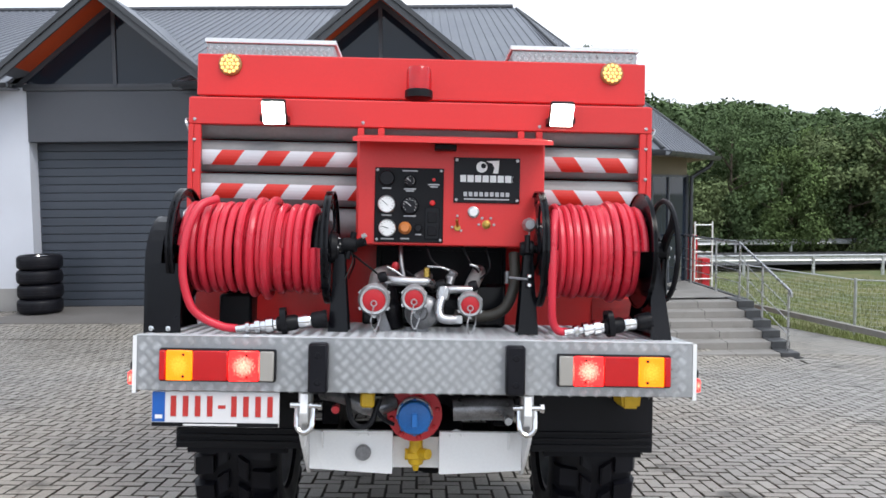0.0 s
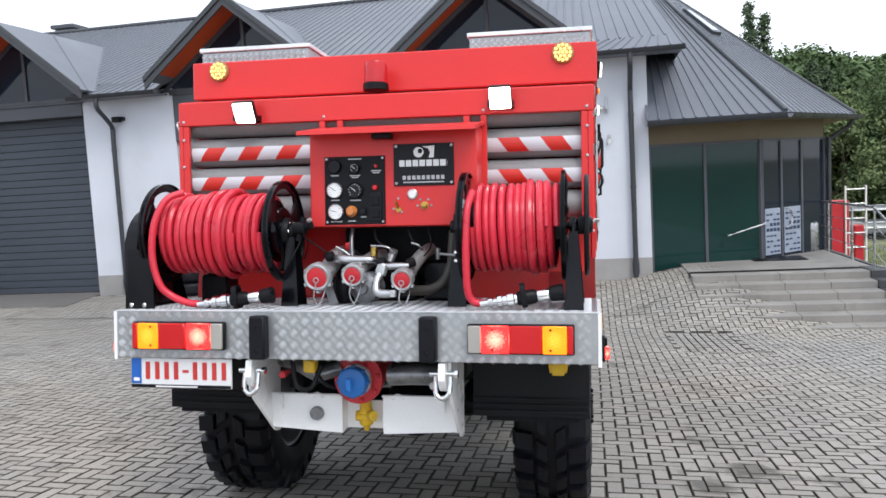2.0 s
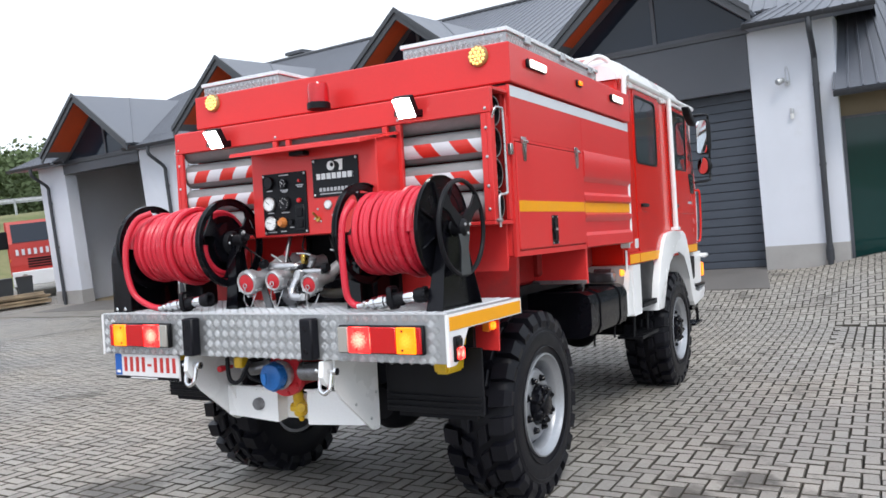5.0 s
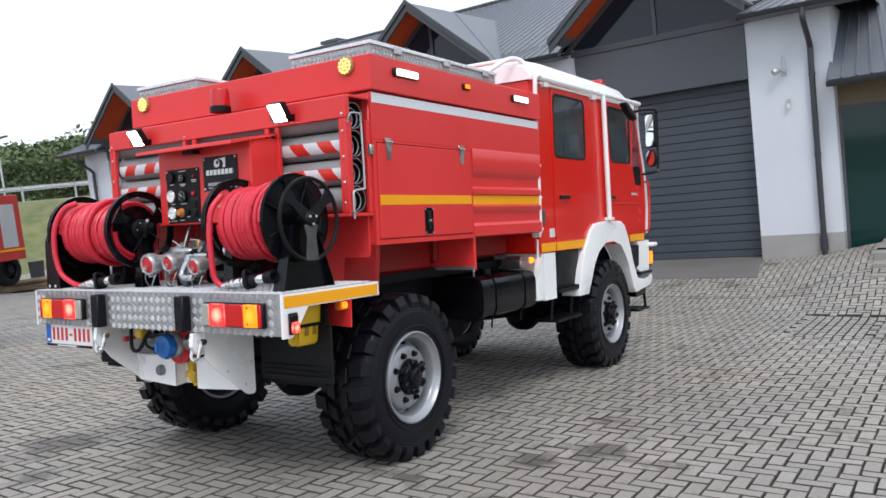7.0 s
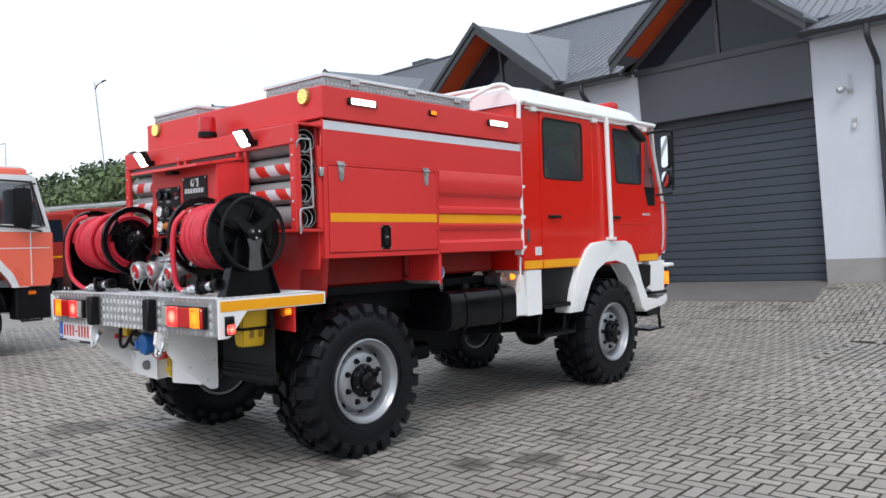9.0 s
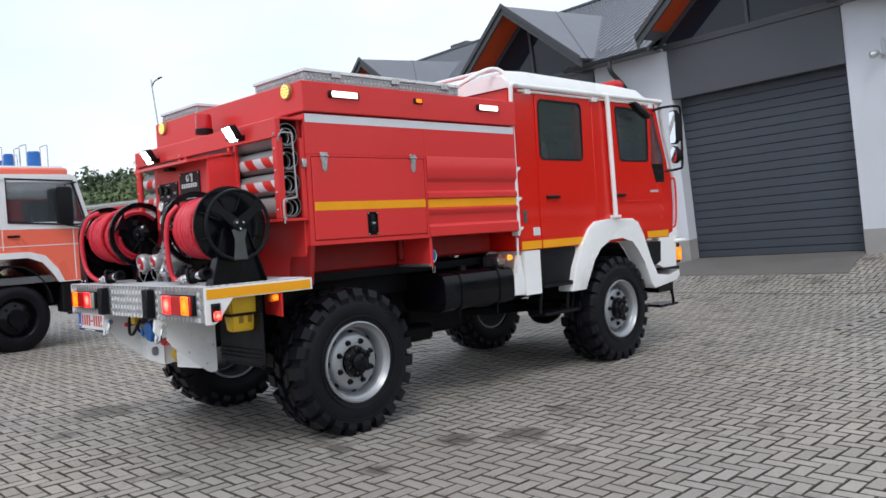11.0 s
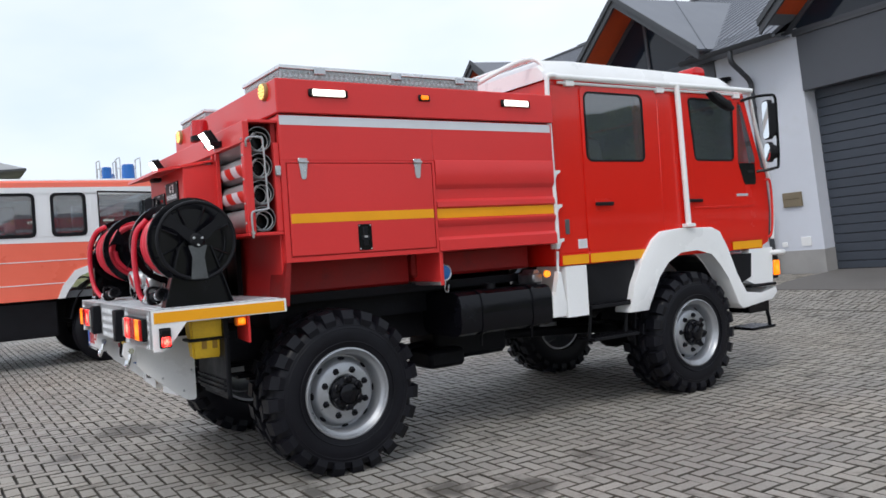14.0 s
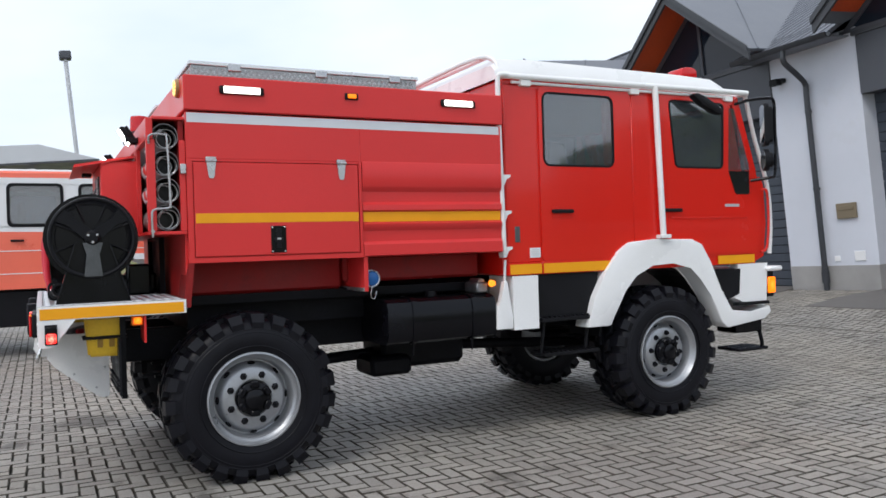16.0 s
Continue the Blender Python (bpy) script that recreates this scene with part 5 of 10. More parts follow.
def dial(parent, x, z, r, face, ticks=True):
    y = 0.378
    bm = bmesh.new()
    lathe(bm, [(r, 0), (r, 0.012), (r * 0.92, 0.016), (r * 0.86, 0.012), (0, 0.012)], (x, y, z), (0, -1, 0), 22)
    d = part("gauge", bm, STEEL if face is INK_WHITE else BLACK_PL, parent, "round white pressure gauge" if face is INK_WHITE else "round black dial gauge")
    bm = bmesh.new()
    lathe(bm, [(r * 0.86, 0.0125), (0, 0.0128)], (x, y, z), (0, -1, 0), 22)
    part("face", bm, face, d)
    ink = INK_DARK if face is INK_WHITE else INK_WHITE
    if ticks:
        bm = bmesh.new()
        for k in range(11):
            a = radians(225 - 27 * k)
            box(bm, -0.0007, 0.0007, -0.0005, 0.0005, r * 0.62, r * 0.8, m=Matrix.Translation((x, y - 0.0134, z)) @ Matrix.Rotation(radians(90) - a, 4, "Y"))
        box(bm, -0.0012, 0.0012, -0.0006, 0.0006, -r * 0.15, r * 0.62, m=Matrix.Translation((x, y - 0.014, z)) @ Matrix.Rotation(radians(-50 if z > 1.7 else -75), 4, "Y"))
        tagged(part("scale", bm, ink, d, smooth=False), kind="stuff")


def control_box():
    bm = bmesh.new()
    box(bm, -0.293, 0.575, 0.39, 0.64, 1.6, 2.105, 0.006)
    cb = part("control_box", bm, RED, truck, "red pump control cabinet", smooth=False)
    bm = bmesh.new()
    prism(bm, [(0.6, 2.125), (0.6, 2.14), (0.235, 2.075), (0.23, 2.055), (0.245, 2.058)], "x", -0.305, 0.588)
    part("visor", bm, RED, cb, "sloping red sheet visor", smooth=False)
    bm = bmesh.new()
    box(bm, 0.06, 0.16, 0.3, 0.36, 2.035, 2.06, 0.004)
    part("panel_lamp", bm, BLACK_PL, cb, "small black lamp under the visor")
    bm = bmesh.new()
    box(bm, -0.212, 0.106, 0.382, 0.39, 1.613, 1.958, 0.003)
    gp = part("gauge_panel", bm, BLACK_PL, cb, "black instrument panel with gauges", smooth=False)
    dial(gp, -0.156, 1.787, 0.041, INK_WHITE)
    dial(gp, -0.151, 1.678, 0.041, INK_WHITE)
    dial(gp, -0.049, 1.784, 0.041, INK_DARK)
    dial(gp, -0.157, 1.908, 0.036, INK_DARK, False)
    dial(gp, -0.05, 1.897, 0.027, INK_DARK)
    dial(gp, -0.008, 1.68, 0.017, INK_DARK, False)
    bm = bmesh.new()
    lathe(bm, [(0, 0.03), (0.018, 0.03), (0.02, 0.02), (0.028, 0.012), (0.03, 0.0)], (-0.07, 0.38, 1.679), (0, -1, 0), 20)
    part("stop_button", bm, BRASS_RED, gp, "amber and red push button")
    bm = bmesh.new()
    lathe(bm, [(0, 0.014), (0.012, 0.012), (0.014, 0.0)], (0.055, 0.38, 1.797), (0, -1, 0), 14)
    part("pilot_lamp", bm, LENS_RED, gp, "small red pilot lamp")
    bm = bmesh.new()
    lathe(bm, [(0, 0.008), (0.008, 0.007), (0.009, 0.0)], (0.06, 0.38, 1.905), (0, -1, 0), 12)
    part("pilot_lamp", bm, LENS_RED, gp, "small red pilot lamp")
    bm = bmesh.new()
    box(bm, 0.022, 0.088, 0.376, 0.382, 1.63, 1.775, 0.002)
    sw = part("switch_plate", bm, BLACK, gp)
    bm = bmesh.new()
    box(bm, 0.034, 0.076, 0.368, 0.376, 1.705, 1.755, 0.003)
    box(bm, 0.034, 0.076, 0.368, 0.376, 1.645, 1.69, 0.003)
    part("rocker_switch", bm, BLACK_PL, sw)
    bm = bmesh.new()
    for x, z, w in ((-0.05, 1.944, 0.035), (-0.157, 1.862, 0.02), (-0.05, 1.86, 0.028), (-0.156, 1.737, 0.022), (-0.049, 1.735, 0.028), (-0.151, 1.628, 0.03), (-0.07, 1.63, 0.02), (-0.008, 1.65, 0.014), (0.055, 1.768, 0.016), (0.06, 1.882, 0.026), (0.06, 1.872, 0.018), (-0.05, 1.851, 0.018)):
        box(bm, x - w, x + w, 0.3805, 0.382, z - 0.003, z + 0.003)
    tagged(part("caption_bars", bm, INK_GREY, gp, smooth=False), kind="stuff")
    bolts(gp, [(x, 0.382, z) for x in (-0.2, 0.094) for z in (1.625, 1.946)], (0, -1, 0), 0.007, 0.004)
    bm = bmesh.new()
    box(bm, 0.152, 0.459, 0.382, 0.39, 1.802, 2.012, 0.002)
    sg = part("maker_sign", bm, INK_DARK, cb, "black maker's sign with white emblem", smooth=False)
    bm = bmesh.new()
    lathe(bm, [(0.0, 0.0), (0.026, 0.0)], (0.281, 0.3808, 1.968), (0, -1, 0), 24)
    prism(bm, [(0.3, 1.996), (0.362, 2.0), (0.358, 1.94), (0.332, 1.94), (0.34, 1.965), (0.33, 1.985)], "y", 0.3805, 0.3815)
    box(bm, 0.182, 0.426, 0.3805, 0.3815, 1.898, 1.93)
    part("emblem", bm, INK_WHITE, sg, smooth=False)
    bm = bmesh.new()
    for k in range(7):
        box(bm, 0.182 + 0.035 * k + 0.027, 0.182 + 0.035 * k + 0.033, 0.3798, 0.3804, 1.898, 1.93)
    lathe(bm, [(0.0, 0.0), (0.012, 0.0)], (0.289, 0.38, 1.974), (0, -1, 0), 16)
    pieces("emblem_gap", bm, INK_DARK, sg)
    bm = bmesh.new()
    for k in range(9):
        box(bm, 0.198 + 0.0245 * k, 0.198 + 0.0245 * k + 0.017, 0.3805, 0.3815, 1.832, 1.852)
    box(bm, 0.2, 0.41, 0.3805, 0.3815, 1.816, 1.822)
    part("caption_bars", bm, INK_GREY, sg, smooth=False)
    bolts(sg, [(x, 0.382, z) for x in (0.165, 0.447) for z in (1.815, 2.0)], (0, -1, 0), 0.008, 0.005)
    bm = bmesh.new()
    lathe(bm, [(0, 0.012), (0.02, 0.012), (0.026, 0.008), (0.028, 0.0)], (0.246, 0.39, 1.759), (0, -1, 0), 18)
    lv = part("level_gauge", bm, STEEL, cb, "small round level gauge")
    bm = bmesh.new()
    lathe(bm, [(0, 0.0), (0.019, 0.0)], (0.246, 0.3775, 1.759), (0, -1, 0), 18)
    part("face", bm, INK_WHITE, lv)
    bm = bmesh.new()
    lathe(bm, [(0, 0.02), (0.011, 0.018), (0.014, 0.006), (0.02, 0.004), (0.02, 0)], (0.307, 0.39, 1.702), (0, -1, 0), 14)
    part("brass_tap", bm, BRASS, cb, "brass tap fitting")
    bolts(cb, [(0.307 + dx, 0.39, 1.702 + dz) for dx, dz in ((-0.035, 0), (0.035, 0), (-0.02, 0.03), (0.02, 0.03))] + [(0.148, 0.39, 1.688), (0.19, 0.39, 1.672), (0.172, 0.39, 1.74)], (0, -1, 0), 0.007, 0.005)
    bm = bmesh.new()
    cyl(bm, (0.173, 0.385, 1.69), (0.168, 0.35, 1.72), 0.007, 8)
    lathe(bm, [(0, 0.01), (0.014, 0.01), (0.016, 0)], (0.173, 0.39, 1.685), (0, -1, 0), 12)
    part("toggle", bm, BRASS, cb)
    bm = bmesh.new()
    lathe(bm, [(0, 0.05), (0.022, 0.05), (0.026, 0.04), (0.032, 0.03), (0.034, 0.0)], (0.505, 0.39, 1.705), (0, -1, 0), 8)
    plug = part("drain_plug", bm, GALV, cb, "grey hexagonal plug")
    bm = bmesh.new()
    tube(bm, smooth_pts([(0.505, 0.36, 1.67), (0.497, 0.37, 1.6), (0.5, 0.38, 1.52)], 6), 0.004, 6)
    part("chain", bm, STEEL, plug)


BRASS_RED = mat("amber_button", (0.6, 0.2, 0.05), 0.35, var=0.1, bump=0)
control_box()


# ---- outlets and pipework under the control box
def outlet(x, z, r, y0):
    bm = bmesh.new()
    lathe(bm, [(r * 0.62, 0.2), (r * 0.62, 0.1), (r * 0.8, 0.09), (r * 0.8, 0.07), (r * 1.0, 0.065), (r * 1.06, 0.04), (r * 1.06, 0.012), (r * 0.92, 0.0), (r * 0.78, 0.004), (r * 0.76, 0.03)], (x, y0, z), (0, 1, 0.18), 26)
    for k in range(6):
        a = k * math.pi / 3
        box(bm, -0.007, 0.007, 0.015, 0.055, r * 1.0, r * 1.16, m=Matrix.Translation((x, y0, z)) @ Matrix.Rotation(a, 4, "Y"))
    ob = part("outlet", bm, GALV, truck, "alloy hose outlet with red cap")
    bm = bmesh.new()
    lathe(bm, [(0, 0.004), (r * 0.5, 0.002), (r * 0.77, 0.008), (r * 0.77, 0.03)], (x, y0, z), (0, 1, 0.18), 24)
    cap = part("cap", bm, CAP_RED, ob, "red blanking cap")
    bm = bmesh.new()
    tube(bm, ring_pts((x, y0 - 0.006, z - 0.012), (0, 1, 0), 0.012, 12), 0.003, 6, closed=True)
    tube(bm, smooth_pts([(x, y0 - 0.006, z - 0.024), (x - 0.012, y0 - 0.004, z - 0.09), (x + 0.004, y0 + 0.02, z - 0.135), (x + 0.024, y0 + 0.03, z - 0.09), (x + 0.03, y0 + 0.05, z - 0.05)], 6), 0.0035, 6)
    part("chain", bm, STEEL, ob, "thin steel cap chain")


outlet(-0.195, 1.352, 0.066, 0.185)
outlet(-0.02, 1.36, 0.054, 0.205)
outlet(0.228, 1.337, 0.052, 0.2)


def pipework():
    def pipe(name, pts, r, mt, label=""):
        bm = bmesh.new()
        tube(bm, smooth_pts(pts, 6), r, 14)
        return part(name, bm, mt, truck, label)

    pipe("delivery_pipe", [(-0.195, 0.36, 1.385), (-0.19, 0.43, 1.42), (-0.185, 0.5, 1.45), (-0.15, 0.58, 1.46)], 0.046, GALV, "cast alloy delivery pipe")
    pipe("delivery_pipe", [(-0.02, 0.37, 1.39), (-0.01, 0.44, 1.42), (0.01, 0.52, 1.44), (0.03, 0.6, 1.45)], 0.038, GALV, "cast alloy delivery pipe")
    pipe("delivery_pipe", [(0.228, 0.36, 1.37), (0.25, 0.44, 1.42), (0.277, 0.52, 1.465), (0.29, 0.6, 1.48)], 0.034, GALV, "cast alloy delivery pipe")
    pipe("cross_pipe", [(-0.15, 0.35, 1.437), (-0.1, 0.33, 1.436), (-0.03, 0.33, 1.433), (0.035, 0.34, 1.432), (0.06, 0.38, 1.42), (0.065, 0.44, 1.4)], 0.023, STEEL, "bright cross pipe")
    pipe("cross_pipe", [(0.125, 0.3, 1.4), (0.18, 0.3, 1.402), (0.24, 0.31, 1.402)], 0.018, STEEL, "bright cross pipe")
    pipe("valve_elbow", [(0.118, 0.29, 1.405), (0.105, 0.265, 1.37), (0.092, 0.24, 1.32), (0.096, 0.225, 1.287), (0.12, 0.22, 1.273), (0.168, 0.222, 1.272)], 0.021, STEEL, "bright galvanised pipe elbow")
    pipe("drain_hose", [(0.445, 0.44, 1.57), (0.445, 0.4, 1.48), (0.437, 0.39, 1.4), (0.4, 0.38, 1.32), (0.34, 0.375, 1.285), (0.26, 0.38, 1.276), (0.17, 0.4, 1.28)], 0.026, HOSE_OLIVE, "dark olive rubber drain hose")
    pipe("down_pipe", [(-0.15, 0.5, 1.38), (-0.13, 0.42, 1.3), (-0.11, 0.4, 1.21)], 0.045, FRAME, "dark suction pipe")
    pipe("priming_pipe", [(-0.09, 0.46, 1.6), (-0.085, 0.42, 1.52), (-0.07, 0.38, 1.45)], 0.011, WORN_STEEL)
    for pts in ([(-0.36, 0.28, 1.6), (-0.26, 0.33, 1.52), (-0.17, 0.36, 1.45)], [(0.03, 0.44, 1.6), (0.06, 0.38, 1.53), (0.12, 0.38, 1.49)], [(0.2, 0.44, 1.6), (0.24, 0.42, 1.52), (0.28, 0.46, 1.48)], [(-0.06, 0.4, 1.48), (-0.02, 0.37, 1.455), (0.05, 0.36, 1.42)], [(0.31, 0.45, 1.6), (0.33, 0.42, 1.5), (0.28, 0.46, 1.44)]):
        pipe("bowden_cable", pts, 0.0045, BLACK_PL)
    # levers of the ball valves
    for pts in ([(0.037, 0.35, 1.503), (0.1, 0.35, 1.5), (0.14, 0.355, 1.486)], [(0.235, 0.4, 1.515), (0.27, 0.4, 1.505), (0.285, 0.42, 1.49)], [(-0.15, 0.36, 1.5), (-0.11, 0.36, 1.48), (-0.075, 0.36, 1.455)]):
        pipe("valve_lever", pts, 0.0055, STEEL, "thin steel valve lever")
    bm = bmesh.new()
    lathe(bm, [(0, -0.02), (0.03, -0.02), (0.036, -0.008), (0.058, 0.0), (0.074, 0.012), (0.07, 0.03), (0.07, 0.1), (0.05, 0.14), (0, 0.14)], (0.01, 0.29, 1.296), (0.2, 1, 0), 24)
    for k in range(4):
        tube(bm, ring_pts((0.013 + 0.005 * k, 0.305 + 0.025 * k, 1.296), (0.2, 1, 0), 0.072, 22), 0.006, 6, closed=True)
    part("pump_housing", bm, WORN_STEEL, truck, "dark finned pump housing")
    bm = bmesh.new()
    lathe(bm, [(0.0, -0.024), (0.02, -0.02), (0.023, -0.01), (0.018, 0.0), (0.023, 0.012), (0.02, 0.024), (0, 0.027)], (0.148, 0.35, 1.462), (0.5, -0.2, 1), 12)
    cyl(bm, (0.138, 0.33, 1.42), (0.15, 0.35, 1.46), 0.018, 12)
    part("ball_valve", bm, WORN_STEEL, truck, "silver ball valve")
    bm = bmesh.new()
    lathe(bm, [(0, 0.0), (0.026, 0.0), (0.03, 0.02), (0.026, 0.05), (0, 0.05)], (0.105, 0.268, 1.36), (0.2, 0.2, 1), 8)
    box(bm, 0.165, 0.195, 0.205, 0.24, 1.255, 1.29, 0.004)
    pieces("pipe_nut", bm, GALV, truck, "grey pipe nut", smooth=True)
    for x, z, y in ((-0.165, 1.452, 0.31), (0.1, 1.42, 0.32), (0.247, 1.418, 0.33)):
        bm = bmesh.new()
        lathe(bm, [(0, -0.022), (0.022, -0.02), (0.026, 0.0), (0.022, 0.02), (0, 0.022)], (x, y, z), (1, 0, 0.3), 12)
        part("valve_joint", bm, BLACK_PL, truck, "black valve joint")
    bm = bmesh.new()
    box(bm, 0.02, 0.05, 0.4, 0.44, 1.42, 1.5, 0.006)
    part("brass_fitting", bm, BRASS, truck, "brass fitting between the pipes")
    for x0, x1 in ((-0.17, -0.12), (0.0, 0.05)):
        bm = bmesh.new()
        prism(bm, [(x0, 1.206), (x1, 1.206), (x1 - 0.05, 1.34), (x0 - 0.04, 1.34)], "y", 0.31, 0.32)
        part("pump_bracket", bm, WORN_STEEL, truck, "grey flat bracket under the outlets", smooth=False)
    bm = bmesh.new()
    lathe(bm, [(0, 0.0), (0.012, 0.0), (0.02, 0.006), (0.02, 0.03)], (-0.11, 0.43, 1.502), (0, 1, 0), 12)
    part("red_knob", bm, CAP_RED, truck, "small red knob")
    bm = bmesh.new()
    box(bm, -0.27, -0.2, 0.52, 0.6, 1.22, 1.34, 0.01)
    box(bm, 0.26, 0.42, 0.55, 0.7, 1.21, 1.42, 0.015)
    box(bm, -0.1, 0.22, 0.56, 0.76, 1.206, 1.36, 0.02)
    part("pump_block", bm, BLACK, truck, "black pump block")
    # black frame and sheet stand in for the bay's deep shade
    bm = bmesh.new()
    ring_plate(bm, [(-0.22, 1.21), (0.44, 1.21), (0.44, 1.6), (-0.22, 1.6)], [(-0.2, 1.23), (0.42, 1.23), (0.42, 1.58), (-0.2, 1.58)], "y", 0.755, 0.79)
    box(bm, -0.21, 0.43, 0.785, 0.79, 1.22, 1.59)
    part("pump_recess", bm, FRAME, truck, "black sheet for the shade inside the pump bay", smooth=False)


pipework()


# ---- hose reels
def wheel_spoke(bm, x, yc, zc, a, hub, rim, th=0.006):
    """A pressed spoke that flares at the hub and at the rim."""
    prism(bm, [(yc + math.cos(a + q) * r, zc + math.sin(a + q) * r) for q, r in ((-0.8, hub), (-0.22, (hub + rim) * 0.5), (-0.3, rim * 0.86), (-0.5, rim), (0.5, rim), (0.3, rim * 0.86), (0.22, (hub + rim) * 0.5), (0.8, hub))], "x", x - th, x + th)


def reel(x0, x1, hose_turns, hand, name_side):
    """x0 is the outer flange, x1 the inner; hand: where the hand wheel stands."""
    left = name_side == "left"
    yc, zc, rf = (0.3, 1.582, 0.254) if left else (0.302, 1.592, 0.262)
    d = 1 if x1 > x0 else -1
    bm = bmesh.new()
    cyl(bm, (x0, yc, zc), (x1, yc, zc), 0.12, 24)
    cyl(bm, (x0 - d * 0.06, yc, zc), (x1 + d * 0.06, yc, zc), 0.018, 12)
    rl = part("hose_reel", bm, BLACK, truck, "black hose reel wound with red hose")
    n = 40

    def circle(r):
        return [(yc + r * math.cos(2 * math.pi * k / n), zc + r * math.sin(2 * math.pi * k / n)) for k in range(n)]

    for x, inner in ((x0, False), (x1, True)):
        bm = bmesh.new()
        spoked = left or inner
        outer, inn = circle(rf), circle(rf * (0.86 if spoked else 0.77))
        ring_plate(bm, outer, inn, "x", x - 0.006, x + 0.006)
        # rolled rim, broad on the open wheels
        ring_plate(bm, outer, circle(rf - 0.006), "x", x - (0.016 if spoked else 0.01), x + (0.016 if spoked else 0.01))
        tube(bm, [(x, *p) for p in inn], 0.006, 6, closed=True)
        prism(bm, circle(0.075), "x", x - 0.01, x + 0.01)
        if spoked:
            for k in range(3):
                wheel_spoke(bm, x, yc, zc, radians(30 + 120 * k if left else 90 + 120 * k), 0.06, rf * 0.9)
        else:
            prism(bm, circle(0.204), "x", x - 0.003, x + 0.003)
            for k in range(8):
                a = radians(22 + 45 * k)
                tube(bm, [(x - d * 0.008, yc + 0.1 * math.cos(a), zc + 0.1 * math.sin(a)), (x - d * 0.012, yc + 0.24 * math.cos(a), zc + 0.24 * math.sin(a))], 0.006, 6)
        part("flange", bm, BLACK, rl, "black pressed steel flange")
    # wound hose: layers that lie unevenly, and the free end
    rng = random.Random(31 if left else 32)
    rh = 0.0176
    span = abs(x1 - x0) - 0.075
    for layer, rr, cut in ((0, 0.158, 1.0), (1, 0.186, 1.0), (2, 0.208, 0.3)) if left else ((0, 0.163, 1.0), (1, 0.193, 1.0), (2, 0.214, 0.25)):
        bm = bmesh.new()
        pts, m = [], 26
        turns = max(3, int((hose_turns - layer) * cut))
        lift = [rng.uniform(-0.006, 0.007) for _ in range(turns + 2)]
        slip = [rng.uniform(-0.007, 0.007) for _ in range(turns + 2)]
        start = 0.0 if cut == 1.0 else (0.42 if left else 0.12)
        for k in range(turns * m + 1):
            a = 2 * math.pi * k / m
            i, u = divmod(k, m)
            u = u / m
            wob = lift[i] * (1 - u) + lift[i + 1] * u + 0.004 * math.sin(a * 0.51 + layer)
            t = start + k / (turns * m) * cut
            r = rr + wob - (0.024 * max(0.0, abs(2 * k / (turns * m) - 1) - 0.7) / 0.3 if cut < 1 else 0.0)
            ax = slip[i] * (1 - u) + slip[i + 1] * u
            pts.append((x0 + d * (0.03 + span * min(t, 1.0) + ax), yc - r * math.cos(a), zc + r * math.sin(a) - 0.006))
        tube(bm, pts, rh, 8)
        part("wound_hose", bm, HOSE, rl, "shiny red rubber hose in uneven coils")
    xs = x0 + d * 0.07
    bm = bmesh.new()
    lead = [(xs + d * 0.1, yc - 0.14, zc + 0.2), (xs + d * 0.04, yc - 0.2, zc + 0.16), (xs, yc - 0.245, zc + 0.04), (xs - 0.01 * d, yc - 0.25, zc - 0.12), (xs + 0.02 * d, yc - 0.24, zc - 0.25), (xs + 0.07 * d, yc - 0.225, 1.275), (xs + 0.15 * d, yc - 0.212, 1.238), (xs + 0.21 * d, yc - 0.205, 1.23)]
    if not left:
        lead = [(x1 - d * 0.05, yc - 0.16, zc + 0.16), (x1 - d * 0.035, yc - 0.225, zc + 0.08), (x1 - d * 0.03, yc - 0.245, zc - 0.05), (x1 - d * 0.03, yc - 0.24, zc - 0.2), (x1 - d * 0.035, yc - 0.23, 1.29), (x1 - d * 0.06, yc - 0.215, 1.245), (x1 - d * 0.1, yc - 0.207, 1.237)]
    tube(bm, smooth_pts(lead, 7), rh, 10)
    part("hose_end", bm, HOSE, rl, "red hose end leading to the branch pipe")
    # stands
    for x in (x0 - d * 0.045, x1 + d * 0.045):
        bm = bmesh.new()
        wide = 0.2 if x is None or abs(x) > 0.8 else 0.06
        prism(bm, [(yc - wide, 1.206), (yc + wide, 1.206), (yc + wide * 0.45, zc - 0.03), (yc + 0.03, zc + 0.04), (yc - 0.03, zc + 0.04), (yc - wide * 0.45, zc - 0.03)], "x", x - 0.006, x + 0.006)
        box(bm, x - 0.03, x + 0.03, yc - wide, yc + wide, 1.205, 1.214)
        for e in (-1, 1):
            fl = [(x + u * w, yc + e * (q + o), h) for h, q, w in ((1.206, wide, 0.045), (zc - 0.03, max(wide * 0.45, 0.03), 0.02)) for o in (0.0, 0.006) for u in (-1, 1)]
            add_faces(bm, fl, [(0, 1, 5, 4), (2, 6, 7, 3), (0, 4, 6, 2), (1, 3, 7, 5), (0, 2, 3, 1), (4, 5, 7, 6)])
        lathe(bm, [(0, 0.02), (0.03, 0.02), (0.04, 0.0), (0.04, -0.02)], (x, yc, zc), (-d if x in (x0 - d * 0.045,) else d, 0, 0), 16)
        part("reel_stand", bm, BLACK, rl, "black steel reel stand")
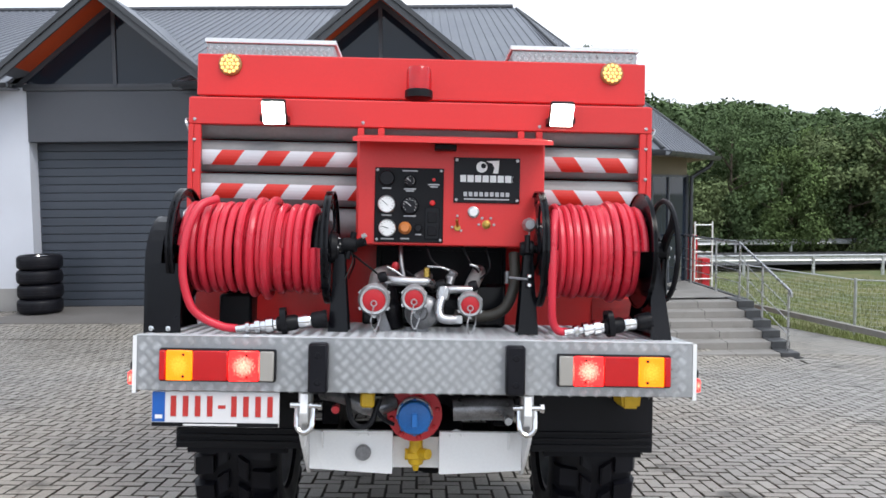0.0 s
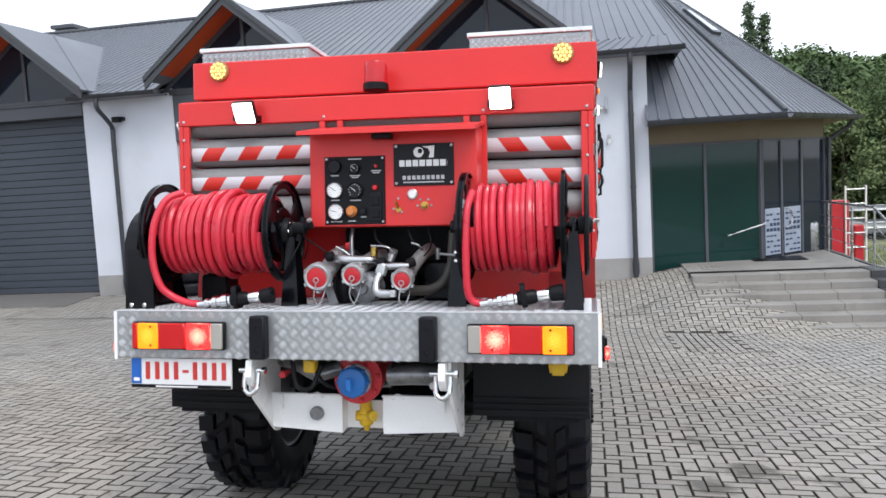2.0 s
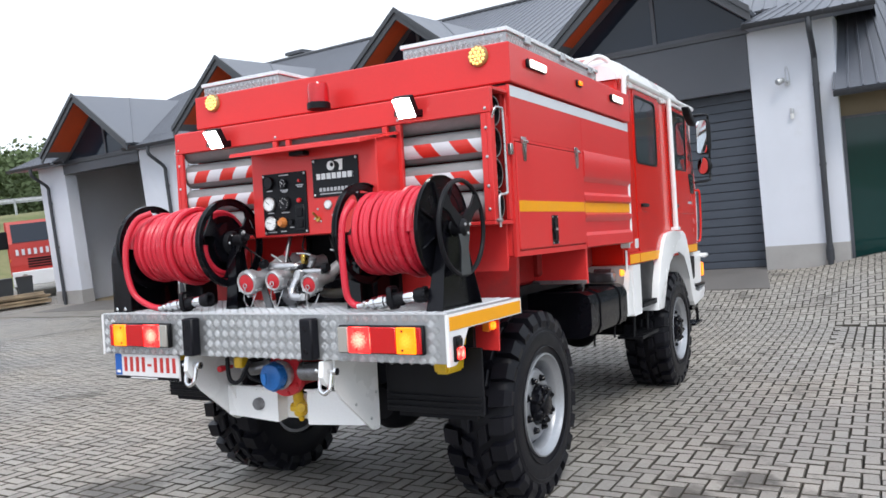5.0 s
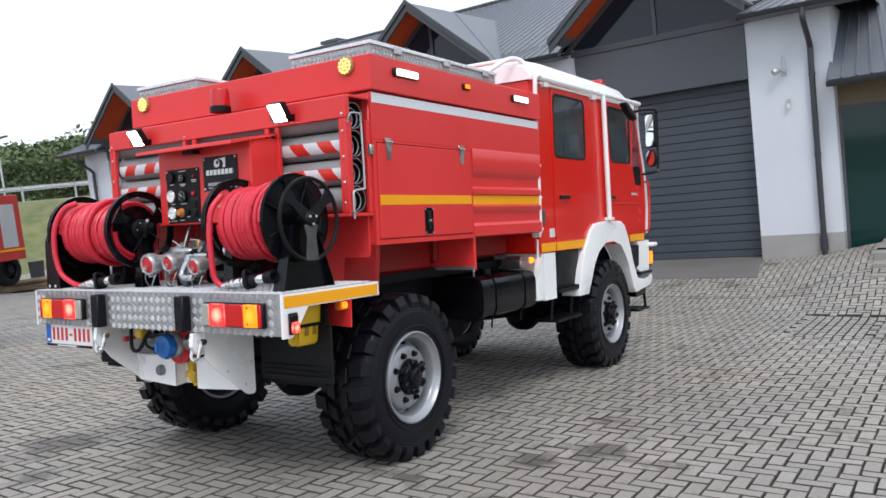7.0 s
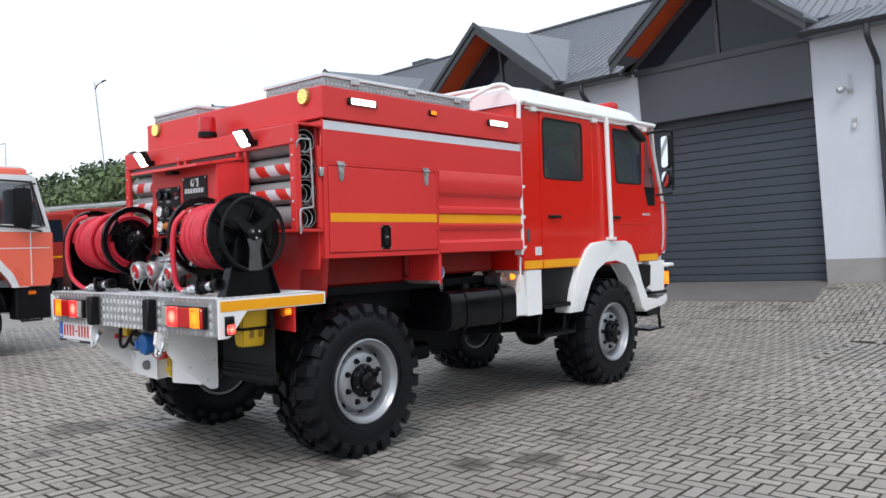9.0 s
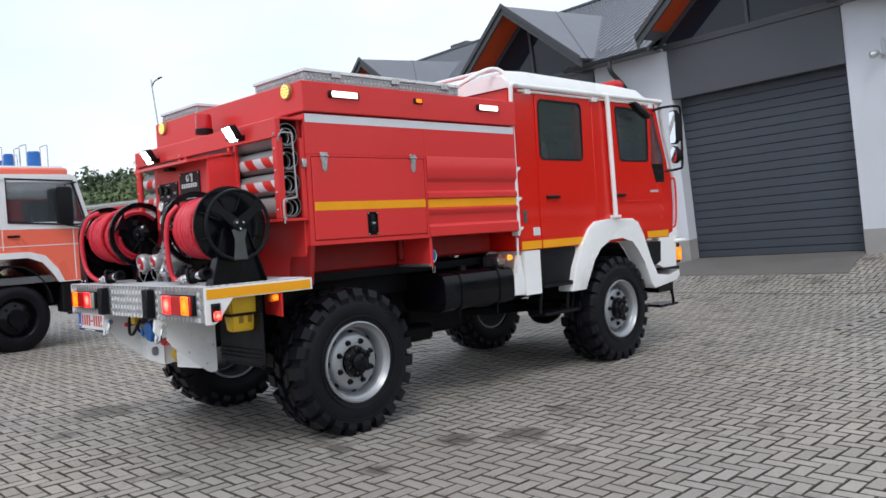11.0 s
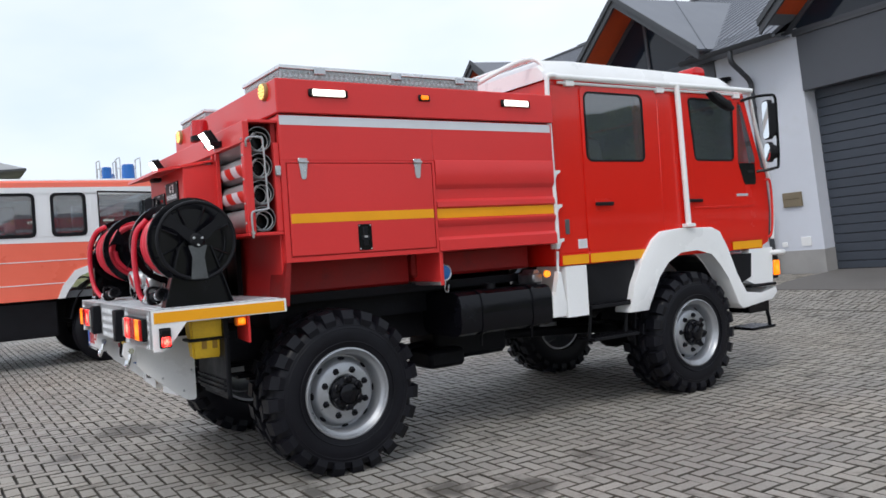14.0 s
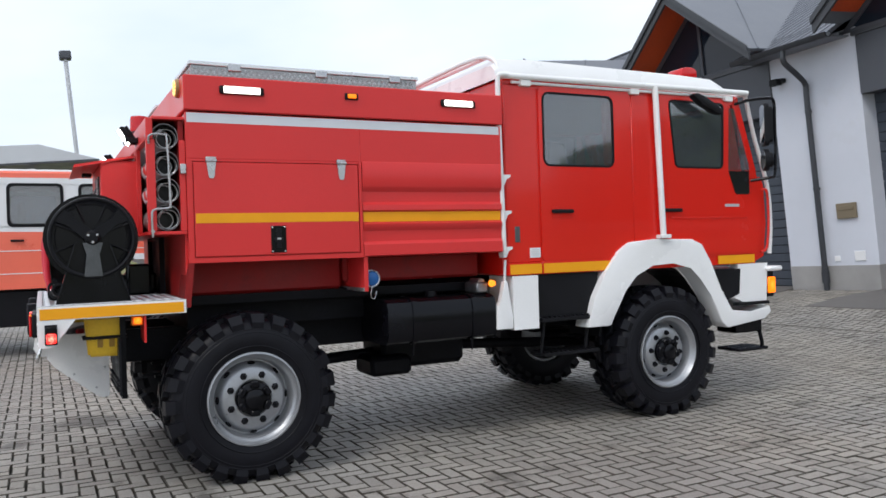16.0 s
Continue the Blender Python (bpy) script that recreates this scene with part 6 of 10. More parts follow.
    if left:
        # swivel and drive gear on the inner side
        bm = bmesh.new()
        lathe(bm, [(0.03, 0.04), (0.06, 0.036), (0.07, 0.016), (0.07, -0.01)], (x1, yc, zc), (d, 0, 0), 20)
        cyl(bm, (x1, yc, zc), (x1 + d * 0.09, yc, zc), 0.02, 12)
        hb = part("drive_hub", bm, BLACK_PL, rl, "black drive hub")
        bolts(hb, [(x1 + d * 0.036, yc + 0.046 * math.cos(radians(a)), zc + 0.046 * math.sin(radians(a))) for a in range(0, 360, 60)], (d, 0, 0), 0.007, 0.006, STEEL)
        bm = bmesh.new()
        sx = x1 + d * 0.085
        lathe(bm, [(0, 0.035), (0.026, 0.034), (0.034, 0.026), (0.034, -0.03), (0.02, -0.036)], (sx, yc - 0.01, zc + 0.012), (d, 0, 0), 14)
        cyl(bm, (sx, yc - 0.01, zc + 0.01), (sx + d * 0.07, yc - 0.03, zc + 0.03), 0.02, 12)
        cyl(bm, (sx - d * 0.01, yc - 0.02, zc - 0.05), (sx + d * 0.02, yc - 0.01, zc + 0.07), 0.014, 10)
        for q in (-0.07, 0.05):
            tube(bm, smooth_pts([(sx, yc, zc), (sx + d * 0.02, yc + q, zc - 0.06), (sx - d * 0.01, yc + q * 1.6, zc - 0.14)], 5), 0.0035, 6)
        part("swivel_joint", bm, BLACK_PL, rl, "dark swivel joint with cables")
        bm = bmesh.new()
        lathe(bm, [(0, 0.02), (0.009, 0.018), (0.011, 0.0)], (sx + d * 0.06, yc - 0.05, zc + 0.05), (d, -0.4, 0.5), 10)
        part("grease_cap", bm, GALV, rl, "pale grease cap")
        bm = bmesh.new()
        prism(bm, circle(0.16), "x", x1 - d * 0.045, x1 - d * 0.04)
        part("drum_end", bm, BLACK, rl, "black drum end plate")
        return
    # hand wheel
    hx, rw = hand, 0.228
    bm = bmesh.new()
    tube(bm, ring_pts((hx, yc, zc), (1, 0, 0), rw, 40), 0.012, 8, closed=True)
    sg = 1 if hx > (x0 + x1) / 2 else -1
    for k, a in enumerate((270, 38, 142)):
        a = radians(a)
        prism(bm, [(yc + math.cos(a + q) * r, zc + math.sin(a + q) * r) for q, r in ((-0.75, 0.05), (-0.16, 0.15), (-0.2, rw), (0.2, rw), (0.16, 0.15), (0.75, 0.05))], "x", hx - 0.007, hx + 0.007)
    lathe(bm, [(0, 0.03), (0.03, 0.028), (0.045, 0.01), (0.045, -0.04)], (hx, yc, zc), (sg, 0, 0), 18)
    cyl(bm, (hx, yc, zc), (hx - sg * 0.1, yc, zc), 0.02, 10)
    hw = part("hand_wheel", bm, BLACK_PL, rl, "black three-spoke hand wheel")
    bolts(hw, [(hx + sg * 0.03, yc + 0.028 * math.cos(radians(a)), zc + 0.028 * math.sin(radians(a))) for a in (30, 150, 270)], (sg, 0, 0), 0.008, 0.006, GALV)
    if name_side == "right":
        bm = bmesh.new()
        prism(bm, [(yc - 0.055, zc - 0.03), (yc + 0.055, zc - 0.03), (yc + 0.035, zc - 0.1), (yc + 0.05, zc - rw), (yc - 0.05, zc - rw), (yc - 0.035, zc - 0.1)], "x", hx + sg * 0.008, hx + sg * 0.012)
        part("spoke_plate", bm, SILVER_DARK, hw, "grey worn spoke plate")
    # swivel on the inner side
    bm = bmesh.new()
    gx = x1 + d * 0.05
    lathe(bm, [(0, 0.03), (0.03, 0.03), (0.036, 0.0), (0.036, -0.03)], (gx, yc, zc), (d, 0, 0), 16)
    cyl(bm, (gx, yc - 0.04, zc - 0.02), (gx, yc - 0.02, zc + 0.06), 0.013, 10)
    part("swivel_joint", bm, BLACK_PL, rl, "dark swivel joint")
    bolts(rl, [(x1 + d * 0.045, yc - 0.07, z) for z in (1.43, 1.47)], (0, -1, 0), 0.012, 0.01, CHROME)
    bm = bmesh.new()
    cyl(bm, (x1 + d * 0.05, yc - 0.06, 1.455), (x1 + d * 0.14, yc - 0.03, 1.462), 0.007, 8)
    cyl(bm, (x1 + d * 0.14, yc - 0.03, 1.435), (x1 + d * 0.14, yc - 0.03, 1.49), 0.011, 10)
    part("brake_handle", bm, WORN_STEEL, rl, "small steel reel brake handle")


SILVER_DARK = mat("worn_grey_metal", (0.09, 0.095, 0.10), 0.4, metal=0.4, var=0.2, big=8, fine=80, bump=0.05)
reel(-1.045, -0.4, 15, -0.365, "left")
reel(1.0, 0.535, 12, 1.105, "right")


def left_cover():
    prof = [(0.08, 1.206), (0.08, 1.5)] + [(0.3 - 0.22 * math.cos(radians(q)), 1.5 + 0.21 * math.sin(radians(q))) for q in range(10, 171, 16)] + [(0.52, 1.5), (0.52, 1.206)]
    bm = bmesh.new()
    prism(bm, prof, "x", -1.152, -1.138)
    guard = part("reel_guard", bm, BLACK, truck, "black rounded reel guard")
    # folded front and top of the guard
    bm = bmesh.new()
    inner = [(0.3 + (y - 0.3) * 0.95, z - (0.012 if z > 1.3 else 0.0)) for y, z in prof]
    for i in range(len(prof) - 1):
        (y0, z0), (y1, z1), (v0, w0), (v1, w1) = prof[i], prof[i + 1], inner[i], inner[i + 1]
        wide = -1.0 if i == 0 else -1.085
        add_faces(bm, [(x, y, z) for x in (-1.138, wide) for y, z in ((y0, z0), (y1, z1), (v1, w1), (v0, w0))], [(0, 1, 2, 3), (4, 5, 6, 7), (0, 1, 5, 4), (1, 2, 6, 5), (2, 3, 7, 6), (3, 0, 4, 7)])
    part("folded_edge", bm, BLACK, guard, smooth=False)
    bolts(guard, [(-1.05, 0.08, 1.225), (-1.12, 0.08, 1.225)], (0, -1, 0), 0.012, 0.008, CHROME)
    bm = bmesh.new()
    box(bm, -0.925, -0.775, 0.42, 0.56, 1.206, 1.36, 0.012)
    box(bm, -0.905, -0.795, 0.44, 0.54, 1.36, 1.39, 0.01)
    part("rewind_motor", bm, BLACK_PL, truck, "black rewind motor box under the reel")


left_cover()


def branch_pipe(x, y, z, ang, tilt):
    """A shut-off nozzle, its butt at -x and its tip raised by tilt degrees."""
    m = Matrix.Translation((x, y, z)) @ Matrix.Rotation(radians(ang), 4, "Z") @ Matrix.Rotation(radians(-tilt), 4, "Y")
    c, ax = m @ Vector((0, 0, 0)), m.to_3x3() @ Vector((1, 0, 0))
    bm = bmesh.new()
    lathe(bm, [(0, -0.19), (0.015, -0.19), (0.016, -0.15), (0.024, -0.148), (0.025, -0.132), (0.017, -0.128), (0.018, -0.112), (0.031, -0.108), (0.033, -0.088), (0.026, -0.084), (0.027, -0.066), (0.034, -0.062), (0.034, -0.034), (0.028, -0.03), (0.026, -0.018)], c, ax, 18)
    for q in (-1, 1):
        box(bm, -0.148, -0.128, q * 0.02 - 0.006, q * 0.02 + 0.006, -0.01, 0.01, 0.002, m=m)
    ob = part("branch_pipe", bm, CHROME, truck, "black and chrome branch pipe nozzle lying on the platform")
    bm = bmesh.new()
    lathe(bm, [(0.026, -0.02), (0.033, -0.012), (0.034, 0.06), (0.028, 0.07), (0.026, 0.075)], c, ax, 18)
    part("grip", bm, BLACK_PL, ob, "black rubber grip")
    bm = bmesh.new()
    lathe(bm, [(0.026, 0.072), (0.029, 0.078), (0.029, 0.122), (0.025, 0.128)], c, ax, 18)
    part("nozzle_collar", bm, CHROME, ob, "chrome nozzle collar")
    bm = bmesh.new()
    lathe(bm, [(0.024, 0.126), (0.033, 0.132), (0.037, 0.15), (0.037, 0.186), (0.032, 0.192), (0.024, 0.19), (0.019, 0.165), (0, 0.16)], c, ax, 18)
    for k in range(12):
        box(bm, 0.176, 0.194, -0.004, 0.004, 0.03, 0.039, m=m @ Matrix.Rotation(radians(30 * k), 4, "X"))
    part("nozzle_head", bm, BLACK_PL, ob, "black toothed nozzle head")
    bm = bmesh.new()
    tmp = bmesh.new()
    ring_plate(tmp, rounded(-0.042, 0.042, -0.045, 0.068, 0.03, 4), rounded(-0.03, 0.03, -0.034, 0.054, 0.024, 4), "x", 0.0, 0.024)
    merge(bm, tmp, m)
    part("shut_off_handle", bm, BLACK_PL, ob, "black bail shut-off handle")


branch_pipe(-0.58, 0.1, 1.252, 4, 7)
branch_pipe(0.81, 0.1, 1.262, 5, 8)


# ---- tank body with lockers
def body():
    bm = bmesh.new()
    box(bm, -1.13, 1.13, 0.84, 3.09, 1.42, 2.35, 0.01)
    bd = part("tank_body", bm, RED, truck, "red painted steel superstructure")
    bm = bmesh.new()
    box(bm, -1.165, 1.165, 0.83, 3.1, 2.362, 2.578, 0.006)
    deck = part("upper_deck", bm, RED, truck, "red upper deck box", smooth=False)
    # black slab fills the gap below the deck as its shade
    bm = bmesh.new()
    box(bm, -1.12, 1.12, 0.86, 3.08, 2.352, 2.363)
    part("deck_gap", bm, BLACK, deck, smooth=False)
    for s in (-1, 1):
        # rear locker side with its lifting door
        bm = bmesh.new()
        box(bm, *sorted((s * 1.13, s * 1.15)), 0.838, 1.975, 2.065, 2.352, 0.003)
        box(bm, *sorted((s * 1.13, s * 1.15)), 1.975, 3.085, 2.065, 2.352, 0.003)
        ring_plate(bm, [(0.838, 1.42), (1.98, 1.42), (1.98, 2.065), (0.838, 2.065)], [(0.872, 1.45), (1.96, 1.45), (1.96, 2.05), (0.872, 2.05)], "x", s * 1.13, s * 1.15)
        part("side_panel", bm, RED, bd, smooth=False)
        bm = bmesh.new()
        box(bm, *sorted((s * 1.13, s * 1.156)), 0.879, 1.953, 1.457, 2.043, 0.004)
        hatch = part("locker_door", bm, RED, truck, "red locker door with two hinges and a black latch", smooth=False)
        for y in (0.985, 1.835):
            bm = bmesh.new()
            box(bm, *sorted((s * 1.152, s * 1.162)), y - 0.032, y + 0.032, 2.05, 2.078, 0.003)
            prism(bm, [(y - 0.03, 2.052), (y + 0.03, 2.052), (y + 0.018, 1.955), (y + 0.012, 1.943), (y - 0.012, 1.943), (y - 0.018, 1.955)], "x", s * 1.156, s * 1.163)
            cyl(bm, (s * 1.165, y - 0.034, 2.052), (s * 1.165, y + 0.034, 2.052), 0.009, 10)
            part("hinge", bm, STEEL, hatch, "steel strap hinge")
        bm = bmesh.new()
        box(bm, *sorted((s * 1.156, s * 1.16)), 1.347, 1.447, 1.47, 1.643, 0.002)
        lt = part("latch_plate", bm, BLACK, hatch, "black latch recess")
        bm = bmesh.new()
        box(bm, *sorted((s * 1.16, s * 1.168)), 1.366, 1.428, 1.535, 1.568, 0.003)
        box(bm, *sorted((s * 1.16, s * 1.166)), 1.38, 1.414, 1.5, 1.625, 0.002)
        part("latch", bm, BLACK_PL, lt)
        bm = bmesh.new()
        box(bm, *sorted((s * 1.167, s * 1.173)), 1.384, 1.41, 1.552, 1.566, 0.002)
        part("key_barrel", bm, STEEL, lt)
        bolts(lt, [(s * 1.16, y, z) for y in (1.356, 1.438) for z in (1.479, 1.634)], (s, 0, 0), 0.006, 0.003)
        bm = bmesh.new()
        box(bm, *sorted((s * 1.1562, s * 1.1575)), 0.884, 1.948, 1.665, 1.726)
        pieces("yellow_stripe", bm, YELLOW, hatch, "yellow reflective stripe", smooth=False)
        bm = bmesh.new()
        box(bm, *sorted((s * 1.1502, s * 1.1515)), 0.846, 3.07, 2.288, 2.347)
        part("silver_stripe", bm, REFL_WHITE, bd, "silver reflective stripe", smooth=False)
        # pressed tank side
        bm = bmesh.new()
        prof = [(1.152, 2.07), (1.158, 2.06), (1.156, 1.905), (1.15, 1.89), (1.112, 1.845), (1.112, 1.815), (1.15, 1.775), (1.152, 1.74), (1.132, 1.728), (1.132, 1.658), (1.152, 1.646), (1.15, 1.62), (1.112, 1.578), (1.112, 1.548), (1.15, 1.505), (1.152, 1.43), (1.12, 1.42), (1.10, 1.42), (1.10, 2.07)]
        tmp = bmesh.new()
        prism(tmp, [(s * a, b) for a, b in prof], "y", 1.985, 3.078)
        merge(bm, tmp)
        part("pressed_side", bm, RED, bd, "red pressed panel with horizontal swages")
        bm = bmesh.new()
        box(bm, *sorted((s * 1.1325, s * 1.1345)), 1.99, 3.075, 1.66, 1.727)
        pieces("yellow_stripe", bm, YELLOW, bd, "yellow reflective stripe", smooth=False)
        # strip lamps on the deck
        for y in (1.185, 2.725):
            bm = bmesh.new()
            box(bm, *sorted((s * 1.165, s * 1.185)), y - 0.14, y + 0.14, 2.468, 2.52, 0.008)
            lamp = part("scene_lamp", bm, BLACK_PL, truck, "lit LED strip lamp")
            bm = bmesh.new()
            box(bm, *sorted((s * 1.18, s * 1.195)), y - 0.115, y + 0.115, 2.472, 2.516, 0.006)
            part("led_face", bm, LIT_STRIP, lamp)
        bm = bmesh.new()
        box(bm, *sorted((s * 1.165, s * 1.178)), 1.87, 1.965, 2.478, 2.522, 0.005)
        lamp = part("marker_lamp", bm, BLACK_PL, truck, "small amber marker lamp")
        bm = bmesh.new()
        box(bm, *sorted((s * 1.178, s * 1.19)), 1.888, 1.948, 2.486, 2.516, 0.005)
        part("lens", bm, LIT_AMBER, lamp)
        # tread plate box on top
        xa, xb = sorted((s * 0.47, s * 1.13))
        bm = bmesh.new()
        box(bm, xa, xb, 0.885, 2.42, 2.578, 2.648, 0.004)
        tb = part("roof_box", bm, ALU, truck, "aluminium tread plate box on the deck", smooth=False)
        bm = bmesh.new()
        box(bm, xa - 0.012, xb + 0.012, 0.872, 2.43, 2.648, 2.672, 0.003)
        part("lid", bm, ALU_BAR, tb, smooth=False)
        bm = bmesh.new()
        tread(bm, (xb if s > 0 else xa, 0.88, 2.58), (0, 1, 0), (0, 0, 1), (s, 0, 0), 1.53, 0.068, 0.036)
        tread(bm, (xa, 0.885, 2.58), (1, 0, 0), (0, 0, 1), (0, -1, 0), xb - xa, 0.068, 0.036)
        tagged(part("tread_relief", bm, ALU_BAR, tb, smooth=False), kind="stuff")
        bm = bmesh.new()
        for y in (1.15, 1.72, 2.25):
            box(bm, *sorted((s * 1.13, s * 1.15)), y - 0.04, y + 0.04, 2.62, 2.664, 0.004)
        pieces("lid_hinge", bm, STEEL, tb, smooth=False)
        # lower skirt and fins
        # skirt plate in darkened red, the body's shade painted in
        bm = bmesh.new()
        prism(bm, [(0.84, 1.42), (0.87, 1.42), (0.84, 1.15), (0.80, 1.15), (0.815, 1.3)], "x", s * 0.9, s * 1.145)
        part("skirt_plate", bm, RED_SHADE, bd, smooth=False)
        bm = bmesh.new()
        box(bm, *sorted((s * 0.62, s * 1.138)), 1.985, 2.015, 1.185, 1.43, 0.004)
        sk = part("cross_plate", bm, RED, bd, "red painted cross plate under the tank", smooth=False)
        bm = bmesh.new()
        box(bm, *sorted((s * 0.62, s * 1.136)), 1.976, 1.985, 1.187, 1.212, 0.002)
        strip = part("edge_strip", bm, ALU, sk, "riveted aluminium edge strip", smooth=False)
        bolts(strip, [(s * (0.68 + 0.105 * k), 1.976, 1.2) for k in range(5)], (0, -1, 0), 0.006, 0.004, WORN_STEEL, "rivet")
    # lower tank in darkened red: shade under the body is in the colour
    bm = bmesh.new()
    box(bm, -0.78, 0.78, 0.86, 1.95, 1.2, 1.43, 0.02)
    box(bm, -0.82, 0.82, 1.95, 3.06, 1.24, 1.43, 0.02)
    part("lower_tank", bm, RED_SHADE, bd, "red lower tank with its shade put into the paint", smooth=False)
    bm = bmesh.new()
    box(bm, -1.1, 1.1, 0.825, 0.85, 1.15, 1.62, 0.004)
    part("rear_bulkhead", bm, RED, bd, "red painted bulkhead behind the reels", smooth=False)
    bm = bmesh.new()
    lathe(bm, [(0, 0.03), (0.035, 0.03), (0.05, 0.02), (0.052, 0.0)], (1.04, 2.07, 1.27), (1, 0, 0), 20)
    bl = part("air_inlet", bm, BLUE, truck, "blue capped air inlet")
    bm = bmesh.new()
    tube(bm, ring_pts((1.055, 2.07, 1.27), (1, 0, 0), 0.057, 24), 0.006, 6, closed=True)
    tube(bm, smooth_pts([(1.08, 2.06, 1.21), (1.08, 2.05, 1.15), (1.07, 2.08, 1.13), (1.06, 2.1, 1.18)], 6), 0.004, 6)
    part("ring", bm, STEEL, bl)


body()


# ---- chassis
def chassis():
    bm = bmesh.new()
    for s in (-1, 1):
        box(bm, *sorted((s * 0.36, s * 0.44)), 0.43, 5.6, 0.76, 0.98, 0.006)
    for y in (1.0, 1.9, 2.9, 3.9, 5.3):
        box(bm, -0.38, 0.38, y - 0.05, y + 0.05, 0.8, 0.94)
    box(bm, -0.8, 0.8, 0.9, 3.05, 1.14, 1.2)
    box(bm, -0.62, 0.62, 0.9, 3.0, 0.97, 1.16)
    ch = part("chassis_frame", bm, FRAME, truck, "black ladder chassis", smooth=False)
    for y in (1.22, 4.70):
        bm = bmesh.new()
        cyl(bm, (-0.7, y, 0.54), (0.7, y, 0.54), 0.075, 14)
        lathe(bm, [(0, -0.2), (0.1, -0.19), (0.18, -0.1), (0.2, 0), (0.18, 0.1), (0.1, 0.19), (0, 0.2)], (0.08, y, 0.53), (0, 1, 0), 18)
        for s in (-1, 1):
            for k in range(4):
                box(bm, *sorted((s * 0.4, s * 0.48)), y - 0.6 + 0.08 * k, y + 0.6 - 0.08 * k, 0.66 - 0.02 * k, 0.678 - 0.02 * k)
            cyl(bm, (s * 0.5, y + 0.12, 0.5), (s * 0.47, y + 0.3, 1.0), 0.04, 12)
        part("axle", bm, FRAME, ch, "black drive axle with leaf springs")
    bm = bmesh.new()
    cyl(bm, (0.05, 1.4, 0.57), (0.05, 2.5, 0.62), 0.045, 12)
    cyl(bm, (0.0, 3.2, 0.62), (0.08, 4.5, 0.55), 0.045, 12)
    box(bm, -0.18, 0.28, 2.45, 3.2, 0.5, 0.82, 0.04)
    box(bm, 0.05, 0.42, 2.3, 2.65, 0.47, 0.62, 0.03)
    part("transfer_case", bm, FRAME, ch, "dark transfer case and prop shafts")
    bm = bmesh.new()
    prof = rounded(0.56, 1.09, 0.79, 1.11, 0.075, 2)
    prism(bm, prof, "y", 2.17, 3.04, 0.0)
    tank_ob = part("fuel_tank", bm, BLACK, truck, "black strapped fuel tank")
    for y in (2.38, 2.86):
        bm = bmesh.new()
        prism(bm, rounded(0.552, 1.098, 0.782, 1.118, 0.08, 2), "y", y - 0.02, y + 0.02)
        tube(bm, [(1.04, y, 0.8), (1.03, y, 0.735), (1.03, y, 0.705)], 0.008, 8)
        part("strap", bm, BLACK, tank_ob)
    bm = bmesh.new()
    lathe(bm, [(0, 0.04), (0.04, 0.04), (0.045, 0.0)], (0.85, 2.62, 1.11), (0, 0, 1), 14)
    part("filler_cap", bm, BLACK_PL, tank_ob)
    bm = bmesh.new()
    box(bm, -1.09, -0.56, 2.1, 2.9, 0.8, 1.1, 0.03)
    part("battery_box", bm, BLACK, truck, "black battery box")
    bm = bmesh.new()
    box(bm, 0.82, 1.02, 2.92, 3.02, 1.12, 1.2, 0.012)
    cyl(bm, (0.86, 2.97, 1.2), (1.0, 2.97, 1.2), 0.03, 10)
    part("air_filter", bm, WORN_STEEL, truck, "grey filter unit")
    bm = bmesh.new()
    lathe(bm, [(0, 0.03), (0.022, 0.028), (0.028, 0.0)], (1.05, 3.03, 1.19), (1, 0, 0), 14)
    part("marker_lamp", bm, LENS_AMBER, truck, "lit amber side marker lamp")
    for s in (-1, 1):
        bm = bmesh.new()
        box(bm, *sorted((s * 0.6, s * 1.06)), 0.44, 0.47, 0.62, 1.12)
        part("splash_plate", bm, FRAME, ch, smooth=False)


chassis()


